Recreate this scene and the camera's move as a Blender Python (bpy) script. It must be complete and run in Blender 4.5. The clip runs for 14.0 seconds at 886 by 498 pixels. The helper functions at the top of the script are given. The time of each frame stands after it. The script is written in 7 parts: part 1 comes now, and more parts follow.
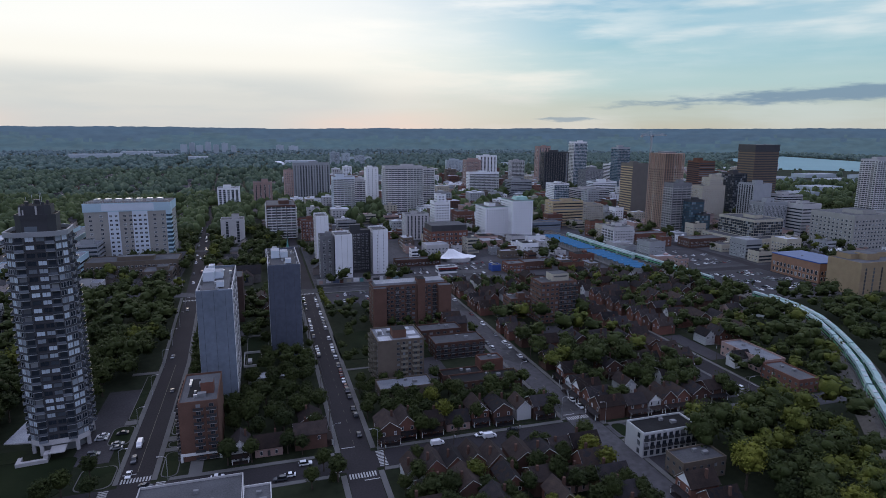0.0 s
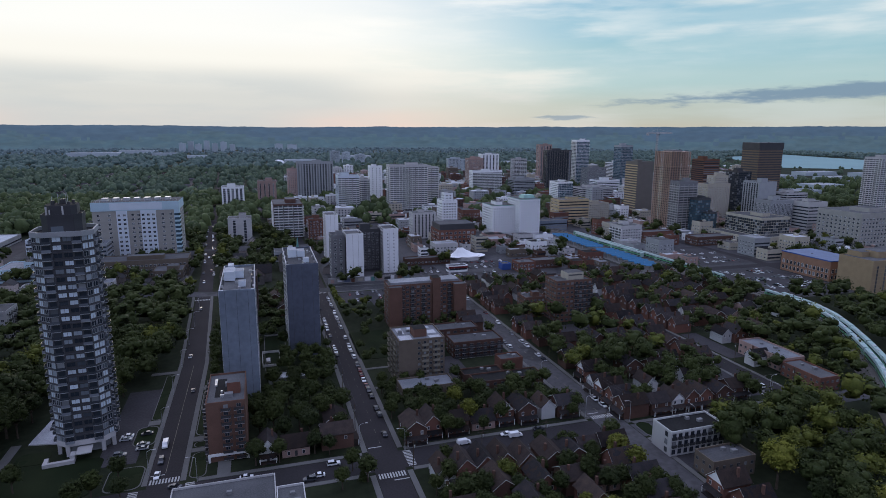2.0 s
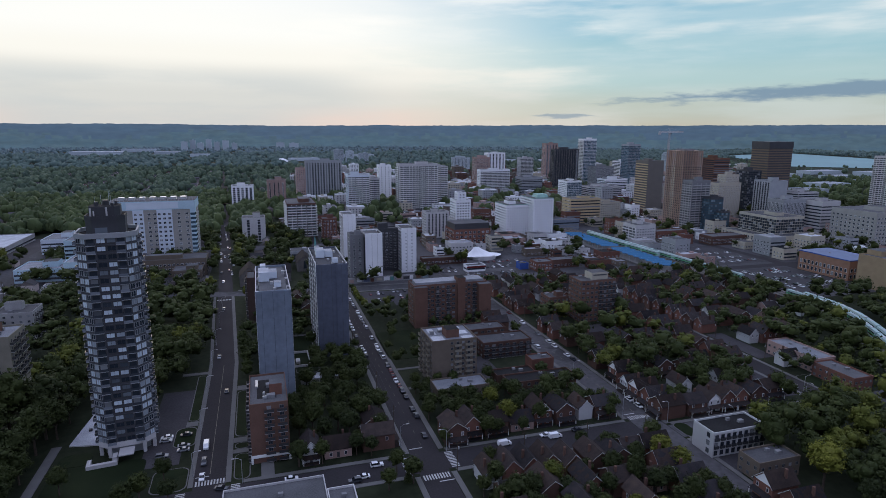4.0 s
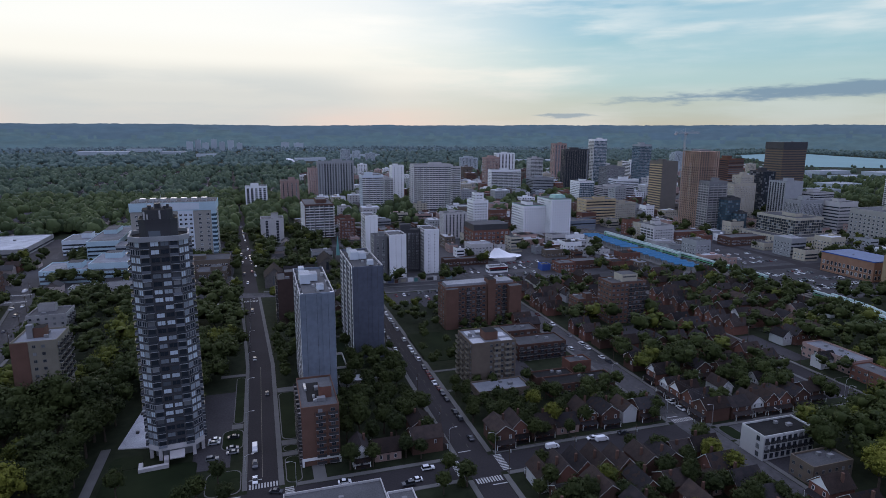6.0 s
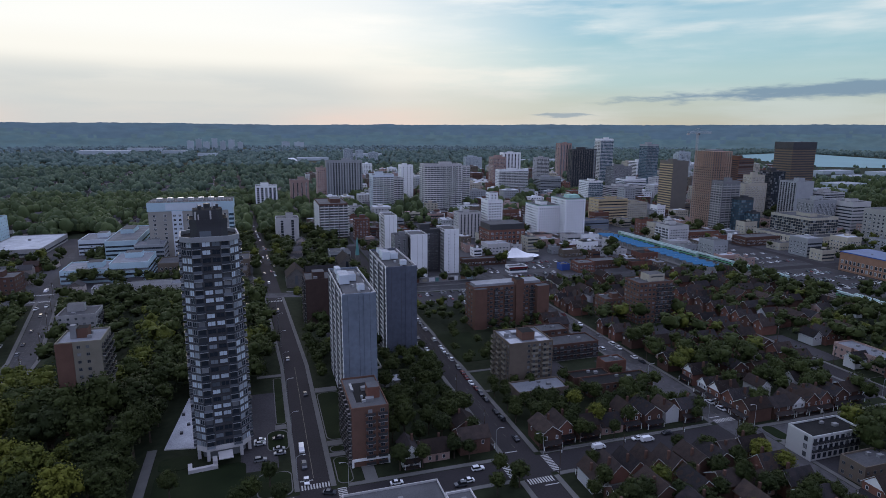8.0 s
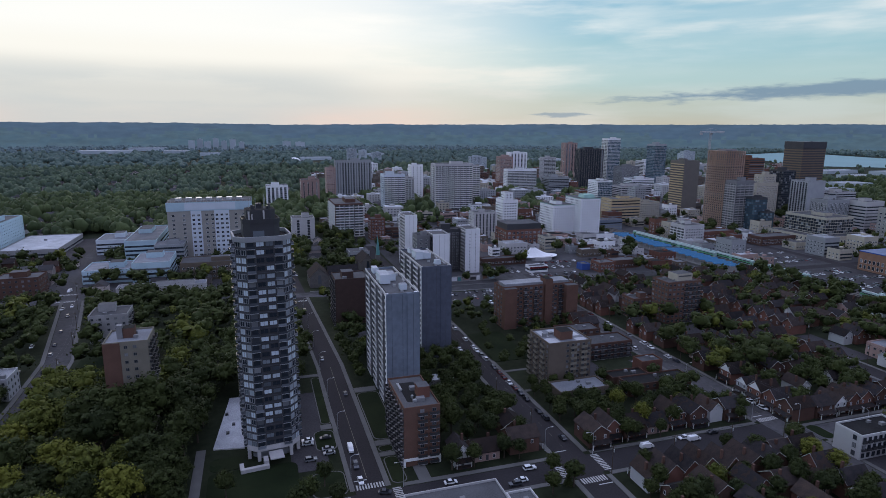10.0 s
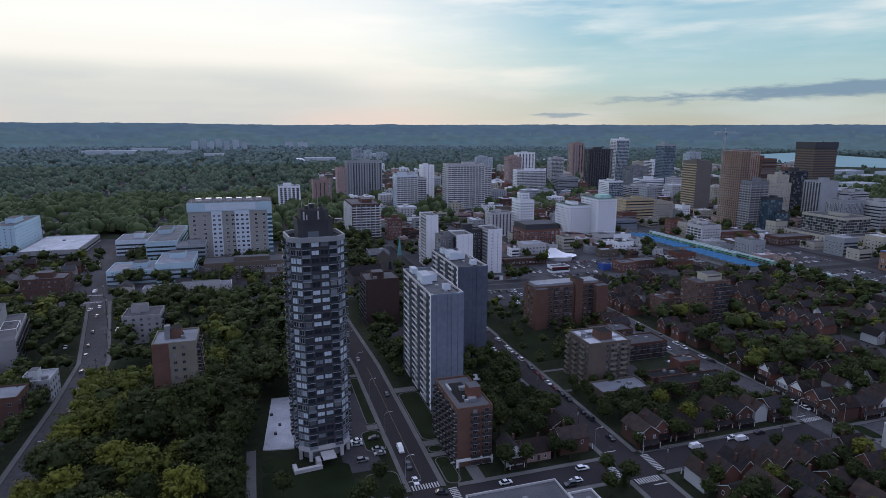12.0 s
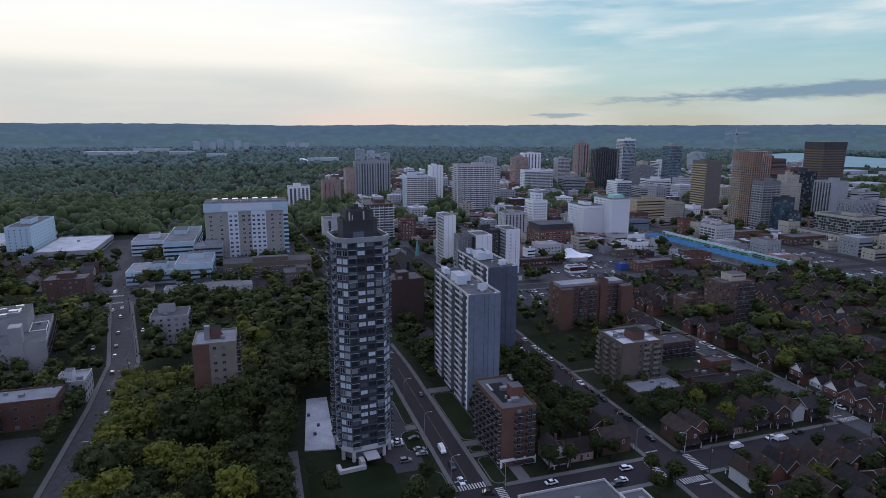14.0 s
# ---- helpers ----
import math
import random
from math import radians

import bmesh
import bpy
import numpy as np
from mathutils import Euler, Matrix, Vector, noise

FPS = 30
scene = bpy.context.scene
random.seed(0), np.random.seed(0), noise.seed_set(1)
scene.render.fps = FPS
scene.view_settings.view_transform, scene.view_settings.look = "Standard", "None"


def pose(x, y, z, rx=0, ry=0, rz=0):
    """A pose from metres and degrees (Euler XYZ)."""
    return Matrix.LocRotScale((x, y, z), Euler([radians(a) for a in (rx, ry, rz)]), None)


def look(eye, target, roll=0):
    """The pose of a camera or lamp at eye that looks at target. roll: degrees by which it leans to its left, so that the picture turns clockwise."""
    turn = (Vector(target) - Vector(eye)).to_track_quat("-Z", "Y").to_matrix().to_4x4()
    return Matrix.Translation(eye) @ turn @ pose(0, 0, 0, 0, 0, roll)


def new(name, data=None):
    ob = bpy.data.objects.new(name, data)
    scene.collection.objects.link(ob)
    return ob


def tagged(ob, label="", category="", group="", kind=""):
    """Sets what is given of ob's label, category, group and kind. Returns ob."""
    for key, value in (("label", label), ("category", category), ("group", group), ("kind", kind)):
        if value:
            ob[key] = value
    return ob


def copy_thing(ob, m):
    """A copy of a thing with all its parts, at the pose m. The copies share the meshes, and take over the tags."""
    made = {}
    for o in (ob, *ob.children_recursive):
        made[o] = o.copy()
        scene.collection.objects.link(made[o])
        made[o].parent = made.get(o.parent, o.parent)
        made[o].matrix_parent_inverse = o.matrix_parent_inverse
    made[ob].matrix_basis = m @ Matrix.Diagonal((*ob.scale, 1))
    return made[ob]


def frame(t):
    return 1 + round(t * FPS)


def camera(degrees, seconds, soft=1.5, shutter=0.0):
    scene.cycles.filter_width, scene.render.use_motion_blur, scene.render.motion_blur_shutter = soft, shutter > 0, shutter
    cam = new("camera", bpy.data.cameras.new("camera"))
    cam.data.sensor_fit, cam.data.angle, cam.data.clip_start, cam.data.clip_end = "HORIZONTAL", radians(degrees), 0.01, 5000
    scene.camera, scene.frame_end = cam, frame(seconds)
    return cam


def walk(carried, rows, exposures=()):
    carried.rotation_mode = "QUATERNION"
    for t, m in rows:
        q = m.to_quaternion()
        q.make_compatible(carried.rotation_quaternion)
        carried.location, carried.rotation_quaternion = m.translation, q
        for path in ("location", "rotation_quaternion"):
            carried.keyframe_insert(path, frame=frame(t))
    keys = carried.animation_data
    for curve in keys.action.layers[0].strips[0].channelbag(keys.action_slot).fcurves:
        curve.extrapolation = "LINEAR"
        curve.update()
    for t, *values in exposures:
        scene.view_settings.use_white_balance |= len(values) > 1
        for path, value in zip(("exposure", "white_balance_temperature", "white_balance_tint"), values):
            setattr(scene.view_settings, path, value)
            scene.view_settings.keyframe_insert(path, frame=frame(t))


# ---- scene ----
cam = camera(73.2, 14.0, soft=0.45)
PATH = [  # seconds, x, y, z, tilt, roll, heading clockwise from +y
    (0, 5.62, -1.6, 118.42, -10.927, 0.31, 16.967),
    (0.5, 3.46, -0.7, 118.42, -10.962, 0.3, 17.031),
    (1, 1.1, 0.21, 118.43, -11.007, 0.28, 17.085),
    (1.5, -1.64, 1.19, 118.45, -11.041, 0.27, 17.143),
    (2, -4.81, 2.3, 118.48, -11.076, 0.25, 17.216),
    (2.5, -8.26, 3.55, 118.53, -11.121, 0.25, 17.305),
    (3, -11.95, 4.89, 118.62, -11.155, 0.25, 17.4),
    (5.5, -32.46, 11.49, 120.35, -11.276, 0.22, 17.021),
    (6, -36.82, 12.95, 120.46, -11.252, 0.23, 17.096),
    (6.5, -41.23, 14.43, 120.55, -11.261, 0.26, 17.161),
    (7, -45.66, 15.91, 120.61, -11.299, 0.28, 17.219),
    (7.5, -50.15, 17.38, 120.64, -11.322, 0.3, 17.271),
    (8, -54.75, 18.85, 120.65, -11.307, 0.3, 17.313),
    (10.5, -77.83, 25.97, 120.52, -11.336, 0.3, 17.512),
    (11, -82.44, 27.39, 120.51, -11.326, 0.3, 17.521),
    (11.5, -87.01, 28.8, 120.5, -11.311, 0.29, 17.526),
    (12, -91.53, 30.24, 120.48, -11.303, 0.28, 17.524),
    (12.5, -95.95, 31.66, 120.45, -11.302, 0.27, 17.512),
    (13, -100.06, 32.96, 120.41, -11.298, 0.25, 17.503),
    (13.5, -103.7, 34.07, 120.38, -11.279, 0.25, 17.53),
    (14, -106.97, 35.03, 120.36, -11.268, 0.25, 17.615),
]
walk(cam, [(t, pose(x, y, z, 90 + tilt, 0, -head) @ pose(0, 0, 0, 0, 0, roll)) for t, x, y, z, tilt, roll, head in PATH])

# ---------------------------------------------------------------- world and light
SUN_AZ, SUN_EL = -8.0, 11.0          # degrees: clockwise from +y, above the horizon
world = bpy.data.worlds.new("dusk_sky")
scene.world = world
world.use_nodes = True


def build_sky(tree):
    n, l = tree.nodes, tree.links
    n.clear()

    def nd(kind, **kw):
        o = n.new(kind)
        for k, v in kw.items():
            if k == "op":
                o.operation = v
            else:
                o.inputs[int(k[1:])].default_value = v
        return o

    def math_(op, a, b=None, clamp=False):
        o = n.new("ShaderNodeMath")
        o.operation = op
        o.use_clamp = clamp
        for i, s in enumerate((a, b)):
            if s is None:
                continue
            if isinstance(s, (int, float)):
                o.inputs[i].default_value = s
            else:
                l.new(s, o.inputs[i])
        return o.outputs[0]

    def smooth(v, lo, hi):
        o = n.new("ShaderNodeMapRange")
        o.interpolation_type = "SMOOTHSTEP"
        l.new(v, o.inputs[0])
        o.inputs[1].default_value, o.inputs[2].default_value = lo, hi
        return o.outputs[0]

    def mix(fac, a, b):
        o = n.new("ShaderNodeMix")
        o.data_type = "RGBA"
        if isinstance(fac, (int, float)):
            o.inputs[0].default_value = fac
        else:
            l.new(fac, o.inputs[0])
        for i, s in ((6, a), (7, b)):
            if isinstance(s, tuple):
                o.inputs[i].default_value = (*s, 1)
            else:
                l.new(s, o.inputs[i])
        return o.outputs[2]

    tc = n.new("ShaderNodeTexCoord")
    sep = n.new("ShaderNodeSeparateXYZ")
    l.new(tc.outputs["Generated"], sep.inputs[0])
    z = sep.outputs[2]
    # how far a direction lies from the sun, as a cosine on the level
    az = radians(SUN_AZ)
    dot = n.new("ShaderNodeVectorMath")
    dot.operation = "DOT_PRODUCT"
    l.new(tc.outputs["Generated"], dot.inputs[0])
    dot.inputs[1].default_value = (math.sin(az), math.cos(az), 0)
    toward = dot.outputs["Value"]

    sky = n.new("ShaderNodeTexSky")
    sky.sky_type = "NISHITA"
    sky.sun_disc = False
    sky.sun_elevation, sky.sun_rotation = radians(SUN_EL), radians(SUN_AZ)
    sky.dust_density, sky.air_density, sky.ozone_density = 1.2, 1.0, 2.2
    gain = n.new("ShaderNodeVectorMath")
    gain.operation = "SCALE"
    l.new(sky.outputs[0], gain.inputs[0])
    gain.inputs["Scale"].default_value = SKY_GAIN

    def ladder(steps):
        """Colours from the horizon up."""
        ramp = n.new("ShaderNodeValToRGB")
        ramp.color_ramp.interpolation = "EASE"
        for i, (p, c) in enumerate(steps):
            e = ramp.color_ramp.elements[0] if i == 0 else ramp.color_ramp.elements.new(p)
            e.position, e.color = p, (*lin(*c), 1)
        ramp.color_ramp.elements.remove(ramp.color_ramp.elements[-1])
        l.new(z, ramp.inputs[0])
        return ramp.outputs[0]

    clear = mix(0.85, gain.outputs[0], ladder(CLEAR))
    bright = ladder(SUNWARD)
    # thin veils of cloud, drawn out and climbing away from the sun
    stretch = n.new("ShaderNodeMapping")
    stretch.inputs["Scale"].default_value = (1.6, 1.6, 11.0)
    stretch.inputs["Rotation"].default_value = (0.05, 0.09, 0.4)
    l.new(tc.outputs["Generated"], stretch.inputs[0])

    def cloud(scale, detail, rough):
        o = n.new("ShaderNodeTexNoise")
        o.inputs["Scale"].default_value, o.inputs["Detail"].default_value, o.inputs["Roughness"].default_value = scale, detail, rough
        l.new(stretch.outputs[0], o.inputs["Vector"])
        return o.outputs[0]

    v = smooth(cloud(1.7, 7, 0.55), 0.40, 0.66)
    fine = smooth(cloud(2.7, 5, 0.5), 0.46, 0.70)
    streaks = math_("MULTIPLY", math_("MULTIPLY", fine, smooth(z, 0.06, 0.16)), 0.7)
    near_sun = smooth(math_("ADD", toward, math_("MULTIPLY", math_("SUBTRACT", v, 0.5), 0.10)), 0.69, 0.95)
    out = mix(math_("ADD", math_("MULTIPLY", v, 0.32), streaks, True), clear, VEIL_FAR)
    out = mix(near_sun, out, bright)
    # brighter, bluer sky added overhead and behind, out of view, to light the town
    out = mix(math_("MULTIPLY", smooth(z, 0.22, 0.7), 0.85), out, ZENITH)
    out = mix(math_("MULTIPLY", math_("MULTIPLY", smooth(toward, 0.1, -0.7), smooth(z, -0.05, 0.05)), 0.8), out, EAST)
    # the dull mauve bank low on the sun's side, and the rosy glow along the ridge beside it
    bank = smooth(cloud(2.3, 6, 0.55), 0.36, 0.62)
    low = math_("MULTIPLY", math_("MULTIPLY", smooth(z, 0.105, 0.07), 1.0), smooth(toward, 0.93, 0.985))
    out = mix(math_("MULTIPLY", math_("MULTIPLY", low, math_("ADD", math_("MULTIPLY", bank, 0.5), 0.5)), 0.62), out, BANK)
    rose = math_("MULTIPLY", math_("MULTIPLY", smooth(z, 0.045, 0.015), math_("MULTIPLY", smooth(toward, 0.87, 0.94), smooth(toward, 0.995, 0.965))), math_("ADD", math_("MULTIPLY", bank, 0.5), 0.3))
    out = mix(rose, out, ROSE)
    # a long ragged slate-blue cloud that thickens and climbs toward the clear side, and a wisp under it
    strip_map = n.new("ShaderNodeMapping")
    strip_map.inputs["Scale"].default_value = (5.0, 5.0, 30.0)
    l.new(tc.outputs["Generated"], strip_map.inputs[0])
    strip = n.new("ShaderNodeTexNoise")
    strip.inputs["Scale"].default_value = 3.0
    strip.inputs["Detail"].default_value = 8
    strip.inputs["Roughness"].default_value = 0.6
    l.new(strip_map.outputs[0], strip.inputs["Vector"])
    east = math_("SUBTRACT", sep.outputs[0], 0.53)
    ragged = math_("MULTIPLY", math_("SUBTRACT", strip.outputs[0], 0.5), 0.034)
    centre = math_("ADD", math_("MULTIPLY", east, 0.056), 0.0448)
    off = math_("ABSOLUTE", math_("ADD", math_("SUBTRACT", z, centre), ragged))
    thick = math_("ADD", math_("MULTIPLY", east, 0.040), 0.0018)
    body = smooth(math_("SUBTRACT", thick, off), -0.0025, 0.0075)
    wisp = smooth(math_("SUBTRACT", math_("MULTIPLY", smooth(math_("ABSOLUTE", math_("SUBTRACT", sep.outputs[0], 0.475)), 0.055, 0.0), 0.004), math_("ABSOLUTE", math_("ADD", math_("SUBTRACT", z, 0.024), math_("MULTIPLY", ragged, 0.5)))), -0.0012, 0.002)
    wisp = math_("MULTIPLY", wisp, smooth(math_("ABSOLUTE", math_("SUBTRACT", sep.outputs[0], 0.475)), 0.055, 0.035))
    s = math_("MAXIMUM", math_("MULTIPLY", body, smooth(east, -0.06, 0.02)), math_("MULTIPLY", wisp, 0.7))
    out = mix(math_("MULTIPLY", s, 0.86), out, STRIP)
    bg = n.new("ShaderNodeBackground")
    l.new(out, bg.inputs[0])
    bg.inputs[1].default_value = 1.0
    end = n.new("ShaderNodeOutputWorld")
    l.new(bg.outputs[0], end.inputs[0])


def lin(r, g, b):
    """A display colour, 0 to 255, as linear light."""
    return tuple((c / 255 / 12.92 if c < 10 else ((c / 255 + 0.055) / 1.055) ** 2.4) for c in (r, g, b))


SKY_GAIN = 0.085
ZENITH = (0.90, 0.98, 1.50)
EAST = (0.44, 0.49, 0.80)
CLEAR = ((0.0, (198, 195, 182)), (0.035, (191, 202, 196)), (0.08, (182, 212, 216)), (0.12, (166, 207, 219)), (0.16, (146, 198, 220)), (0.21, (116, 183, 217)))
SUNWARD = ((0.0, (224, 216, 208)), (0.05, (226, 224, 217)), (0.085, (243, 241, 233)), (0.11, (252, 250, 242)), (0.15, (255, 255, 251)), (0.21, (253, 254, 254)))
VEIL_FAR = lin(220, 231, 234)
BANK = lin(199, 206, 208)
ROSE = lin(238, 216, 205)
STRIP = (0.185, 0.285, 0.40)
build_sky(world.node_tree)

sun = new("sun", bpy.data.lights.new("sun", "SUN"))
sun.data.energy, sun.data.angle, sun.data.color = 0.5, radians(25), (1.0, 0.86, 0.72)
_az, _el = radians(SUN_AZ), radians(SUN_EL)
sun.matrix_world = look((300 * math.sin(_az), 300 * math.cos(_az), 300 * math.tan(_el)), (0, 0, 0))

# ---------------------------------------------------------------- materials
MATS = {}


def material(name, color, rough=0.8, vary=0.25, scale=0.4, metal=0.0, bump=0.3, tint=0.0, second=None, fine=6.0, spec=0.4, island=0.0):
    """A surface with stains at one scale, grain at another, and a tint of its own for every copy."""
    if name in MATS:
        return MATS[name]
    m = bpy.data.materials.new(name)
    m.use_nodes = True
    n, l = m.node_tree.nodes, m.node_tree.links
    b = n["Principled BSDF"]
    b.inputs["Roughness"].default_value, b.inputs["Metallic"].default_value = rough, metal
    b.inputs["Specular IOR Level"].default_value = spec * (0.25 if rough >= 0.85 else 1.0)
    tc = n.new("ShaderNodeTexCoord")
    big = n.new("ShaderNodeTexNoise")
    big.inputs["Scale"].default_value, big.inputs["Detail"].default_value = scale, 5
    small = n.new("ShaderNodeTexNoise")
    small.inputs["Scale"].default_value, small.inputs["Detail"].default_value = fine, 3
    for t in (big, small):
        l.new(tc.outputs["Object"], t.inputs["Vector"])
    add = n.new("ShaderNodeMath")
    add.operation = "ADD"
    l.new(big.outputs[0], add.inputs[0])
    l.new(small.outputs[0], add.inputs[1])
    rng = n.new("ShaderNodeMapRange")
    rng.inputs[1].default_value, rng.inputs[2].default_value = 0.7, 1.3
    rng.inputs[3].default_value, rng.inputs[4].default_value = 1 - vary, 1 + vary
    l.new(add.outputs[0], rng.inputs[0])
    col = n.new("ShaderNodeMix")
    col.data_type = "RGBA"
    col.inputs[6].default_value = (*color, 1)
    col.inputs[7].default_value = (*(second or color), 1)
    val = rng.outputs[0]
    info = n.new("ShaderNodeObjectInfo")
    if tint:
        r2 = n.new("ShaderNodeMapRange")
        r2.inputs[3].default_value, r2.inputs[4].default_value = 1 - tint, 1 + tint
        l.new(info.outputs["Random"], r2.inputs[0])
        mu = n.new("ShaderNodeMath")
        mu.operation = "MULTIPLY"
        l.new(val, mu.inputs[0])
        l.new(r2.outputs[0], mu.inputs[1])
        val = mu.outputs[0]
    if island:
        geo = n.new("ShaderNodeNewGeometry")
        r3 = n.new("ShaderNodeMapRange")
        r3.inputs[3].default_value, r3.inputs[4].default_value = 1 - island, 1 + island
        l.new(geo.outputs["Random Per Island"], r3.inputs[0])
        mu = n.new("ShaderNodeMath")
        mu.operation = "MULTIPLY"
        l.new(val, mu.inputs[0])
        l.new(r3.outputs[0], mu.inputs[1])
        val = mu.outputs[0]
    if second:
        mixer = n.new("ShaderNodeMath")
        mixer.operation = "FRACT"
        seven = n.new("ShaderNodeMath")
        seven.operation = "MULTIPLY_ADD"
        l.new(info.outputs["Random"], seven.inputs[0])
        seven.inputs[1].default_value = 7.3
        l.new(big.outputs[0], seven.inputs[2])
        l.new(seven.outputs[0], mixer.inputs[0])
        l.new(mixer.outputs[0], col.inputs[0])
    else:
        col.inputs[0].default_value = 0
    vm = n.new("ShaderNodeVectorMath")
    vm.operation = "SCALE"
    l.new(col.outputs[2], vm.inputs[0])
    l.new(val, vm.inputs["Scale"])
    l.new(vm.outputs[0], b.inputs["Base Color"])
    if bump:
        bp = n.new("ShaderNodeBump")
        bp.inputs["Strength"].default_value, bp.inputs["Distance"].default_value = bump, 0.05
        l.new(small.outputs[0], bp.inputs["Height"])
        l.new(bp.outputs[0], b.inputs["Normal"])
    MATS[name] = m
    return m


def glass(name, dark, pale, share, rough=0.08):
    """Window glass seen from outside: dark rooms behind most panes, blinds behind some."""
    m = bpy.data.materials.new(name)
    m.use_nodes = True
    n, l = m.node_tree.nodes, m.node_tree.links
    b = n["Principled BSDF"]
    info, geo = n.new("ShaderNodeObjectInfo"), n.new("ShaderNodeNewGeometry")
    add = n.new("ShaderNodeMath")
    add.operation = "ADD"
    l.new(info.outputs["Random"], add.inputs[0])
    l.new(geo.outputs["Random Per Island"], add.inputs[1])
    fr = n.new("ShaderNodeMath")
    fr.operation = "FRACT"
    l.new(add.outputs[0], fr.inputs[0])
    step = n.new("ShaderNodeMapRange")
    step.inputs[1].default_value, step.inputs[2].default_value = 1 - share - 0.12, 1 - share + 0.25
    l.new(fr.outputs[0], step.inputs[0])
    col = n.new("ShaderNodeMix")
    col.data_type = "RGBA"
    col.inputs[6].default_value, col.inputs[7].default_value = (*dark, 1), (*pale, 1)
    l.new(step.outputs[0], col.inputs[0])
    l.new(col.outputs[2], b.inputs["Base Color"])
    b.inputs["Roughness"].default_value = rough
    b.inputs["Specular IOR Level"].default_value = 0.5
    MATS[name] = m
    return m


def foliage(name, dark, light, island=0.2, each=0.6, patch=0.16, relief=0.4):
    """Leaves: a hue for every tree, for every spray and for patches of the crown, with leafy relief."""
    m = bpy.data.materials.new(name)
    m.use_nodes = True
    n, l = m.node_tree.nodes, m.node_tree.links
    b = n["Principled BSDF"]
    b.inputs["Roughness"].default_value = 0.75
    b.inputs["Specular IOR Level"].default_value = 0.15
    info, geo, tc = n.new("ShaderNodeObjectInfo"), n.new("ShaderNodeNewGeometry"), n.new("ShaderNodeTexCoord")
    tex = n.new("ShaderNodeTexNoise")
    tex.inputs["Scale"].default_value, tex.inputs["Detail"].default_value = patch, 4
    l.new(tc.outputs["Object"], tex.inputs["Vector"])
    leafy = n.new("ShaderNodeTexNoise")
    leafy.inputs["Scale"].default_value, leafy.inputs["Detail"].default_value, leafy.inputs["Roughness"].default_value = 1.2, 5, 0.7
    l.new(tc.outputs["Object"], leafy.inputs["Vector"])
    total = tex.outputs[0]
    for src, weight in ((info.outputs["Random"], each), (geo.outputs["Random Per Island"], island), (leafy.outputs[0], 0.7)):
        a = n.new("ShaderNodeMath")
        a.operation = "MULTIPLY_ADD"
        l.new(src, a.inputs[0])
        a.inputs[1].default_value = weight
        l.new(total, a.inputs[2])
        total = a.outputs[0]
    d = n.new("ShaderNodeMapRange")
    mid = 0.5 + 0.5 * (each + island + 0.7)
    d.inputs[1].default_value, d.inputs[2].default_value = mid - 0.5, mid + 0.5
    l.new(total, d.inputs[0])
    col = n.new("ShaderNodeMix")
    col.data_type = "RGBA"
    col.inputs[6].default_value, col.inputs[7].default_value = (*dark, 1), (*light, 1)
    l.new(d.outputs[0], col.inputs[0])
    l.new(col.outputs[2], b.inputs["Base Color"])
    if relief:
        bp = n.new("ShaderNodeBump")
        bp.inputs["Strength"].default_value, bp.inputs["Distance"].default_value = relief, 0.9
        l.new(leafy.outputs[0], bp.inputs["Height"])
        l.new(bp.outputs[0], b.inputs["Normal"])
    MATS[name] = m
    return m


M_ASPHALT = material("asphalt", (0.033, 0.0300, 0.0320), 0.9, 0.2, 0.05, fine=1.5)
M_LOT = material("lot_asphalt", (0.050, 0.047, 0.050), 0.9, 0.25, 0.06, fine=1.2)
M_PAVE = material("pavement_concrete", (0.125, 0.122, 0.118), 0.9, 0.15, 0.2)
M_PAINT = material("road_paint", (0.36, 0.36, 0.35), 0.8, 0.35, 0.8)
M_LAWN = material("lawn", (0.010, 0.0165, 0.006), 0.95, 0.35, 0.08, second=(0.016, 0.022, 0.009))
M_SOIL = material("ground", (0.014, 0.0205, 0.009), 0.95, 0.35, 0.02, second=(0.024, 0.0275, 0.016), fine=0.3)
M_ROOF = material("gravel_roof", (0.092, 0.092, 0.096), 0.95, 0.25, 0.12, tint=0.25, fine=2)
M_ROOF_PALE = material("pale_roof_membrane", (0.34, 0.35, 0.37), 0.9, 0.3, 0.12, tint=0.3, fine=2)
M_ROOF_MID = material("grey_roof_membrane", (0.17, 0.178, 0.195), 0.9, 0.3, 0.12, tint=0.2, fine=2)
M_LANE = material("worn_lane_paint", (0.15, 0.14, 0.11), 0.85, 0.4, 0.6)
M_ROOF_DARK = material("tar_roof", (0.020, 0.0195, 0.020), 0.95, 0.3, 0.15, fine=2)
M_CONC = material("concrete", (0.46, 0.445, 0.44), 0.85, 0.12, 0.15, tint=0.1)
M_CONC_D = material("dark_concrete", (0.20, 0.20, 0.205), 0.85, 0.15, 0.15, tint=0.1)
M_WHITE = material("white_paint", (0.78, 0.78, 0.79), 0.75, 0.07, 0.12)
M_EDGE = material("weathered_slab_edge", (0.085, 0.088, 0.098), 0.85, 0.2, 0.3)
M_CLAD = material("pale_blue_cladding", (0.42, 0.55, 0.61), 0.6, 0.1, 0.1, tint=0.1)
M_STONE = material("dark_church_stone", (0.13, 0.12, 0.112), 0.9, 0.25, 0.4)
M_BAY = material("cool_white_cladding", (0.58, 0.63, 0.68), 0.7, 0.06, 0.15)
M_SLATE = material("blue_grey_paint", (0.165, 0.196, 0.240), 0.8, 0.16, 0.06, fine=0.5)
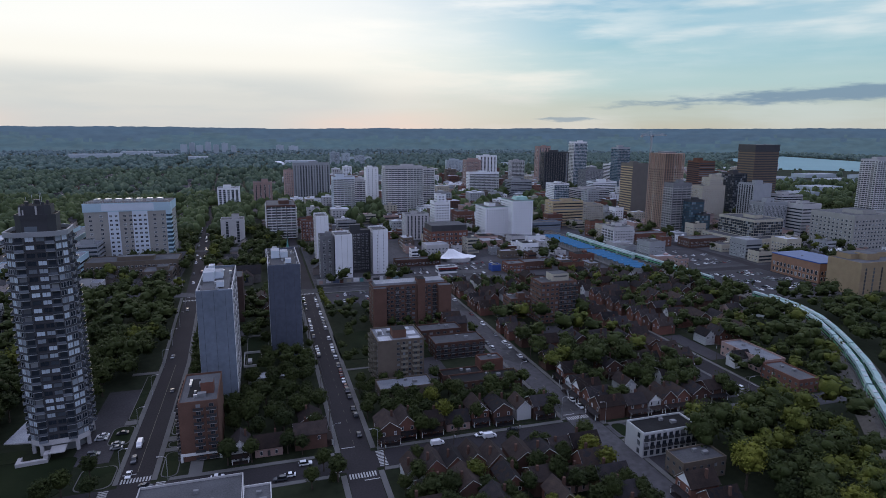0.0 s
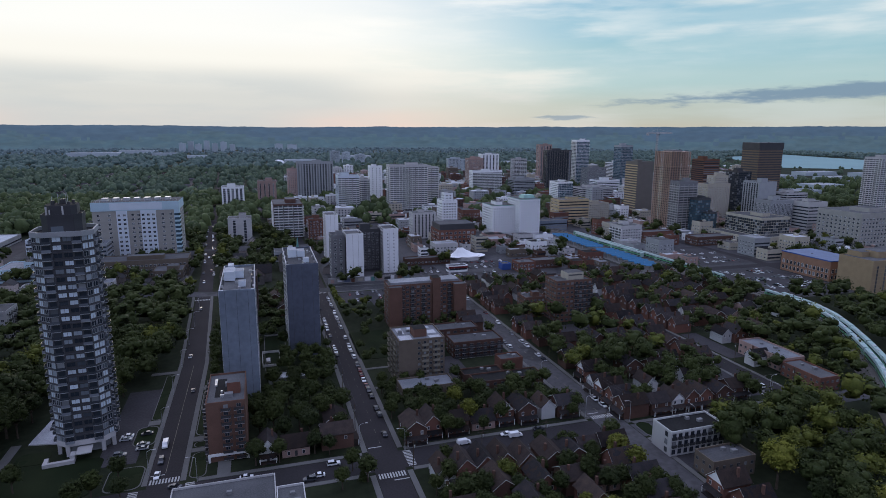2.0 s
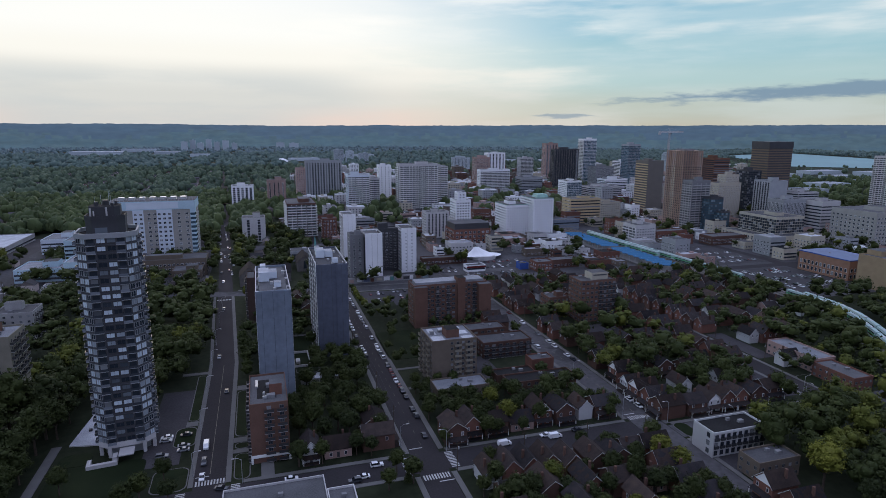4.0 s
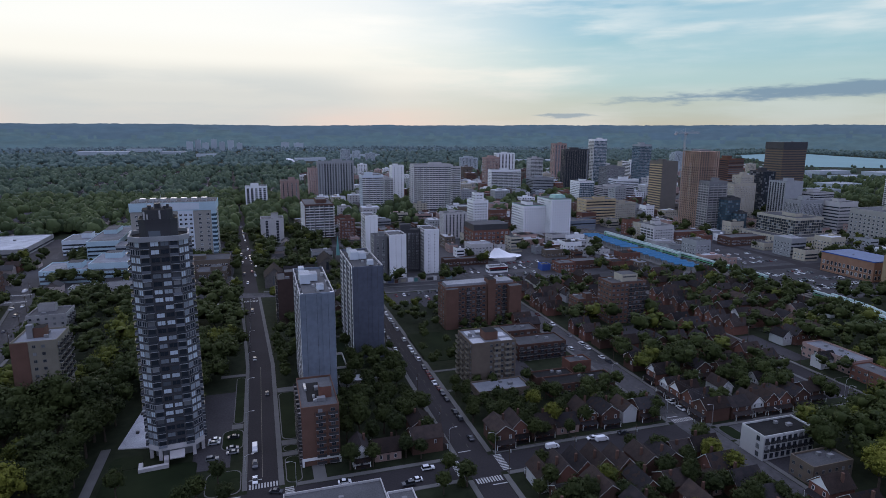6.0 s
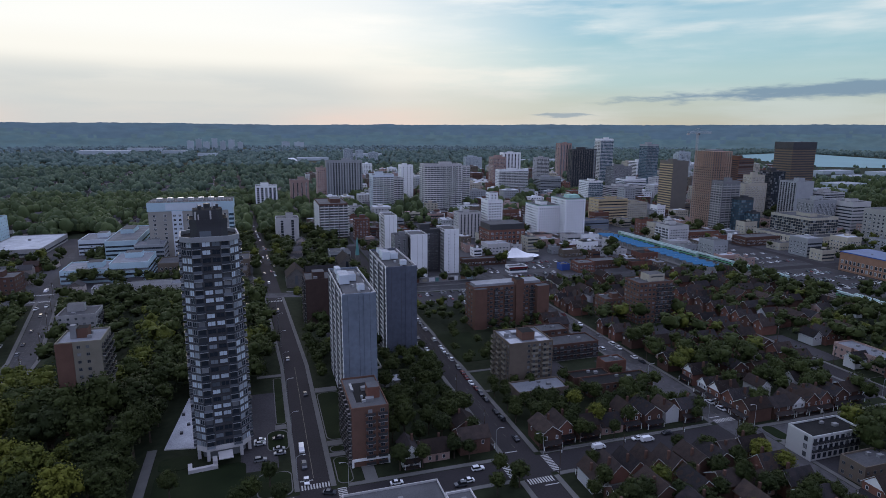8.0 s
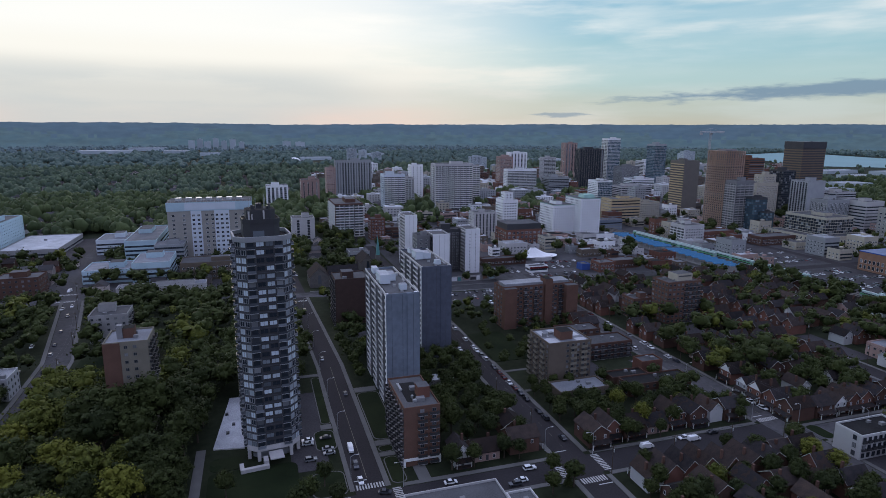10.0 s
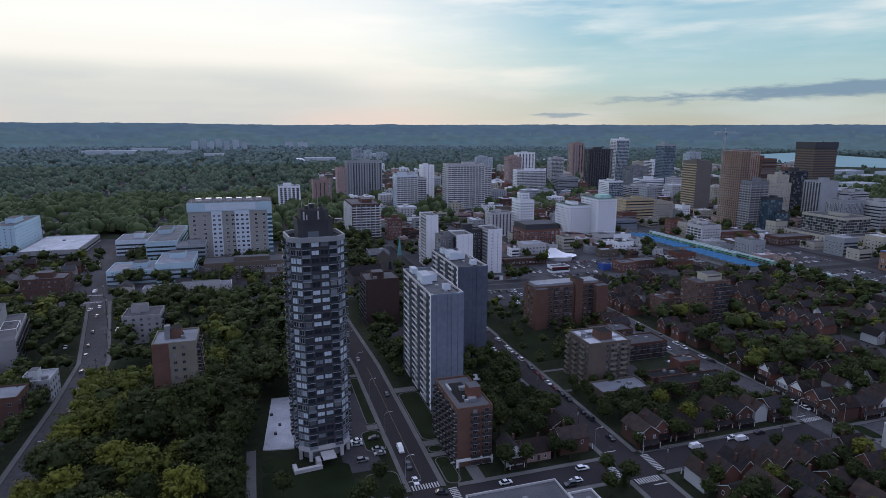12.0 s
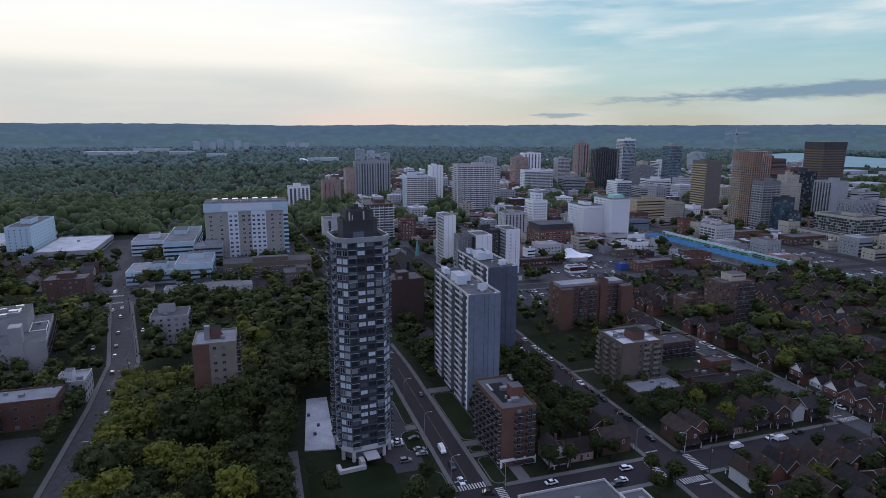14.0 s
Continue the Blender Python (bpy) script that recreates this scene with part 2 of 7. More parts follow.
# M_SLATE again, with the shade on the second slab painted in
M_SLATE_SHADED = material("shaded_blue_grey_paint", (0.092, 0.104, 0.138), 0.8, 0.16, 0.06, fine=0.5)
M_TOWN = material("town_asphalt", (0.072, 0.070, 0.074), 0.92, 0.3, 0.03, second=(0.054, 0.053, 0.055), fine=0.4)
M_GREYC = material("stained_concrete", (0.30, 0.292, 0.288), 0.85, 0.2, 0.12)
M_BLUEROOF = material("faded_blue_roof", (0.12, 0.15, 0.24), 0.7, 0.15, 0.2)
M_UMBERBRICK = material("umber_brick", (0.070, 0.047, 0.041), 0.9, 0.15, 0.3)
M_ORANGE = material("orange_brick", (0.27, 0.155, 0.105), 0.88, 0.15, 0.25)
M_OCHRE = material("ochre_brick", (0.30, 0.225, 0.14), 0.88, 0.12, 0.2)
M_ASHLAR = material("grey_ashlar", (0.335, 0.325, 0.30), 0.85, 0.12, 0.15)
# pale blue-grey haze mixed into the wall colour of far buildings
M_HAZE = material("haze_tinted_wall", (0.42, 0.47, 0.50), 0.9, 0.1, 0.02, tint=0.15)
M_BROWN = material("brown_brick", (0.140, 0.080, 0.061), 0.9, 0.15, 0.25)
M_TANGREY = material("grey_tan_brick", (0.215, 0.195, 0.155), 0.9, 0.12, 0.3)
M_RED = material("red_brick", (0.152, 0.074, 0.056), 0.9, 0.18, 0.3, tint=0.2)
M_DKBRICK = material("dark_brick", (0.098, 0.056, 0.044), 0.9, 0.18, 0.3, tint=0.2)
M_TAN = material("tan_brick", (0.14, 0.113, 0.090), 0.9, 0.12, 0.3)
M_HOSP = material("hospital_brick", (0.33, 0.315, 0.285), 0.85, 0.1, 0.2)
M_CREAM = material("cream_stone", (0.43, 0.39, 0.315), 0.85, 0.12, 0.15)
M_YELLOW = material("yellow_brick", (0.46, 0.36, 0.22), 0.85, 0.12, 0.2)
M_PINK = material("pinkish_brick", (0.36, 0.25, 0.22), 0.85, 0.12, 0.2, tint=0.15)
M_GREY = material("grey_panel", (0.30, 0.31, 0.32), 0.7, 0.1, 0.15, tint=0.15)
M_BLACK = material("dark_panel", (0.045, 0.045, 0.05), 0.5, 0.15, 0.15)
M_BRONZE = material("bronze_panel", (0.155, 0.105, 0.068), 0.5, 0.15, 0.2)
M_COPPER = material("green_copper", (0.25, 0.42, 0.37), 0.7, 0.2, 0.3)
M_METAL = material("galvanised_metal", (0.45, 0.46, 0.47), 0.45, 0.15, 0.5, metal=0.6)
M_DARKMETAL = material("dark_metal", (0.05, 0.05, 0.055), 0.5, 0.15, 0.5, metal=0.3)
M_SHINGLE = material("roof_shingle", (0.022, 0.0215, 0.024), 0.95, 0.25, 0.5, tint=0.4, second=(0.042, 0.030, 0.025), fine=3)
M_SIDING = material("house_siding", (0.55, 0.55, 0.54), 0.7, 0.08, 0.5, tint=0.25, second=(0.36, 0.36, 0.37))
M_TRIM = material("white_trim", (0.75, 0.75, 0.74), 0.6, 0.06, 0.8)
M_BARK = material("bark", (0.075, 0.058, 0.045), 0.95, 0.3, 1.0)
M_BLUE = material("blue_canopy_sheet", (0.012, 0.115, 0.24), 0.7, 0.08, 0.3)
M_TRAIN = material("train_white", (0.29, 0.40, 0.385), 0.4, 0.06, 0.2)
M_GREEN = material("train_green", (0.10, 0.36, 0.16), 0.4, 0.1, 0.3)
M_BALLAST = material("ballast", (0.12, 0.11, 0.10), 0.95, 0.3, 0.3)
M_TEAL = material("verdigris_spire", (0.10, 0.27, 0.26), 0.6, 0.15, 0.5)
M_CAR = material("car_paint", (0.72, 0.72, 0.73), 0.25, 0.03, 0.5, bump=0, spec=0.6)
M_CAR_D = material("dark_car_paint", (0.035, 0.038, 0.045), 0.25, 0.05, 0.5, bump=0, spec=0.6, tint=0.5)
M_CAR_G = material("grey_car_paint", (0.22, 0.23, 0.24), 0.25, 0.05, 0.5, bump=0, spec=0.6, tint=0.4)
M_CAR_R = material("red_car_paint", (0.13, 0.02, 0.02), 0.25, 0.05, 0.5, bump=0, spec=0.6)
M_CAR_B = material("blue_car_paint", (0.04, 0.09, 0.30), 0.25, 0.05, 0.5, bump=0, spec=0.6)
M_TYRE = material("tyre_rubber", (0.02, 0.02, 0.02), 0.9, 0.1, 2.0)
M_WATER = material("lake_water", (0.12, 0.235, 0.25), 0.5, 0.1, 0.004, bump=0, fine=0.05, spec=0.5)
M_SITE = material("raw_concrete_frame", (0.44, 0.30, 0.235), 0.85, 0.15, 0.2)
M_UMBER = material("umber_concrete", (0.145, 0.13, 0.115), 0.8, 0.1, 0.15)
M_MAROON = material("maroon_brick", (0.15, 0.075, 0.05), 0.85, 0.12, 0.2)
M_FRAME = material("grey_window_frame", (0.17, 0.165, 0.16), 0.7, 0.1, 1.0)
M_RAIL = material("pale_railing", (0.58, 0.58, 0.59), 0.7, 0.1, 0.4)
M_GLASS = glass("window_glass", (0.030, 0.037, 0.047), (0.30, 0.31, 0.32), 0.2)
M_GLASS_T = glass("tower_glass", (0.024, 0.031, 0.042), (0.60, 0.68, 0.74), 0.52)
M_GLASS_B = glass("blue_glass", (0.05, 0.085, 0.11), (0.16, 0.23, 0.27), 0.3)
M_CARGLASS = glass("car_glass", (0.012, 0.014, 0.017), (0.03, 0.034, 0.04), 0.3)
M_RECESS = glass("painted_recess_shade", (0.040, 0.046, 0.056), (0.16, 0.17, 0.18), 0.35, 0.3)
M_RAILGLASS = glass("railing_glass", (0.05, 0.058, 0.07), (0.20, 0.22, 0.25), 0.4, 0.15)
M_LEAF = foliage("leaves", (0.015, 0.022, 0.0065), (0.044, 0.055, 0.0135))
M_LEAF_MID = foliage("leaves_between_houses", (0.017, 0.025, 0.0068), (0.053, 0.066, 0.016), island=0.25, each=0.0, patch=0.045)
M_LEAF_Y = foliage("yellowing_leaves", (0.045, 0.058, 0.011), (0.160, 0.160, 0.024))
# haze painted into the leaves: each farther band paler and bluer
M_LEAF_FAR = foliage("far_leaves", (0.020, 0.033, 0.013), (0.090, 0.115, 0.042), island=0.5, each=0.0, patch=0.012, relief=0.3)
M_LEAF_HILL = foliage("hazed_hill_leaves", (0.024, 0.042, 0.032), (0.112, 0.148, 0.085), island=0.5, each=0.0, patch=0.006, relief=0)
M_LEAF_DIST = foliage("hazed_distant_leaves", (0.058, 0.090, 0.086), (0.118, 0.165, 0.132), island=0.4, each=0.0, patch=0.003, relief=0)
M_LEAF_HAZE = foliage("hazed_horizon_leaves", (0.100, 0.142, 0.152), (0.140, 0.190, 0.188), island=0.4, each=0.0, patch=0.002, relief=0)

# ---------------------------------------------------------------- mesh helpers


class Shape:
    """Faces gathered for one mesh, with a material slot for each."""

    def __init__(self):
        self.v, self.f, self.m = [], [], []

    def poly(self, pts, mi=0):
        i = len(self.v)
        self.v += [tuple(p) for p in pts]
        self.f.append(tuple(range(i, i + len(pts))))
        self.m.append(mi)
        return self

    def box(self, x0, x1, y0, y1, z0, z1, mi=0, top=None, bottom=False):
        i = len(self.v)
        self.v += [(x0, y0, z0), (x1, y0, z0), (x1, y1, z0), (x0, y1, z0), (x0, y0, z1), (x1, y0, z1), (x1, y1, z1), (x0, y1, z1)]
        fs = [(0, 1, 5, 4), (1, 2, 6, 5), (2, 3, 7, 6), (3, 0, 4, 7), (4, 5, 6, 7)] + ([(3, 2, 1, 0)] if bottom else [])
        self.f += [tuple(i + k for k in q) for q in fs]
        self.m += [mi] * 4 + [mi if top is None else top] + ([mi] if bottom else [])
        return self

    def prism(self, pts, z0, z1, mi=0, top=None, taper=1.0):
        k, i = len(pts), len(self.v)
        cx, cy = sum(p[0] for p in pts) / k, sum(p[1] for p in pts) / k
        self.v += [(x, y, z0) for x, y in pts] + [(cx + (x - cx) * taper, cy + (y - cy) * taper, z1) for x, y in pts]
        for a in range(k):
            b = (a + 1) % k
            self.f.append((i + a, i + b, i + k + b, i + k + a))
            self.m.append(mi)
        self.f.append(tuple(i + k + a for a in range(k)))
        self.m.append(mi if top is None else top)
        return self

    def cyl(self, x, y, r, z0, z1, k=10, mi=0, taper=1.0, top=None):
        return self.prism([(x + r * math.cos(2 * math.pi * a / k), y + r * math.sin(2 * math.pi * a / k)) for a in range(k)], z0, z1, mi, top, taper)

    def rod(self, a, b, r, k=5, mi=0):
        """A round bar from a to b."""
        a, b = Vector(a), Vector(b)
        q = (b - a).to_track_quat("Z", "Y")
        i = len(self.v)
        for p in (a, b):
            for s in range(k):
                w = 2 * math.pi * s / k
                self.v.append(tuple(p + q @ Vector((r * math.cos(w), r * math.sin(w), 0))))
        for s in range(k):
            t = (s + 1) % k
            self.f.append((i + s, i + t, i + k + t, i + k + s))
            self.m.append(mi)
        self.f += [tuple(i + k + s for s in range(k)), tuple(i + s for s in reversed(range(k)))]
        self.m += [mi, mi]
        return self

    def turned(self, m):
        self.v = [tuple(m @ Vector(p)) for p in self.v]
        return self

    def join(self, other):
        i = len(self.v)
        self.v += other.v
        self.f += [tuple(i + k for k in q) for q in other.f]
        self.m += other.m
        return self

    def mesh(self, name, mats, smooth=False):
        me = bpy.data.meshes.new(name)
        me.from_pydata(self.v, [], self.f)
        for m in mats if isinstance(mats, (list, tuple)) else [mats]:
            me.materials.append(m)
        me.polygons.foreach_set("material_index", self.m)
        if smooth:
            me.polygons.foreach_set("use_smooth", [True] * len(self.f))
        me.update()
        return me


def part(name, shape, mats, parent, label="", m=None, kind="", smooth=False):
    """One mesh object under a thing or a part; shape may be a ready mesh that several parts share."""
    ob = new(name, shape if isinstance(shape, bpy.types.Mesh) else shape.mesh(name, mats, smooth))
    ob.parent = parent
    if m is not None:
        ob.matrix_basis = m
    return tagged(ob, label, kind=kind)


def thing(name, label, category, m=None, group="", kind=""):
    ob = new(name)
    ob.empty_display_size = 0.5
    if m is not None:
        ob.matrix_basis = m
    return tagged(ob, label, category, group, kind)


TAKEN = {}   # rectangles of plan where no tree or stray house may stand, by squares of 40 m


def take(x0, x1, y0, y1, margin=1.0):
    box = (x0 - margin, x1 + margin, y0 - margin, y1 + margin)
    for i in range(int((box[0] - 10) // 40), int((box[1] + 10) // 40) + 1):
        for j in range(int((box[2] - 10) // 40), int((box[3] + 10) // 40) + 1):
            TAKEN.setdefault((i, j), []).append(box)


def is_free(x, y, r=0.0):
    return not any(a - r < x < b + r and c - r < y < d + r for a, b, c, d in TAKEN.get((int(x // 40), int(y // 40)), ()))


WINDOWS = {}


def window_mesh(w, h, glass_mat, frame_mat, bars=1, depth=0.12):
    key = (round(w, 2), round(h, 2), glass_mat.name, frame_mat.name, bars)
    if key not in WINDOWS:
        s, f = Shape(), min(0.09, w * 0.07)
        for x0, x1, z0, z1 in ((-w / 2, w / 2, 0, f), (-w / 2, w / 2, h - f, h), (-w / 2, -w / 2 + f, f, h - f), (w / 2 - f, w / 2, f, h - f)):
            s.box(x0, x1, -depth, 0, z0, z1, 1)
        for b in range(bars):
            c = -w / 2 + w * (b + 1) / (bars + 1)
            s.box(c - 0.04, c + 0.04, -depth * 0.8, 0, f, h - f, 1)
        s.poly([(-w / 2 + f, -0.04, f), (w / 2 - f, -0.04, f), (w / 2 - f, -0.04, h - f), (-w / 2 + f, -0.04, h - f)], 0)
        WINDOWS[key] = s.mesh("window", [glass_mat, frame_mat])
    return WINDOWS[key]


def face_pose(face, w, d, u, z, out=0.0):
    """The pose on a wall of a body w wide (x) and d deep (y), centred at its base: u along the wall, z up."""
    if face == "front":
        return pose(u, -d / 2 - out, z)
    if face == "right":
        return pose(w / 2 + out, u, z, 0, 0, 90)
    if face == "left":
        return pose(-w / 2 - out, -u, z, 0, 0, -90)
    return pose(-u, d / 2 + out, z, 0, 0, 180)


def span(face, w, d):
    return w if face in ("front", "back") else d


def joined_windows(faces, w, d, z0, storey, floors, ww, wh, step, inset=1.0, sill=0.9, strips=False):
    """Many small windows, too small to pick apart, as one shape: slot 0 glass, slot 1 frame."""
    s = Shape()
    for face in faces:
        length = span(face, w, d) - 2 * inset
        count = max(1, int(length / step))
        for c in range(count):
            u = -length / 2 + (c + 0.5) * length / count
            for k in range(1 if strips else floors):
                z = z0 + k * storey + (0.3 if strips else sill)
                h = floors * storey - 0.8 if strips else wh
                one = Shape().box(-ww / 2, ww / 2, -0.1, 0, 0, h, 1)
                one.poly([(-ww / 2 + 0.1, -0.12, 0.1), (ww / 2 - 0.1, -0.12, 0.1), (ww / 2 - 0.1, -0.12, h - 0.1), (-ww / 2 + 0.1, -0.12, h - 0.1)], 0)
                s.join(one.turned(face_pose(face, w, d, u, z)))
    return s


def roof_kit(ob, w, d, h, wall, seed, big=True, near=True):
    """A parapet, a lift house and plant on a flat roof."""
    r = random.Random(seed)
    s = Shape()
    e = 0.3
    for x0, x1, y0, y1 in ((-w / 2, w / 2, -d / 2, -d / 2 + e), (-w / 2, w / 2, d / 2 - e, d / 2), (-w / 2, -w / 2 + e, -d / 2 + e, d / 2 - e), (w / 2 - e, w / 2, -d / 2 + e, d / 2 - e)):
        s.box(x0, x1, y0, y1, h, h + 0.7)
    part("parapet", s, wall, ob)
    if big:
        pw, pd, ph = w * r.uniform(0.25, 0.45), d * r.uniform(0.25, 0.45), r.uniform(3, 5)
        cx, cy = r.uniform(-0.15, 0.15) * w, r.uniform(-0.15, 0.15) * d
        part("lift_house", Shape().box(cx - pw / 2, cx + pw / 2, cy - pd / 2, cy + pd / 2, h, h + ph, 0, 1), [wall, M_ROOF], ob)
    for _ in range(r.randint(2, 4) if near else 1):
        x, y, a = r.uniform(-0.38, 0.38) * w, r.uniform(-0.38, 0.38) * d, r.uniform(0.7, 1.6)
        part("rooftop_unit", Shape().box(x - a, x + a, y - a * 0.7, y + a * 0.7, h, h + r.uniform(0.9, 1.8)), M_CONC_D, ob)

# ---------------------------------------------------------------- ground, roads, water, ridge


def ribbon(pts, width, z, mi=0, s=None, side=0.0):
    """A strip of that width along a line of plan points, shifted sideways by side."""
    s = s or Shape()
    ps = [Vector((x, y)) for x, y in pts]
    edge = []
    for i, p in enumerate(ps):
        a, b = ps[max(0, i - 1)], ps[min(len(ps) - 1, i + 1)]
        d = (b - a).normalized()
        nrm = Vector((d.y, -d.x))
        edge.append((p + nrm * (side - width / 2), p + nrm * (side + width / 2)))
    for (a, b), (c, d) in zip(edge, edge[1:]):
        s.poly([(a.x, a.y, z), (b.x, b.y, z), (d.x, d.y, z), (c.x, c.y, z)], mi)
    return s


def raised(pts, width, z0, z1, side=0.0):
    s = ribbon(pts, width, z1, 0, None, side)
    for e in (-1, 1):
        off = side + e * width / 2
        ps = [Vector((x, y)) for x, y in pts]
        row = []
        for i, p in enumerate(ps):
            a, b = ps[max(0, i - 1)], ps[min(len(ps) - 1, i + 1)]
            d = (b - a).normalized()
            row.append(p + Vector((d.y, -d.x)) * off)
        for a, b in zip(row, row[1:]):
            s.poly([(a.x, a.y, z0), (b.x, b.y, z0), (b.x, b.y, z1), (a.x, a.y, z1)])
    return s


def near_road(x, y, r):
    for pts, w in ROADS:
        for (ax, ay), (bx, by) in zip(pts, pts[1:]):
            dx, dy = bx - ax, by - ay
            t = max(0, min(1, ((x - ax) * dx + (y - ay) * dy) / (dx * dx + dy * dy)))
            if (x - ax - t * dx) ** 2 + (y - ay - t * dy) ** 2 < (w / 2 + r) ** 2:
                return True
    return False


ground = Shape()
RINGS = [0, 150, 400, 900, 1800, 3200, 6000]
for a in range(48):
    w0, w1 = 2 * math.pi * a / 48, 2 * math.pi * (a + 1) / 48
    for r0, r1 in zip(RINGS, RINGS[1:]):
        q = [(r0 * math.cos(w0), 300 + r0 * math.sin(w0), 0), (r1 * math.cos(w0), 300 + r1 * math.sin(w0), 0), (r1 * math.cos(w1), 300 + r1 * math.sin(w1), 0), (r0 * math.cos(w1), 300 + r0 * math.sin(w1), 0)]
        ground.poly(q[1:] if r0 == 0 else q)
tagged(new("ground", ground.mesh("ground", M_SOIL)), "dark soil and rough grass under the whole town", "ground", kind="structure")

AVENUE_L = [(-41, -200), (-41.2, 200), (-41.4, 320), (-47.5, 480), (-62, 817), (-118, 2050)]
AVENUE_M = [(35, -200), (35, 460), (34, 700), (20, 1000)]
AVENUE_R = [(130.5, -200), (130.5, 480), (128, 760)]
AVENUE_E = [(223, -60), (223, 460)]
AVENUE_W = [(-174, 40), (-174.5, 255), (-174.5, 312), (-177, 366), (-205, 516), (-226, 703), (-236, 780)]
STREET_S = [(-120, 199), (124, 199)]
STREET_SE = [(137, 192.5), (217, 192.5), (330, 192.5)]
STREET_N = [(-400, 490), (-208, 500), (-48, 462), (35, 450), (124, 446), (330, 446)]
STREET_X = [(-500, 660), (-226, 650), (-55, 640), (330, 640), (700, 640)]
STREET_Y = [(352, 428), (520, 424), (900, 420)]
STREET_Z = [(-60, 860), (700, 860)]
AVENUE_F = [(440, 330), (440, 1000)]
ROADS = [(AVENUE_L, 10.4), (AVENUE_M, 11), (AVENUE_R, 12.5), (AVENUE_E, 11), (AVENUE_W, 11.5), (STREET_S, 12), (STREET_SE, 10), (STREET_N, 13), (STREET_X, 13), (STREET_Y, 11), (STREET_Z, 12), (AVENUE_F, 12)]
PALE_ROADS = (AVENUE_W, STREET_X, STREET_N, AVENUE_R, STREET_SE)
for i, (pts, w) in enumerate(ROADS):
    z = 0.02 + 0.006 * i
    tagged(new("road", ribbon(pts, w, z).mesh("road", M_TOWN if pts in PALE_ROADS else M_ASPHALT)), "worn grey asphalt city street", "road", kind="structure")

YARDS = [(42, 900, 452, 1150), (-236, -62, 482, 705), (345, 640, 330, 452)]
for x0, x1, y0, y1 in YARDS:
    tagged(new("town_ground", Shape().poly([(x0, y0, 0.012), (x1, y0, 0.012), (x1, y1, 0.012), (x0, y1, 0.012)]).mesh("town_ground", M_TOWN)), "patched grey asphalt between the town's buildings", "ground", kind="structure")

# raised pavements with kerbs, broken at the crossings
PAVES = [
    ([(-47.3, 207), (-47.6, 320), (-53.7, 455)], 1.7), ([(-35.0, 207), (-35.2, 320), (-41.3, 455)], 1.9), ([(-47.2, 60), (-47.2, 191)], 1.8), ([(-35, 60), (-35, 191)], 1.9),
    ([(28.3, 207), (28.3, 442)], 2.0), ([(41.7, 207), (41.7, 442)], 2.0), ([(28.3, 60), (28.3, 191)], 2.0), ([(41.7, 60), (41.7, 191)], 2.0),
    ([(123, 207), (123, 438)], 2.0), ([(138, 199), (138, 438)], 2.0), ([(123, 60), (123, 191)], 2.0), ([(138, 60), (138, 186)], 2.0),
    ([(-30, 206.3), (27, 206.3)], 2.0), ([(43, 206.3), (122, 206.3)], 2.0), ([(-30, 191.7), (27, 191.7)], 2.0), ([(43, 191.7), (122, 191.7)], 2.0),
    ([(139, 198.7), (216, 198.7)], 2.0), ([(139, 186.3), (216, 186.3)], 2.0), ([(216.5, 200), (216.5, 438)], 2.0), ([(229.6, 200), (229.6, 438)], 2.0),
    ([(-167.4, 200), (-167.6, 312), (-170, 366), (-194, 490)], 2.0), ([(-181.4, 200), (-181.6, 312), (-184, 366), (-207.5, 490)], 2.0),
    ([(-38, 469.6), (27, 459)], 2.0), ([(43, 457.4), (122, 454)], 2.0), ([(43, 441.6), (122, 438.5)], 2.0),
]
for pts, w in PAVES:
    tagged(new("pavement", raised(pts, w, 0, 0.16).mesh("pavement", M_PAVE)), "pale concrete pavement with a raised kerb", "pavement", kind="structure")


def stripes(name, label, boxes):
    ob = thing(name, label, "road marking", kind="structure")
    mat = M_LANE if name == "lane_line" else M_PAINT
    for b in boxes:
        part("stripe", Shape().box(*b[:4], 0.1, b[4] if len(b) > 4 else 0.115, 0), mat, ob)
    return ob


def crossing(x0, x1, y0, y1, along_x=True):
    """White bars, each 0.5 m wide, side by side over the road."""
    boxes = []
    if along_x:
        k = int((x1 - x0) / 1.0)
        boxes = [(x0 + i + 0.2, x0 + i + 0.75, y0, y1) for i in range(k)]
    else:
        k = int((y1 - y0) / 1.0)
        boxes = [(x0, x1, y0 + i + 0.2, y0 + i + 0.75) for i in range(k)]
    stripes("zebra_crossing", "white painted zebra crossing on grey asphalt", boxes)


crossing(-46, -36, 207.2, 210.2)
crossing(-51.5, -48.5, 193.5, 204.5, False)
crossing(-34, -31, 194.5, 205.5, False)
crossing(30, 40.5, 188, 191.2)
crossing(42, 45, 193.5, 204.5, False)
crossing(25, 28, 193.5, 204.5, False)
crossing(-52, -41, 444, 447)
crossing(30, 40.5, 440, 443)
crossing(124.8, 136, 206, 208.8)
crossing(216, 229, 199, 201.5)
crossing(-213, -199, 488, 491)
crossing(-216, -202, 508, 511)
stripes("lane_line", "thin worn yellow centre line down the street", [(-41.4, -41.2, 214 + 8 * k, 221.9 + 8 * k) for k in range(13)])
stripes("lane_line", "dashed white lane line on the street", [(34.95, 35.05, 212 + 9 * k, 215 + 9 * k) for k in range(24)])
stripes("lane_line", "dashed white lane line on the wide street", [(130.4, 130.6, 212 + 9 * k, 215 + 9 * k) for k in range(24)])
stripes("stop_line", "white painted stop line at the crossing", [(30, 35, 209.5, 210), (35, 40.4, 186, 186.5), (-46, -41.5, 212.5, 213), (124.8, 130, 210.5, 211)])

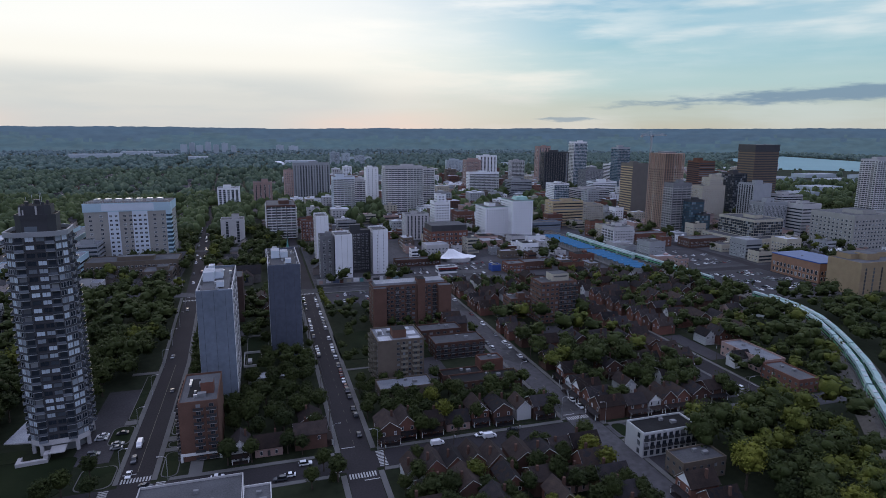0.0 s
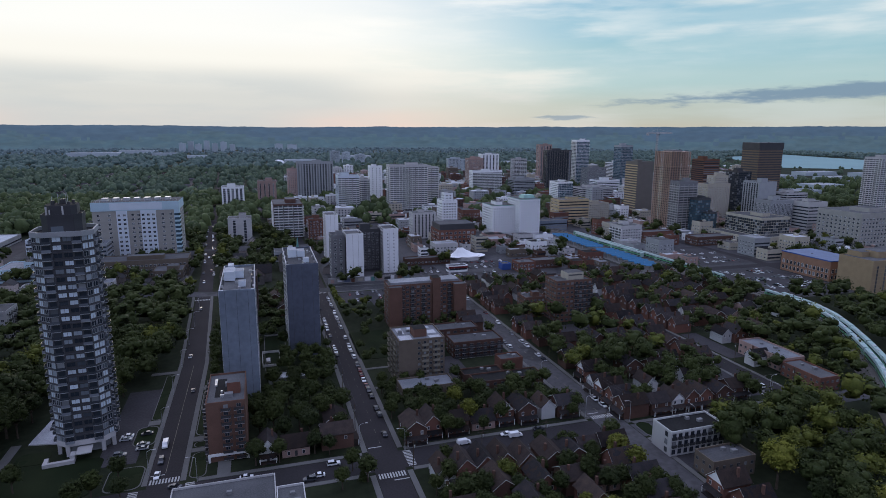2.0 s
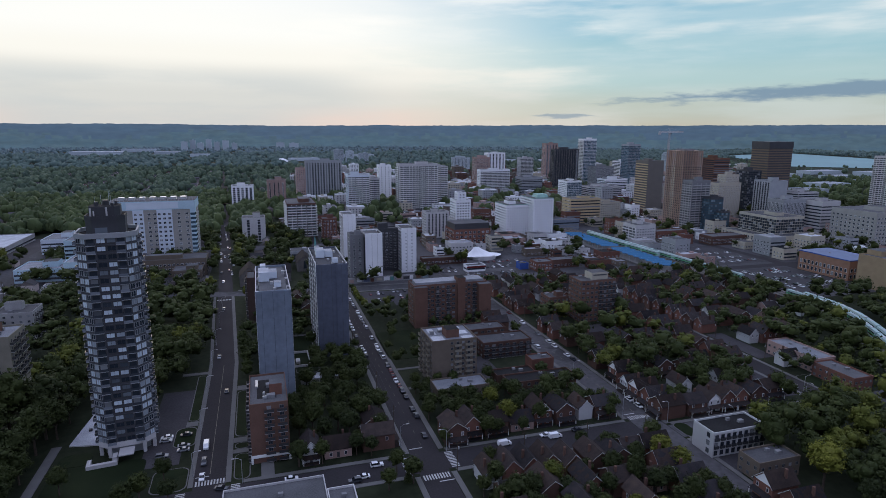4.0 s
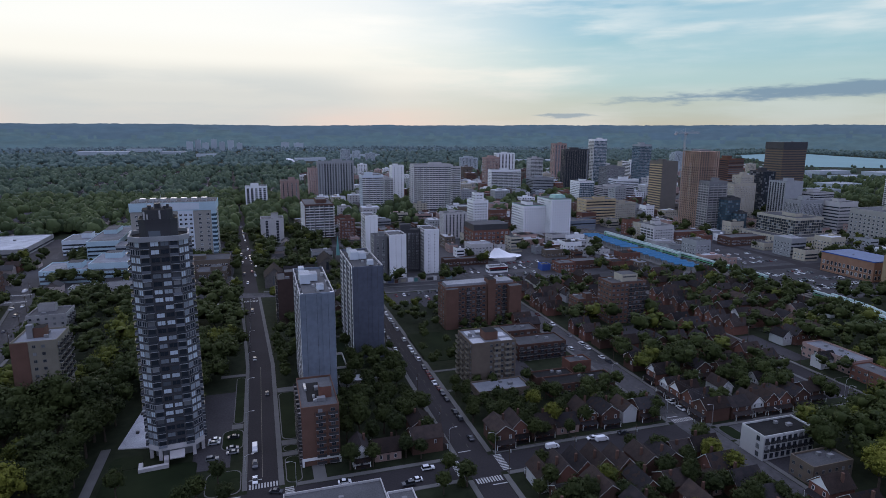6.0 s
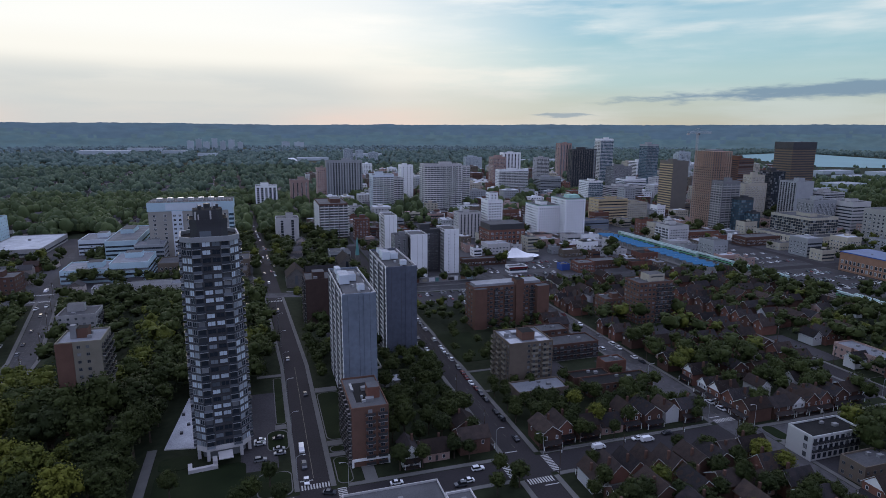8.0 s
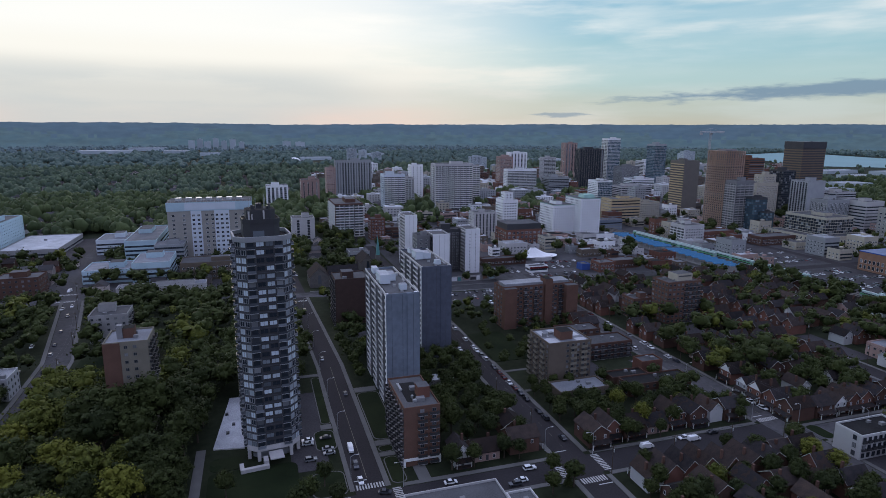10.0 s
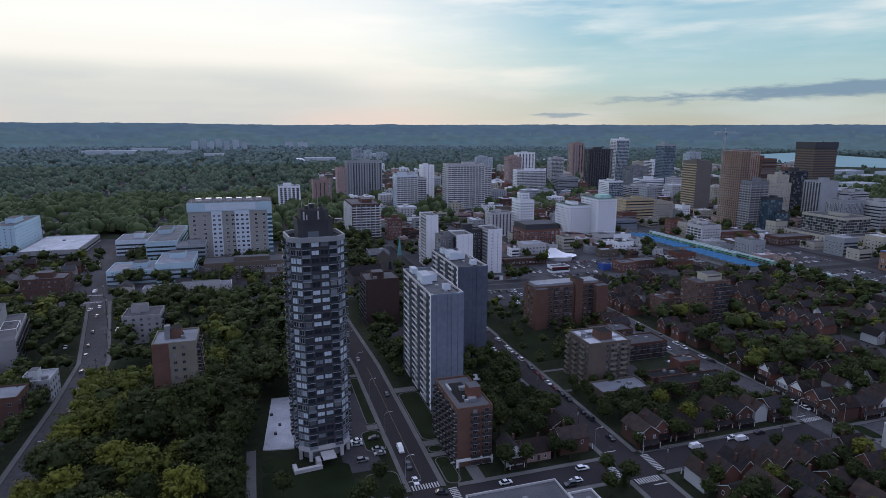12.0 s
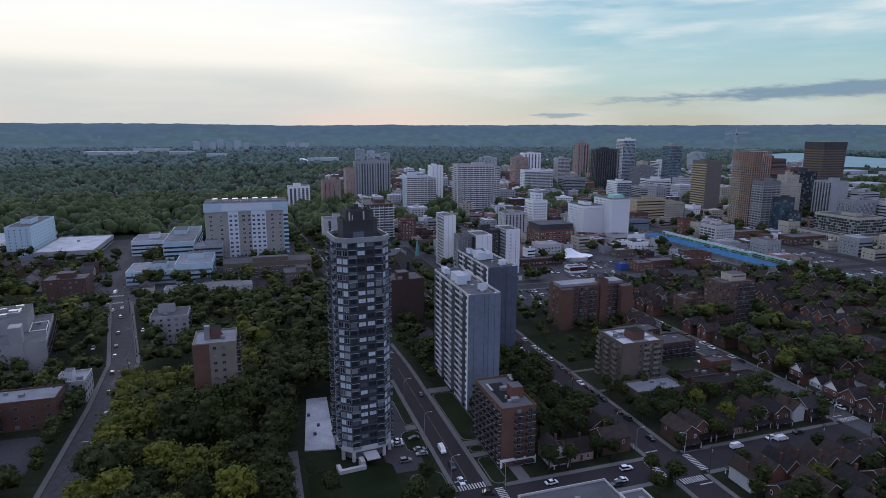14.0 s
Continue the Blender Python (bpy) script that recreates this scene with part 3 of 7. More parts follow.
LOTS = [  # parking lots and paved yards: x0, x1, y0, y1
    (46, 68, 408, 438), (68, 122, 398, 437), (-66, -52.6, 224, 290), (112, 122, 244, 282), (78, 92, 262, 292), (140, 214, 462, 474), (112, 142, 480, 540), (168, 235, 486, 514), (-88, -62, 420, 445), 
    (232, 243, 246, 286), (362, 431, 338, 418), (380, 436, 440, 520), (-212, -190, 262, 292), (139, 152, 160, 172), (-255, -232, 640, 760), (205, 216, 205, 235), (62, 110, 500, 540), (-20, -8, 356, 376), (540, 620, 345, 392), (155, 215, 300, 322),
]
for x0, x1, y0, y1 in LOTS:
    tagged(new("parking_lot", Shape().box(x0, x1, y0, y1, 0, 0.09).mesh("parking_lot", M_LOT)), "grey asphalt parking lot with worn patches", "parking lot", kind="structure")
    take(x0, x1, y0, y1, 0.5)


def rounded(x0, x1, y0, y1):
    r = min(3.0, (x1 - x0) / 2.2, (y1 - y0) / 2.2)
    pts = []
    for cx, cy, a0 in ((x1 - r, y0 + r, -90), (x1 - r, y1 - r, 0), (x0 + r, y1 - r, 90), (x0 + r, y0 + r, 180)):
        pts += [(cx + r * math.cos(radians(a0 + 18 * k)), cy + r * math.sin(radians(a0 + 18 * k))) for k in range(6)]
    return pts


LAWNS = [(-52.2, -48.6, 258, 306), (-20, -10, 248, 260), (-6, 5, 296, 352), (-56, -48.6, 236.5, 252), (-60, -48.8, 206.5, 221), (-33, -28, 208, 225), (230, 246, 200, 222), (139, 145, 186.8, 198), (-33.4, -24, 239, 283), (-33.2, -28, 229.5, 233.5), (-94.5, -64, 206, 232), (-94.5, -83.5, 232.8, 242), (-166, -145, 340, 372), (42, 64, 300, 345),]
for x0, x1, y0, y1 in LAWNS:
    tagged(new("lawn", Shape().prism(rounded(x0, x1, y0, y1), 0, 0.16).mesh("lawn", M_LAWN)), "mown dark green lawn beside the pavement", "lawn", kind="structure")
    if (x0, y0) in ((-94.5, 206), (-94.5, 232.8), (-166, 340), (42, 300)):
        continue
    tagged(new("kerb", Shape().prism(rounded(x0 - 0.35, x1 + 0.35, y0 - 0.35, y1 + 0.35), 0, 0.12).mesh("kerb", M_PAVE)), "pale concrete kerb round a lawn", "kerb", kind="structure")
for x0, x1, y0, y1 in ((-34, -27.3, 226, 228.8), (-34, -27.3, 234.2, 238), (-34, -24, 284, 289), (-48.5, -60, 308, 311), (-24, -19.5, 206, 216.4), (-48.5, -53, 253, 257), (-6, 5, 353, 355), (-100, -96.6, 206, 250), (42, 55, 286, 288), (43, 50, 262, 264)):
    tagged(new("footpath", Shape().box(min(x0, x1), max(x0, x1), y0, y1, 0, 0.17).mesh("footpath", M_PAVE)), "pale concrete footpath to a doorway", "path", kind="structure")

# the bay: a far sheet of water, with the town's shore before it
bay = Shape().poly([(1760, 1690, 0.6), (2016, 1494, 0.6), (2450, 1330, 0.6), (3050, 1650, 0.6), (2680, 2060, 0.6), (2900, 2760, 0.6), (2260, 2520, 0.6)])
tagged(new("water", bay.mesh("water", M_WATER)), "calm pale bay water reflecting the evening sky", "water", kind="structure")

# the wooded escarpment that closes the view; its blue haze is painted colour and glow
M_RIDGE = material("hazed_escarpment", (0.055, 0.088, 0.098), 0.95, 0.22, 0.006, second=(0.066, 0.100, 0.106), fine=0.01, bump=0)
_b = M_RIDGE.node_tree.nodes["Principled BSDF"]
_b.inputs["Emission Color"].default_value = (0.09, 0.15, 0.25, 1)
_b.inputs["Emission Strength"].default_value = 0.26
# the lower slope carries the same painted haze, slightly greener
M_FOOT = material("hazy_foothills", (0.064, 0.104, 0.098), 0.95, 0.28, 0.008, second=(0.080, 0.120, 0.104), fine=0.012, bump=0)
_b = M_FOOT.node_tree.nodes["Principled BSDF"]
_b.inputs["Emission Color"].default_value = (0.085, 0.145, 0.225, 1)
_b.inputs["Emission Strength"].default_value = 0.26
ridge = Shape()
STEPS, ROWS_R = 900, 9
for a in range(STEPS + 1):
    w = radians(-75 + 190 * a / STEPS)
    top = 158 + 9 * max(-0.6, min(1.0, (a - 400) / 200)) + 9 * noise.noise((a * 0.015, 3.1, 0)) + 5 * noise.noise((a * 0.09, 1.7, 0)) + 3.5 * noise.noise((a * 0.7, 9.7, 0))
    for k in range(ROWS_R + 1):
        f = k / ROWS_R
        r = 4150 + 700 * f
        z = top * (0.12 * f + 0.88 * max(0, (f - 0.2) / 0.8) ** 0.85) + (4 * noise.noise((a * 0.2, k * 0.9, 5)) if 0 < k < ROWS_R else 0)
        ridge.v.append((r * math.sin(w), 20 + r * math.cos(w), z))
for a in range(STEPS):
    for k in range(ROWS_R):
        i = a * (ROWS_R + 1) + k
        ridge.f.append((i, i + ROWS_R + 1, i + ROWS_R + 2, i + 1))
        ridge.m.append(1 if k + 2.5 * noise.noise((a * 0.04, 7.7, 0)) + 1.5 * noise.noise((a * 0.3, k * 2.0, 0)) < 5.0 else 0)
tagged(new("backdrop", ridge.mesh("backdrop", [M_RIDGE, M_FOOT], True)), "long wooded escarpment on the horizon, blue haze painted in", "ridge", kind="structure")

# ---------------------------------------------------------------- the dark faceted tower


def faceted_tower():
    ob = thing("apartment_tower", "tall dark many-sided apartment tower with balcony ranks", "tower", pose(-72.3, 246, 0, 0, 0, 6))
    A, CUT, FLOORS, ST, Z0 = 9.4, 3.3, 27, 2.87, 5.2
    H = Z0 + FLOORS * ST
    take(-84, -60, 233, 258, 2)
    E = A - CUT

    def plan(k, grow=0.0):
        a, e = A * k + grow, E * k + grow * 0.41
        return [(-e, -a), (e, -a), (a, -e), (a, e), (e, a), (-e, a), (-a, e), (-a, -e)]

    def ring(k0, k1, z0, z1):
        s, po, pi = Shape(), plan(k0), plan(k1)
        for i in range(8):
            j = (i + 1) % 8
            (ax, ay), (bx, by), (cx, cy), (dx, dy) = po[i], po[j], pi[j], pi[i]
            s.poly([(ax, ay, z0), (bx, by, z0), (bx, by, z1), (ax, ay, z1)]).poly([(ax, ay, z1), (bx, by, z1), (cx, cy, z1), (dx, dy, z1)]).poly([(dx, dy, z1), (cx, cy, z1), (cx, cy, z0), (dx, dy, z0)])
        return s

    part("body", Shape().prism(plan(1), Z0, H, 0, 1), [M_BLACK, M_ROOF_DARK], ob, "dark facade panels")
    part("parapet", ring(1.05, 0.99, H - 0.5, H + 1.3), M_GREY, ob, "pale concrete parapet round the roof")
    crown = part("plant_storey", Shape().prism(plan(0.66), H, H + 6.6, 0, 1), [M_BLACK, M_ROOF_DARK], ob, "dark metal plant storey on the roof")
    part("upper_plant", Shape().prism(plan(0.52), H + 6.6, H + 10.0, 0, 1), [M_BLACK, M_ROOF_DARK], ob, "dark stepped upper plant room")
    part("plant_band", ring(0.675, 0.66, H + 5.2, H + 6.9), M_DARKMETAL, crown)
    part("plant_glazing", Shape().box(-3.2, 0.6, -A * 0.66 - 0.06, -A * 0.66, H + 0.4, H + 2.8), M_GLASS_T, crown, "pale glazed doors to the roof")
    for x, y, r, h in ((-4.2, -5.3, 0.3, 3.0), (0.8, -5.6, 0.3, 3.2), (-3.2, -5.5, 0.22, 2.0)):
        part("flue", Shape().cyl(x, y, r, H + 6.6, H + 6.6 + h, 8), M_CONC, ob, "pale metal flue")
    for x, y, r, h in ((-2.5, -2, 0.7, 1.4), (2.5, -3, 0.5, 1.1), (0, 2, 1.1, 1.6), (3.4, 1, 0.5, 1.3)):
        part("roof_stack", Shape().cyl(x, y, r, H + 10, H + 10 + h, 8), M_DARKMETAL, ob)
    for x, y, h in ((-1.2, 0.5, 3.5), (1.5, -1, 5.0), (1.9, -0.6, 4.2), (-3.4, 2, 2.6)):
        part("aerial", Shape().cyl(x, y, 0.07, H + 10, H + 10 + h, 5), M_METAL, ob)
    for f in range(1, FLOORS):
        part("floor_edge", ring(1.012, 0.99, Z0 + f * ST - 0.14, Z0 + f * ST + 0.1), M_EDGE, ob)
    part("base_ring", Shape().prism(plan(1.02), Z0 - 1.4, Z0 + 0.6), M_CONC, ob, "pale concrete band over the entrance columns")
    part("lobby", Shape().prism(plan(0.8), 0, Z0 - 1.4), M_GLASS, ob, "dark glazed lobby")
    for x, y in plan(0.95):
        part("column", Shape().box(x - 0.6, x + 0.6, y - 0.6, y + 0.6, 0, Z0 - 1.4), M_CONC, ob)
    part("canopy_slab", Shape().box(-2.5, 2.5, -15.5, -9.6, 3.0, 3.35, bottom=True), M_CONC, ob, "pale concrete entrance canopy")
    part("entrance_wall", Shape().box(-13, -3, -16, -14.6, 0, 1.5).box(-13, -11.6, -14.6, -11, 0, 1.5).box(-4.6, -3, -14.6, -11, 0, 2.6), M_CONC, ob, "low pale concrete garden wall")
    wide = window_mesh(2.7, 1.7, M_GLASS_T, M_DARKMETAL, 1)
    side = window_mesh(1.85, 2.0, M_GLASS_T, M_GREY, 1, 0.18)
    slim = window_mesh(2.0, 2.0, M_GLASS_T, M_GREY, 1, 0.18)
    diag = (A + E) / math.sqrt(2)
    rest = Shape()
    for f in range(FLOORS):
        z = Z0 + f * ST + 0.6
        for u in (-1.5, 1.7):
            part("window", wide, None, ob, m=pose(u, -A, z + 0.1))
        for ang in (-90, 90):
            for u in (-1.2, 1.2):
                part("window", side, None, ob, m=pose(0, 0, 0, 0, 0, ang) @ pose(u, -A, z))
        for ang in (-45, 45):
            for u in (-1.15, 1.15):
                part("window", slim, None, ob, m=pose(0, 0, 0, 0, 0, ang) @ pose(u, -diag, z))
        for ang in (135, 180, 225):
            rest.join(Shape().box(-1.6, 1.6, -0.08, 0, 0, 1.75, 0).turned(pose(0, 0, 0, 0, 0, ang) @ pose(0, -(A if ang == 180 else diag), z)))
    part("windows", rest, M_GLASS_T, ob, kind="stuff")
    # ranks of narrow balconies at both ends of the broad faces
    slab = Shape().box(-1.45, 1.45, -1.15, 0.1, -0.2, 0.05, bottom=True).mesh("balcony", M_GREY)
    rail = Shape().box(-1.45, 1.45, -1.17, -1.11, 0.04, 0.95).box(-1.45, -1.39, -1.11, 0, 0.04, 0.95).box(1.39, 1.45, -1.11, 0, 0.04, 0.95).mesh("railing", M_RAILGLASS)
    door = Shape().box(-1.1, 1.1, -0.05, 0.04, 0.05, 2.2).mesh("balcony_door", M_GLASS)
    for ang in (0, -90, 90):
        for u in (-4.7, 4.7):
            for f in range(FLOORS):
                m = pose(0, 0, 0, 0, 0, ang) @ pose(u, -A, Z0 + f * ST + 0.12)
                b = part("balcony", slab, None, ob, m=m)
                part("railing", rail, None, b)
                if ang == 0:
                    part("balcony_door", door, None, b)
    for ang in range(0, 360, 45):
        fin = Shape()
        for u in ((-3.1, 3.1) if ang % 90 == 0 else (-2.3, 0, 2.3)):
            y = -(A if ang % 90 == 0 else diag)
            fin.box(u - 0.12, u + 0.12, y - 0.14, y + 0.05, Z0, H)
        part("mullion", fin, M_EDGE, ob, m=pose(0, 0, 0, 0, 0, ang))


faceted_tower()

# ---------------------------------------------------------------- slab blocks with ranks of balconies


def slab_block(x0, x1, y0, y1, floors, storey, end_mat, label, bays, name="apartment_block", rail_mat=None, sides=("left", "right"), detail=True, fin_mat=None, roof=None):
    """A slab with blank end walls and a rank of balconies along its long sides."""
    w, d, h = x1 - x0, y1 - y0, floors * storey
    ob = thing(name, label, "apartment block", pose((x0 + x1) / 2, (y0 + y1) / 2, 0))
    take(x0, x1, y0, y1, 2)
    painted = end_mat in (M_SLATE, M_SLATE_SHADED)
    # shade of the balcony recesses is put into this dark wall colour
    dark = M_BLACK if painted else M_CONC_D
    part("body", Shape().box(-w / 2 + 1.5, w / 2 - 1.5, -d / 2 + 0.4, d / 2 - 0.4, 0, h - 0.3, 0, 1), [dark, roof or M_ROOF], ob, "recessed balcony walls, shade in their dark colour")
    for y in (-d / 2, d / 2 - 0.5):
        part("end_wall", Shape().box(-w / 2, w / 2, y, y + 0.5, 0, h + 0.6), end_mat, ob, "blank painted end wall")
    part("end_joint", Shape().box(-w * 0.12, -w * 0.12 + 0.25, -d / 2 - 0.06, -d / 2, 0, h).box(w * 0.2, w * 0.2 + 0.2, -d / 2 - 0.06, -d / 2, 0, h), end_mat if painted else M_CONC, ob)
    if painted:
        part("end_pier", Shape().box(w * 0.12, w / 2 - 0.3, -d / 2 - 0.35, -d / 2 - 0.002, 0, h + 0.3), end_mat, ob, "shallow projecting strip of the end wall")
        part("wall_seam", Shape().box(-w * 0.34, -w * 0.34 + 0.12, -d / 2 - 0.05, -d / 2, 0, h).box(-w * 0.02, -w * 0.02 + 0.12, -d / 2 - 0.05, -d / 2, 0, h).box(w * 0.3, w * 0.3 + 0.12, -d / 2 - 0.40, -d / 2 - 0.35, 0, h), M_EDGE, ob, "dark vertical seam")
    k = (d - 1.0) / sum(b[1] for b in bays)
    door = {}
    for side in sides:
        y = -d / 2 + 0.5
        for i, (what, wide) in enumerate(bays):
            wide *= k
            u = -(y + wide / 2) if side == "left" else y + wide / 2
            y += wide
            if what == 2:
                part("stair_wall", Shape().box(-wide / 2, wide / 2, -1.4, 0.3, 0, h).turned(face_pose(side, w - 2.6, d, u, 0)), fin_mat or end_mat, ob, "plain pale wall strip at the corner")
                if detail and side == "left":
                    pane = window_mesh(wide * 0.45, storey * 0.5, M_GLASS, M_CONC_D, 0)
                    for f in range(floors):
                        part("window", pane, None, ob, m=face_pose(side, w - 2.6, d, u - wide * 0.2, f * storey + 0.8) @ pose(0, -1.4, 0))
            elif what == 0:
                part("recess_window", Shape().box(-wide / 2 + 0.1, wide / 2 - 0.1, -0.1, 0.3, 1, h - 1).turned(face_pose(side, w - 2.6, d, u, 0)), M_GLASS, ob, "dark recessed window strip")
                for e in (-1, 1):
                    part("fin", Shape().box(-0.1, 0.1, -1.42, 0, 0, h).turned(face_pose(side, w - 2.6, d, u + e * wide / 2, 0)), M_CONC_D, ob)
            elif detail and side == "left":
                if round(wide, 2) not in door:
                    door[round(wide, 2)] = (Shape().box(-wide / 2 + 0.05, wide / 2 - 0.05, -1.35, 0.02, -0.2, 0.02).mesh("balcony", M_CONC), Shape().box(-wide / 2 + 0.1, wide / 2 - 0.1, -1.38, -1.30, 0.06, 0.86).box(-0.08, 0.08, -1.28, 0, 0.02, storey - 0.25, 0).mesh("railing", rail_mat or M_RAIL))
                for f in range(floors):
                    b = part("balcony", door[round(wide, 2)][0], None, ob, m=face_pose(side, w - 2.6, d, u, f * storey + 0.2))
                    part("railing", door[round(wide, 2)][1], None, b)
        if not detail or side == "right":
            s = Shape()
            for f in range(floors):
                s.join(Shape().box(-d / 2 + 0.5, d / 2 - 0.5, -1.35, 0.02, -0.2, 0.85).turned(face_pose(side, w - 2.6, d, 0, f * storey + 0.2)))
            part("balconies", s, rail_mat or M_CONC, ob, kind="stuff")
    cap = Shape()
    for x in (-w / 2, w / 2 - 0.35):
        cap.box(x, x + 0.35, -d / 2 + 0.5, d / 2 - 0.5, h - 0.5, h + 0.55)
    part("parapet", cap, M_CONC, ob)
    return ob, w, d, h


def roof_house(ob, x0, x1, y0, y1, z0, z1, mat=M_BAY, name="lift_house"):
    part(name, Shape().box(x0, x1, y0, y1, z0, z1, 0, 1), [mat, M_ROOF_PALE], ob, "white painted rooftop lift house")


BAYS = ((2, 2.6), (0, 3.4), (1, 9.0), (0, 3.8), (1, 9.0), (0, 3.8), (1, 9.0), (0, 1.6))
b1, w1, d1, h1 = slab_block(-23.2, -8.6, 262.5, 313, 18, 2.88, M_SLATE, "tall slab apartment block with blue-grey end walls and pale balconies", BAYS, fin_mat=M_WHITE)
roof_house(b1, -5.8, -1.2, -6, 4, h1, h1 + 4.2)
roof_house(b1, 0.6, 3.6, -18, -14.5, h1, h1 + 2.4)
roof_house(b1, -1.2, 2.4, -1, 6, h1, h1 + 3.2)
roof_house(b1, -5, -2.4, 15, 21, h1, h1 + 2.6)
b2, w2, d2, h2 = slab_block(6.8, 23.2, 315, 364, 18, 2.78, M_SLATE_SHADED, "tall slab apartment block, its neighbour's twin in shade-darkened paint", BAYS, fin_mat=M_WHITE)
roof_house(b2, -6, -1.5, -4, 5, h2, h2 + 4.2)
roof_house(b2, 1, 4, -19, -15.5, h2, h2 + 2.4)
roof_house(b2, -1, 3, -3, 5, h2, h2 + 3.2)
roof_house(b2, -5, -2.4, 13, 19, h2, h2 + 2.6)
for ob, w, d, h in ((b1, w1, d1, h1), (b2, w2, d2, h2)):
    s = Shape()
    r = random.Random(5)
    for _ in range(9):
        x, y = r.uniform(-6, 6), r.uniform(-20, 20)
        s.box(x - 0.6, x + 0.6, y - 0.5, y + 0.5, h - 0.3, h + r.uniform(0.3, 1.2))
    part("roof_plant", s, M_METAL, ob, kind="stuff")


def windowed_block(x0, x1, y0, y1, h, floors, wall, label, name="apartment_building", z0=0.0, ww=1.5, wh=1.5, cols=(6, 4), faces=("front", "left"), frame_mat=None, glass_mat=None, roof=None, balcony_cols=(), seed=1, penthouse=True, skip=(), category="building", rz=0):
    """A block whose windows can be picked apart: each is a part of its own."""
    w, d = x1 - x0, y1 - y0
    st = (h - z0) / floors
    ob = thing(name, label, category, pose((x0 + x1) / 2, (y0 + y1) / 2, 0, 0, 0, rz))
    take(x0, x1, y0, y1, 1.5)
    part("body", Shape().box(-w / 2, w / 2, -d / 2, d / 2, 0, h, 0, 1), [wall, roof or M_ROOF], ob)
    me = window_mesh(ww, wh, glass_mat or M_GLASS, frame_mat or M_FRAME, 1)
    slab = Shape().box(-1.7, 1.7, -1.2, 0, -0.15, 0).box(-1.7, 1.7, -1.24, -1.16, 0, 1.0, 1).box(-1.7, -1.62, -1.16, 0, 0, 1.0, 1).box(1.62, 1.7, -1.16, 0, 0, 1.0, 1).mesh("balcony", [M_CONC if wall is not M_TAN else M_TANGREY, M_DARKMETAL if wall is not M_TAN else M_TANGREY])
    for face in faces:
        length = span(face, w, d)
        n = cols[0] if face in ("front", "back") else cols[1]
        for c in range(n):
            u = -length / 2 + (c + 0.5) * length / n
            if (face, c) in skip:
                continue
            for f in range(floors):
                if (face, c) in balcony_cols:
                    part("balcony", slab, None, ob, m=face_pose(face, w, d, u, z0 + f * st + 0.15))
                part("window", me, None, ob, m=face_pose(face, w, d, u, z0 + f * st + 0.85))
    roof_kit(ob, w, d, h, wall, seed, penthouse)
    return ob, w, d, h


ob, w, d, h = windowed_block(-27, -13.5, 216.5, 244, 22.4, 8, M_BROWN, "eight-storey brown brick apartment block with dark balconies", ww=1.6, wh=1.4, cols=(3, 7), faces=("front", "left"), balcony_cols=[("front", 1), ("front", 2)] + [("left", c) for c in range(7)], z0=0.6, skip=[("front", 0)], penthouse=False, seed=3)
part("roof_patch", Shape().box(-4, 2.5, -8, 9, h, h + 0.05), M_ROOF_DARK, ob, "darker tarred patch on the roof")
part("roof_duct", Shape().box(-2, 1, -8.5, -7.6, h, h + 0.9).cyl(-1.5, -5, 0.5, h, h + 1.2, 8).cyl(1.2, -3, 0.4, h, h + 1.0, 8).box(-4.5, -3.6, 2, 8, h, h + 0.7), M_METAL, ob, "bent metal ducts on the roof")
part("lift_house", Shape().box(0.5, 5, -6, -1, h, h + 4.4, 0, 1), [M_RED, M_ROOF], ob, "orange-red brick rooftop lift house")
part("entrance_band", Shape().box(-w / 2 - 0.3, w / 2 + 0.3, -d / 2 - 0.4, -d / 2, 2.2, 3.2).box(-w / 2 - 0.3, -w / 2 + 0.5, -d / 2 - 0.4, -d / 2, 0, 2.2).box(w / 2 - 0.6, w / 2 + 0.3, -d / 2 - 0.4, -d / 2, 0, 2.2), M_TRIM, ob, "white painted frame round the ground floor")

ob, w, d, h = windowed_block(54.5, 77, 263, 284, 21.5, 8, M_TAN, "tan brick apartment block with a patched white roof", ww=1.3, wh=1.3, cols=(8, 6), faces=("front", "left"), skip=[("front", 0), ("front", 1), ("front", 2)], balcony_cols=[("left", c) for c in (0, 2, 4)] + [("front", 4), ("front", 6)], roof=M_ROOF_MID, penthouse=False, seed=4)
part("roof_patch", Shape().box(-10, -4, -9.5, -2, h, h + 0.06).box(-9, -6, 0, 9, h, h + 0.06).box(4.5, 10, -9, -5, h, h + 0.06).box(5, 9.5, -2, 3, h, h + 0.06).box(-3, 8, 6, 9.4, h, h + 0.06), M_ROOF_PALE, ob, "pale patches of roof membrane")
part("lift_house", Shape().box(-3, 3.5, -6, 1, h, h + 4, 0, 1), [M_BROWN, M_ROOF_DARK], ob, "brown brick rooftop lift house")
ob, w, d, h = windowed_block(52, 77, 246, 258, 5.0, 1, M_TAN, "low brick garage wing with a flat grey roof", name="garage_building", cols=(4, 2), ww=2.2, roof=M_ROOF_MID, penthouse=False)

ob, w, d, h = windowed_block(68, 116, 350, 364, 25.5, 9, M_BROWN, "long nine-storey brown brick apartment block", ww=1.9, wh=1.4, cols=(14, 3), faces=("front", "left"), balcony_cols=[("front", c) for c in (2, 4, 6, 9, 11, 12)], penthouse=False, seed=6)
part("end_wing", Shape().box(-24, -16, -10.5, -7, 0, 25.5, 0, 1), [M_BROWN, M_ROOF], ob, "projecting brick end wing")
part("end_wing", Shape().box(17, 25, -12, -7, 0, 25.5, 0, 1), [M_BROWN, M_ROOF], ob, "projecting brick end wing")
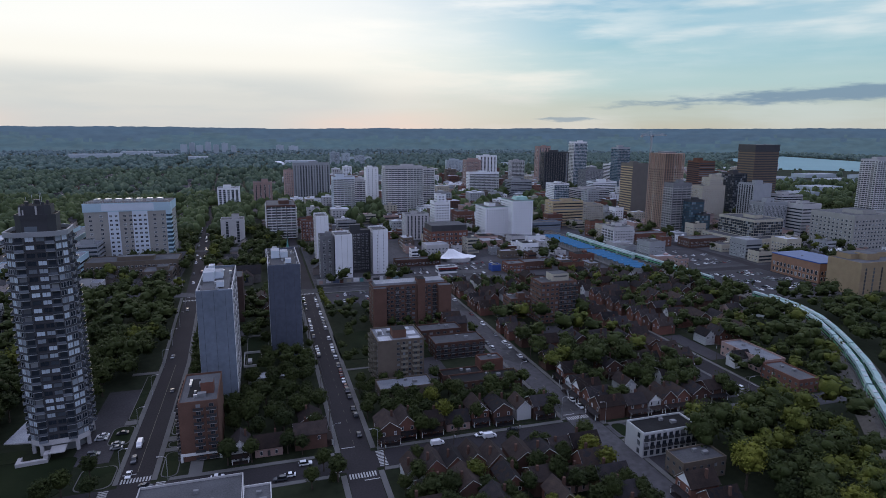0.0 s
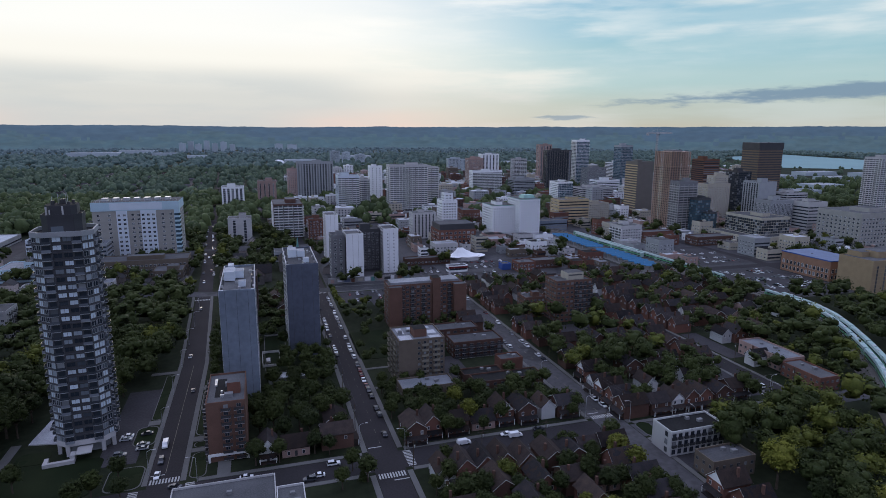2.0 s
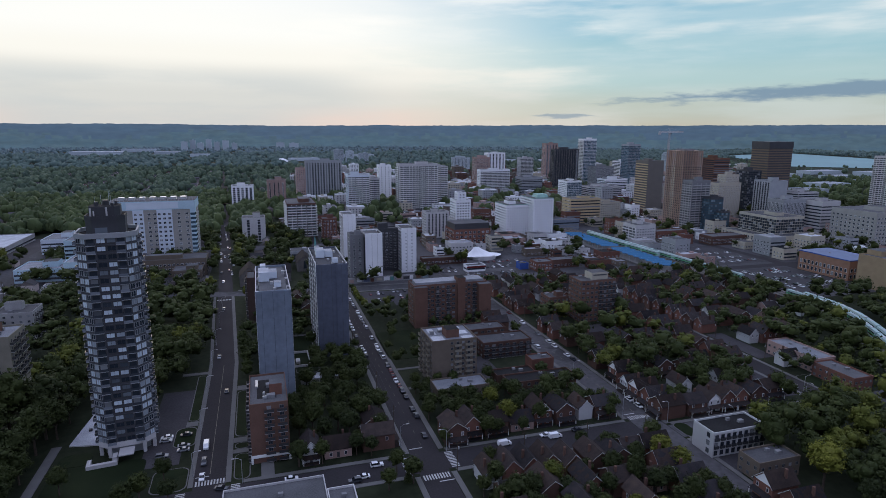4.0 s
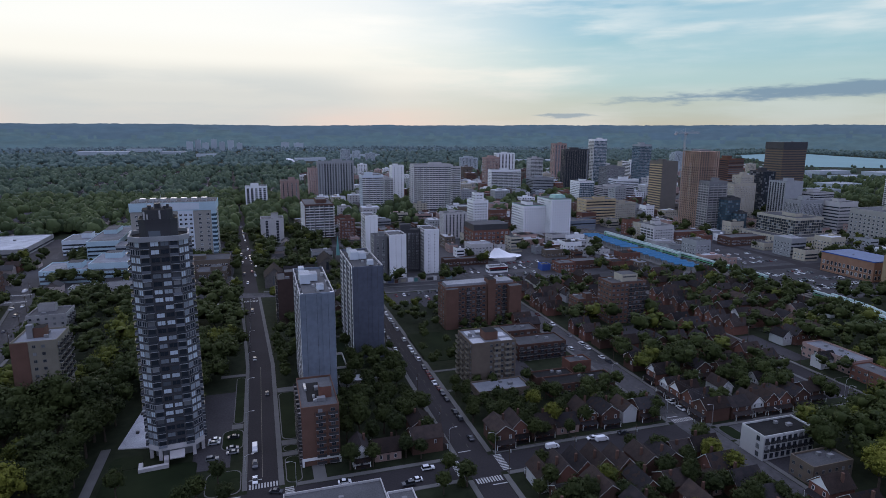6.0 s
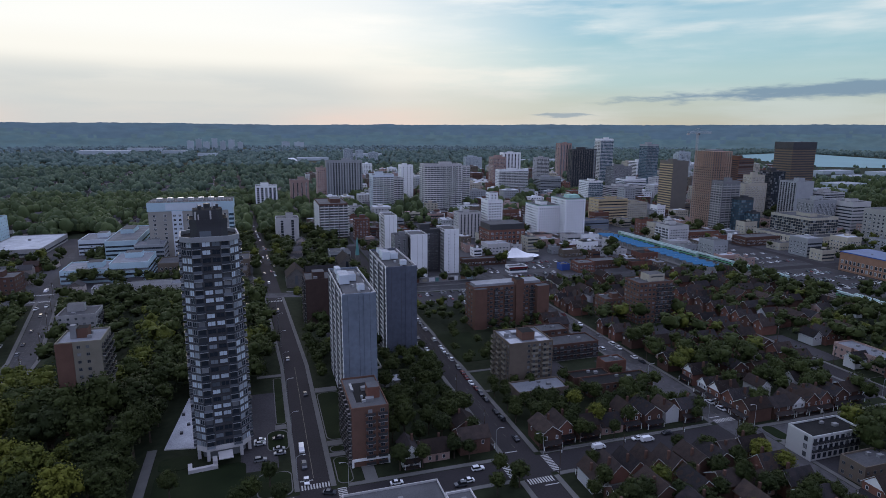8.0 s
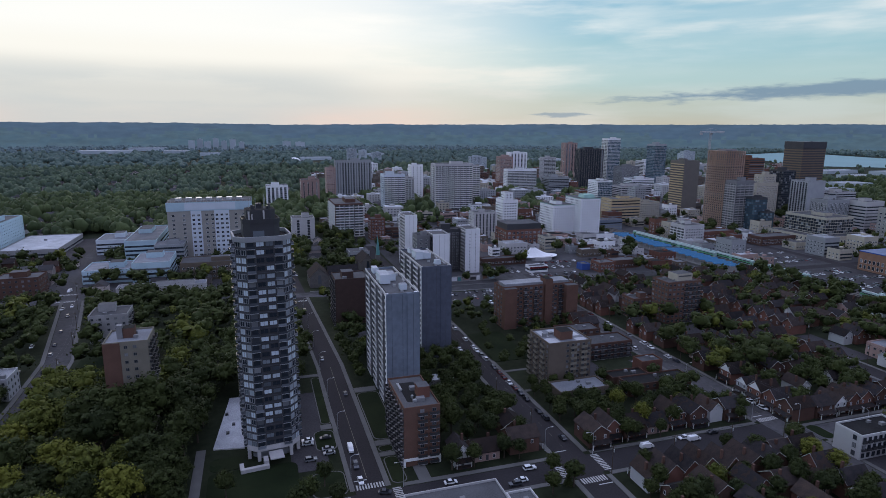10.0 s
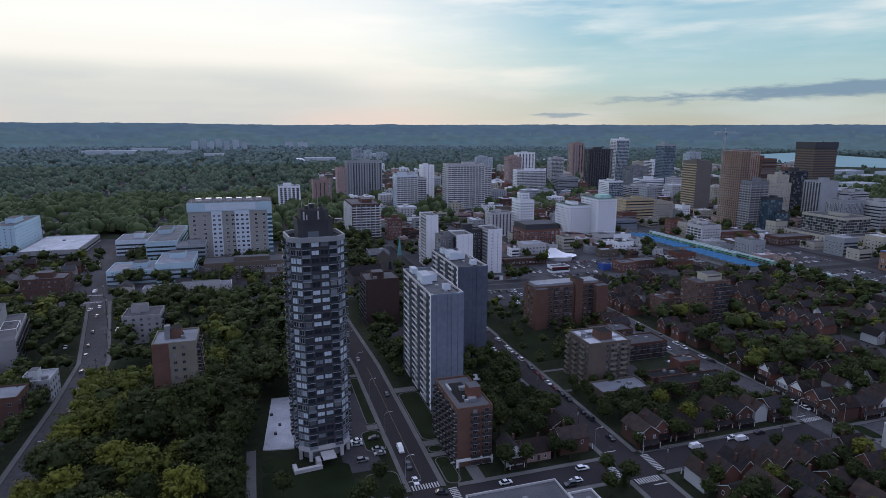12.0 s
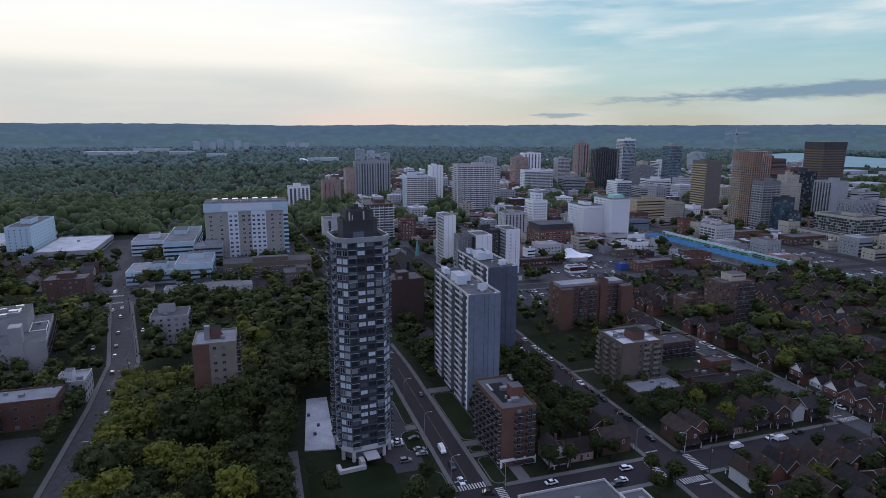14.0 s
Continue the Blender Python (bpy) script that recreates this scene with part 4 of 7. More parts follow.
part("lift_tower", Shape().box(4, 9, -8.6, -1, 0, 29.5, 0, 1), [M_BROWN, M_ROOF_DARK], ob, "brown brick lift tower above the roof")
part("roof_slab", Shape().box(-22, 22, -5, 5, 25.5, 27.2), M_ROOF_PALE, ob)

windowed_block(90, 118, 288, 302, 8.2, 3, M_DKBRICK, "low brown brick apartment house with long balconies", ww=2.0, wh=1.2, cols=(7, 3), balcony_cols=[("front", c) for c in range(7)], penthouse=False)
windowed_block(88, 112, 310, 322, 8.2, 3, M_DKBRICK, "low brown brick apartment house behind another", ww=2.0, wh=1.2, cols=(6, 3), penthouse=False)
windowed_block(106, 118, 262, 270, 7, 2, M_RED, "small windowless red brick hall", name="brick_hall", cols=(1, 1), faces=(), penthouse=False)
windowed_block(86, 120, 243, 253, 5.2, 2, M_DKBRICK, "long low dark motel-like row with lit windows", name="motel", ww=1.6, wh=1.4, cols=(9, 2), roof=M_ROOF_DARK, penthouse=False)
windowed_block(84, 104, 254, 262, 4.6, 1, M_DKBRICK, "dark low rear wing with a tarred roof", name="motel", cols=(3, 2), roof=M_ROOF_DARK, penthouse=False)
ob, w, d, h = windowed_block(171, 196, 328, 344, 26.3, 9, M_BROWN, "nine-storey brown brick block with white balcony edges", ww=1.8, wh=1.4, cols=(8, 5), balcony_cols=[("front", c) for c in (4, 5, 6, 7)], seed=8, penthouse=False)
part("lift_house", Shape().box(-3, 8.5, -4, 5, h, h + 4.6, 0, 1).box(-2, 7.5, -4.15, -4, h + 2.6, h + 3.4, 1), [M_CREAM, M_ROOF], ob, "cream painted rooftop lift house")
windowed_block(157, 171, 343, 356, 12.8, 4, M_BROWN, "four-storey brown brick block with rooftop plant", ww=1.5, wh=1.4, cols=(5, 4), seed=9)
ob, w, d, h = windowed_block(136.5, 160.5, 171.5, 182.5, 9.4, 3, M_SIDING, "white three-storey row building with small dark balconies", name="row_building", ww=1.5, wh=1.9, cols=(9, 2), faces=("front", "left"), skip=[("left", 0)], balcony_cols=[], roof=M_ROOF_DARK, penthouse=False, frame_mat=M_DARKMETAL)
jul = Shape()
for x in (-0.95, 0.9):
    jul.box(x, x + 0.05, -0.6, 0, 0, 1.0)
jul.box(-0.95, 0.95, -0.62, -0.57, 0.0, 1.0).box(-0.95, 0.95, -0.6, 0, -0.08, 0.0)
jm = jul.mesh("balcony", M_DARKMETAL)
for c in range(9):
    for f in (1, 2):
        part("balcony", jm, None, ob, m=face_pose("front", w, d, -w / 2 + (c + 0.5) * w / 9, f * 3.13 + 0.5))
windowed_block(140, 158, 153.5, 163, 6.8, 2, M_TAN, "two-storey tan brick flat-roofed building", cols=(6, 3), ww=1.2, wh=1.3, penthouse=False)
windowed_block(243, 256, 222, 252, 7, 2, M_PINK, "two-storey brick block with a pale flat roof", cols=(4, 9), ww=1.3, wh=1.2, roof=M_ROOF_MID, penthouse=False)
windowed_block(240, 252, 199, 221, 6.5, 2, M_RED, "two-storey red brick block with a grey flat roof", cols=(4, 7), ww=1.3, wh=1.2, penthouse=False)
ob, w, d, h = windowed_block(-35, -4.5, 160, 185, 10, 3, M_CONC, "low building with a broad grey flat roof and white parapet", cols=(8, 6), penthouse=False, frame_mat=M_TRIM, faces=("front",))
windowed_block(-4.3, 4, 160, 177, 10, 3, M_CONC, "stepped wing with a grey flat roof and white parapet", cols=(3, 3), penthouse=False, faces=("front",))
windowed_block(-29.5, -8.5, 384, 404, 29, 10, M_UMBERBRICK, "dark brown brick apartment block behind the slabs", ww=1.5, wh=1.4, cols=(4, 5), faces=("left",), balcony_cols=[("left", c) for c in range(5)], seed=12)

podium = thing("terrace", "pale paved terrace with vents beside the tower", "terrace", pose(-88, 271, 0), kind="structure")
part("body", Shape().prism([(-6, -22), (5.5, -24), (7.5, 22.5), (-1.5, 23)], 0, 0.45, 0, 1), [M_CONC, M_ROOF_PALE], podium)
for x, y in ((-2, 6), (1, -4), (-1, -11)):
    part("vent_box", Shape().box(x - 0.6, x + 0.6, y - 0.6, y + 0.6, 0.45, 1.3), M_DARKMETAL, podium)
take(-97, -82, 236, 289, 5)
# the sunken garden between the slabs, with its pale walls, and the long garage roof before it
garden = thing("garden_wall", "low pale concrete walls round a small garden", "wall", pose(-3, 318, 0), kind="structure")
for box in ((-4.5, 4.5, -14, -13.6), (-4.5, 4.5, 6, 6.4), (-4.5, -4.1, -13.6, 6), (4.1, 4.5, -13.6, 6), (-2.5, -0.5, -9, -4)):
    part("wall_panel", Shape().box(*box, 0, 1.3), M_CONC, garden)
take(-8, 2.5, 286, 345, 0)
garage = thing("garage", "long low garage with a pale roof", "garage", pose(4, 284, 0))
part("wall", Shape().box(-9, 9, -3, 3, 0, 2.8), M_CONC, garage)
part("roof", Shape().box(-9.4, 9.4, -3.4, 3.4, 2.8, 3.1), M_ROOF_PALE, garage)
for x in (-6.5, -2.2, 2.2, 6.5):
    part("garage_door", Shape().box(x - 1.3, x + 1.3, -3.06, -3, 0.1, 2.2), M_GREY, garage)
take(-6, 14, 280, 288, 1)
for clear in ((-34, -12, 206, 216), (-34, -24, 216, 292), (-166, -118, 316, 336), (-52, -33, 205, 330), (-101, -80, 204, 236), (-66, -46, 222, 262)):
    take(*clear, 0)

# left of the avenues
ob, w, d, h = windowed_block(-133, -117, 272.5, 289.5, 38, 6, M_TANGREY, "tall tan and brown brick apartment block above the trees", z0=19.5, ww=1.3, wh=1.3, cols=(5, 4), faces=("front", "right", "left"), balcony_cols=[("right", c) for c in range(4)], skip=[("front", 0), ("front", 1), ("front", 4)], roof=M_ROOF_MID, seed=14, penthouse=False)
part("brown_bay", Shape().box(-w / 2 - 0.15, -w / 2 + 6, -d / 2 - 0.15, -d / 2, 0, h + 0.3), M_BROWN, ob, "dark brown brick bay")
part("lift_house", Shape().box(-1.8, 2.2, -2, 3, h, h + 4, 0, 1), [M_BROWN, M_ROOF_DARK], ob, "brown brick rooftop lift house")
part("chimney", Shape().box(-4, -1.9, -2.5, 0, h, h + 5.5), M_CONC_D, ob, "grey rooftop chimney")
windowed_block(-167, -147, 390, 408, 16, 5, M_GREYC, "pale five-storey apartment block with a flat roof", ww=1.4, wh=1.3, cols=(5, 5), faces=("front", "right"), balcony_cols=[("right", 1), ("right", 3)], seed=15)
ob, w, d, h = windowed_block(-238.8, -214.8, 362, 412, 16, 5, M_GREYC, "stepped grey concrete apartment block with terraces", ww=2.6, wh=1.4, cols=(3, 11), faces=("front", "right"), balcony_cols=[("right", c) for c in range(11)], skip=[("front", 2)], penthouse=False, seed=16, rz=11.5)
part("upper_storeys", Shape().box(-w / 2, 3, -4, d / 2, h, h + 8, 0, 1), [M_GREYC, M_ROOF], ob, "set-back upper storeys")
part("stair_tower", Shape().box(-3, 2.4, -d / 2 - 0.5, -d / 2 + 7, 0, h + 9), M_GREYC, ob, "plain grey stair tower")
for x, y, a in ((-8, 2, 1.6), (-4, 9, 2.2), (-9, 14, 1.4), (-2, 18, 1.8)):
    part("rooftop_unit", Shape().box(x - a, x + a, y - a * 0.7, y + a * 0.7, h + 8, h + 9.4), M_METAL, ob)
part("roof_duct", Shape().box(-9, -1, 5, 5.9, h + 8, h + 8.9).box(-1.8, -0.9, 5.9, 14, h + 8, h + 8.9), M_METAL, ob, "bent metal roof duct")
part("pergola", Shape().box(4, 11.5, -12, -11.7, h + 2.4, h + 2.6).box(4, 11.5, 4, 4.3, h + 2.4, h + 2.6).box(4, 4.2, -12, 4, h + 2.4, h + 2.6).box(11.3, 11.5, -12, 4, h + 2.4, h + 2.6).box(11.3, 11.5, -12, -11.8, h, h + 2.4).box(11.3, 11.5, 4, 4.2, h, h + 2.4), M_TRIM, ob, "white terrace frame")
windowed_block(-262, -241, 350, 392, 13, 4, M_GREYC, "grey concrete lower wing with a roof terrace", ww=2, wh=1.4, cols=(4, 8), faces=("front",), seed=17, rz=11.5)
windowed_block(-235, -189, 299, 313, 12, 3, M_DKBRICK, "red brick building with a broad pale flat roof", ww=1.6, wh=1.4, cols=(8, 3), faces=("front", "right"), roof=M_ROOF_MID, penthouse=False)
windowed_block(-196, -183.5, 320, 334, 10, 3, M_SIDING, "small pale three-storey house with a flat roof", ww=1.2, wh=1.4, cols=(4, 4), faces=("front", "right"), roof=M_ROOF_PALE, seed=18)
windowed_block(-254, -226, 510, 530, 14, 4, M_DKBRICK, "dark brick four-storey walk-up", cols=(7, 5), faces=("front", "right"), seed=19)

# ---------------------------------------------------------------- the hospital


def hospital():
    x0, x1, y0, y1, h = -151, -78, 612, 650, 54
    w, d = x1 - x0, y1 - y0
    ob = thing("hospital", "large pale hospital block with a glazed top floor", "hospital", pose((x0 + x1) / 2, (y0 + y1) / 2, 0))
    take(x0, x1, y0, y1, 6)
    part("body", Shape().box(-w / 2, w / 2, -d / 2, d / 2, 0, h - 8, 0, 1), [M_HOSP, M_ROOF], ob, "pale grey-tan brick walls")
    part("top_floor", Shape().box(-w / 2 - 0.6, w / 2 + 0.6, -d / 2 - 0.6, d / 2, h - 8, h, 0, 1), [M_CLAD, M_ROOF], ob, "pale blue metal-clad top storeys")
    part("grille", Shape().box(-w / 2 + 15, w / 2 - 14, -d / 2 - 0.75, -d / 2 - 0.6, h - 7, h - 0.8), M_BAY, ob, "pale louvred plant screen")
    me = window_mesh(2.4, 2.0, M_GLASS, M_TRIM, 1)
    for u, ww in ((-w / 2 + w * 0.335, 9), (w / 2 - w * 0.36, 13)):
        part("white_bay", Shape().box(u - ww / 2, u + ww / 2, -d / 2 - 0.9, -d / 2, 0, h - 8), M_BAY, ob, "projecting pale white bay")
        for k in range(3 if ww > 10 else 2):
            for f in range(10):
                part("window", me, None, ob, m=pose(u - ww / 2 + (k + 0.5) * ww / (3 if ww > 10 else 2), -d / 2 - 0.9, 4 + f * 4.1))
    for u in (-w / 2 + 5, -w / 2 + 14, -3, 2, w / 2 - 14, w / 2 - 7):
        for f in range(10):
            part("window", me, None, ob, m=pose(u, -d / 2, 4 + f * 4.1))
    part("glass_corner", Shape().box(w / 2 - 4, w / 2 + 0.4, -d / 2 - 0.4, -d / 2 + 8, 0, h - 8), M_CLAD, ob)
    s = Shape()
    for f in range(10):
        s.box(w / 2 - 3.8, w / 2 + 0.55, -d / 2 - 0.55, -d / 2 + 7.8, 3.4 + f * 4.1, 5.6 + f * 4.1)
    part("corner_glazing", s, M_GLASS_B, ob, kind="stuff")
    part("windows", joined_windows(("right",), w, d, 3, 4.1, 10, 2.2, 1.8, 5), [M_GLASS, M_TRIM], ob, kind="stuff")
    rail = Shape()
    for k in range(24):
        x = -w / 2 + 1 + k * (w - 2) / 23
        rail.box(x - 0.06, x + 0.06, -d / 2, -d / 2 + 0.12, h, h + 2.2)
    rail.box(-w / 2 + 1, w / 2 - 1, -d / 2, -d / 2 + 0.12, h + 2.1, h + 2.25)
    part("roof_screen", rail, M_METAL, ob)
    s = Shape()
    for k in range(7):
        s.box(-w / 2 + 6 + 9 * k, -w / 2 + 11 + 9 * k, -6, 2, h, h + 2.5)
    part("roof_plant", s, M_METAL, ob, kind="stuff")


hospital()

# ---------------------------------------------------------------- towers of the town


def tower(x0, x1, y0, y1, h, wall, label, style="grid", side="grid", storey=3.0, step=3.2, ww=1.9, wh=1.5, glass_mat=None, name="apartment_tower", seed=1, top=True, roof=None, trim=None, category="tower", z0=1.0, faces=("front", "left", "right")):
    """A tower in the middle distance: body, windows or balcony ranks on each side, roof works."""
    w, d = x1 - x0, y1 - y0
    ob = thing(name, label, category, pose((x0 + x1) / 2, (y0 + y1) / 2, 0))
    take(x0, x1, y0, y1, 3)
    floors = max(1, int((h - z0 - 0.4) / storey))
    g, t = glass_mat or M_GLASS, trim or M_TRIM
    part("body", Shape().box(-w / 2, w / 2, -d / 2, d / 2, 0, h, 0, 1), [wall, roof or M_ROOF], ob)
    panes = Shape()
    for face in faces:
        st = style if face == "front" else side
        L = span(face, w, d)
        if st == "grid":
            panes.join(joined_windows((face,), w, d, z0, storey, floors, ww, wh, step))
        elif st == "strip":
            panes.join(joined_windows((face,), w, d, z0, storey, floors, ww, wh, step, strips=True))
            s = Shape()
            for f in range(floors):
                s.join(Shape().box(-L / 2 + 1, L / 2 - 1, -0.16, 0, 0, 0.5).turned(face_pose(face, w, d, 0, z0 + f * storey)))
            part("floor_bands", s, wall, ob, kind="stuff")
        elif st == "band":
            s = Shape()
            for f in range(floors):
                s.join(Shape().box(-L / 2 + 0.4, L / 2 - 0.4, -0.08, 0, 0, wh).turned(face_pose(face, w, d, 0, z0 + f * storey + 0.8)))
            part("window_bands", s, g, ob, kind="stuff")
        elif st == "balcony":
            # no hollow is cut: a dark glass band paints the shade behind the rails
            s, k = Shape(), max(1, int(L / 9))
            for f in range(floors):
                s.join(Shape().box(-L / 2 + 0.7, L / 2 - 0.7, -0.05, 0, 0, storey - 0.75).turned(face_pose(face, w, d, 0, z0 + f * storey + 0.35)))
            part("recess", s, M_RECESS, ob, "dark glass band for the shade behind the balconies", kind="stuff")
            s = Shape()
            for c in range(k):
                u = -L / 2 + (c + 0.5) * L / k
                for f in range(floors):
                    s.join(Shape().box(-L / k / 2 + 0.5, L / k / 2 - 0.5, -1.3, 0, 0, 0.2).box(-L / k / 2 + 0.5, L / k / 2 - 0.5, -1.35, -1.25, 0.2, 1.05).box(-0.25, 0.25, -0.5, 0, 0.2, storey).box(L / k / 2 - 0.6, L / k / 2 - 0.3, -0.9, 0, 0, storey).turned(face_pose(face, w, d, u, z0 + f * storey + 0.1)))
            part("balconies", s, t, ob, kind="stuff")
        elif st == "curtain":
            s = Shape()
            k = max(1, int(L / 3))
            for f in range(floors):
                for c in range(k):
                    u0 = -L / 2 + c * L / k
                    s.join(Shape().poly([(u0 + 0.12, -0.05, 0.35), (u0 + L / k - 0.12, -0.05, 0.35), (u0 + L / k - 0.12, -0.05, storey - 0.1), (u0 + 0.12, -0.05, storey - 0.1)]).turned(face_pose(face, w, d, 0, z0 + f * storey)))
            part("curtain_wall", s, M_GLASS_B if glass_mat is None else g, ob, kind="stuff")
    if panes.f:
        part("windows", panes, [g, t], ob, kind="stuff")
    if name != "commercial_building":
        roof_kit(ob, w, d, h, wall, seed, top, False)
    else:
        part("parapet", Shape().box(-w / 2, w / 2, -d / 2, -d / 2 + 0.3, h, h + 0.7).box(-w / 2, -w / 2 + 0.3, -d / 2 + 0.3, d / 2, h, h + 0.7).box(w * 0.1, w * 0.3, 0, d * 0.2, h, h + 1.6), wall, ob)
    return ob, w, d, h


T = tower
# three white-ended slabs at the parking lots
slab_block(50, 61, 527, 551, 16, 2.9, M_WHITE, "white-ended apartment slab with grey balconies", ((1, 7), (1, 7), (1, 7)), sides=("left",), fin_mat=M_WHITE, detail=False)
b3, w3, d3, h3 = slab_block(60, 74, 474, 496, 13, 2.9, M_WHITE, "apartment slab with a blank white end wall and dark flank", ((1, 7), (1, 7), (1, 7)), sides=("left",), rail_mat=M_DARKMETAL, detail=False)
b4, w4, d4, h4 = slab_block(94, 107, 492, 516, 13, 2.9, M_WHITE, "white apartment slab with a column of small windows", ((1, 7), (1, 7), (1, 7)), sides=("left",), detail=False)
me = window_mesh(0.9, 1.1, M_GLASS, M_TRIM, 0)
for f in range(12):
    for u in (-2.6, 2.6):
        part("window", me, None, b4, m=pose(u, -d4 / 2, 1.2 + 2.9 * f))
T(49, 60, 482, 497, 36, M_CONC_D, "dark-flanked wing of a white slab", "grid", "grid", seed=22)
T(74, 94, 505, 517, 36, M_BLACK, "dark recessed link block between white slabs", "grid", "grid", seed=23)
wall = thing("painted_wall", "long concrete retaining wall with painted patches", "wall", pose(78, 466, 0), kind="structure")
part("wall_body", Shape().box(-34, 34, 0, 0.5, 0, 4.6), M_GREYC, wall)
for i, mat in enumerate((M_PINK, M_WHITE, M_BLUEROOF, M_RED, M_CREAM, M_WHITE, M_TEAL, M_PINK, M_BLACK, M_WHITE, M_ORANGE, M_CLAD)):
    part("painted_patch", Shape().box(-32 + 5.4 * i, -29.2 + 5.4 * i + (i * 7 % 3), -0.06, 0, 0.6 + (i * 5 % 3) * 0.3, 3.2 + (i * 3 % 4) * 0.3), mat, wall)
# residential towers
T(60, 122, 1062, 1082, 67, M_GREY, "broad grey apartment tower with dark vertical strips", "strip", "grid", step=4.5, ww=2.6, seed=31, trim=M_CONC)
T(44, 60, 1066, 1086, 55, M_PINK, "beige brick tower wing beside a grey tower", "grid", "grid", seed=32)
T(-58, -26, 958, 980, 36, M_WHITE, "low white tower with dark vertical window strips", "strip", "grid", step=6, ww=3.6, seed=33)
T(-6, 22, 965, 990, 43, M_PINK, "pinkish brick tower with a white top", "strip", "grid", step=6, seed=34)
T(10, 42, 690, 750, 38, M_DKBRICK, "dark brick apartment tower with white balcony bands", "balcony", "balcony", seed=35)
T(-38, -14, 674, 696, 26, M_CONC, "pale office block with one dark strip of windows", "strip", "grid", step=8, ww=3, seed=36)
T(46, 62, 668, 684, 23, M_RED, "red brick mid-rise with pale window bands", "grid", "grid", seed=37)
T(107, 139, 886, 912, 55, M_BAY, "white apartment tower with blue glass bays", "balcony", "strip", step=5, ww=2.6, glass_mat=M_GLASS_B, seed=38)
T(140, 158, 905, 925, 48, M_CONC, "pale concrete tower with balcony bands", "balcony", "grid", seed=39)
T(172, 192, 978, 1000, 63, M_WHITE, "slender white apartment tower with few windows", "grid", "grid", step=5, ww=1.2, seed=40)
T(183, 241, 876, 902, 70, M_CONC, "broad pale apartment slab banded with balconies", "balcony", "balcony", seed=41)
T(252, 278, 940, 962, 62, M_CONC, "pale apartment tower with a strip of balconies", "balcony", "grid", seed=42)
T(388, 449, 1081, 1100, 46, M_WHITE, "white apartment slab banded with balconies", "balcony", "grid", step=3, seed=43)
T(423, 452, 1200, 1225, 64, M_PINK, "rosy brick apartment tower in the distance", "grid", "grid", seed=44)
T(491, 534, 1304, 1328, 69, M_WHITE, "white and brown tower in the distance", "strip", "grid", step=7, ww=3.5, seed=45)
T(460, 490, 1290, 1312, 60, M_PINK, "brown brick tower beside a white one", "grid", "grid", seed=46)
T(545, 575, 1240, 1262, 60, M_CONC, "pale distant apartment tower", "balcony", "grid", seed=47)
T(466, 509, 1060, 1092, 31, M_GREY, "low grey office with window bands", "band", "band", seed=48)
T(690, 724, 1408, 1430, 88, M_PINK, "tall brown tower with a white shaft", "strip", "grid", step=8, ww=4, seed=49)
T(557, 612, 1106, 1124, 83, M_BLACK, "tall dark tower with pale vertical piers", "strip", "strip", step=5, ww=3.4, seed=50, trim=M_CREAM)
T(644, 674, 1142, 1166, 103, M_WHITE, "tall white and glass tower", "curtain", "balcony", seed=51)
T(680, 706, 1032, 1058, 94, M_GREY, "tall grey glass tower with a rounded crown", "curtain", "curtain", seed=52)
T(620, 660, 1050, 1080, 50, M_CONC_D, "dark mid-rise block among the towers", "grid", "grid", seed=53)
T(720, 760, 1120, 1150, 56, M_WHITE, "white mid-rise block among the towers", "grid", "band", seed=54)
T(480, 508, 910, 942, 36, M_WHITE, "white office block with a blue glass side", "curtain", "grid", seed=55)
T(520, 580, 900, 940, 26, M_CONC, "pale low office block", "band", "band", seed=56)
# offices and hotels of the centre
ob, w, d, h = T(524, 551, 754, 784, 77, M_UMBER, "bronze office tower with yellow horizontal bands on one flank", "none", "band", storey=3.6, seed=57, glass_mat=M_BLACK)
s = Shape()
for f in range(20):
    s.join(Shape().box(-15, 15, -0.2, 0, 0, 1.5).turned(face_pose("left", w, d, 0, 3 + f * 3.6)))
part("gilded_bands", s, M_YELLOW, ob, kind="stuff")
ob, w, d, h = T(733, 779, 745, 779, 104, M_BRONZE, "broad dark brown office tower with a plain crown", "band", "band", storey=3.8, wh=1.9, glass_mat=M_BLACK, seed=58, top=False)
part("crown", Shape().box(-w / 2 - 0.5, w / 2 + 0.5, -d / 2 - 0.5, d / 2 + 0.5, h - 9, h + 0.9), M_BLACK, ob, "plain dark plant storey")
T(628, 656, 740, 766, 80, M_MAROON, "maroon office tower behind the building site", "band", "band", seed=59)
T(590, 628, 684, 706, 49, M_CREAM, "stepped cream stone office tower", "grid", "grid", step=2.6, ww=1.2, seed=60)
T(604, 627, 688, 704, 60, M_CREAM, "upper step of a cream stone tower", "grid", "grid", step=2.6, ww=1.2, seed=61)
T(684, 708, 730, 756, 62, M_BLACK, "black glass office tower of the centre", "curtain", "curtain", glass_mat=M_GLASS, seed=62)
T(650, 680, 655, 684, 53, M_GREY, "pale concrete office tower with dark strips on its flank", "none", "strip", step=4, ww=2.8, seed=63)
T(684, 720, 640, 668, 38, M_CONC, "pale office block with dark floor bands", "band", "band", seed=163)
T(574, 609, 560, 584, 40, M_GREY, "grey cube office with close vertical fins", "strip", "strip", step=2.0, ww=1.0, seed=65)
T(503, 541, 500, 552, 30, M_CREAM, "cream stone courthouse with a tall glazed hall", "curtain", "curtain", step=4.5, ww=2.2, name="courthouse", seed=66, category="building", glass_mat=M_GLASS)
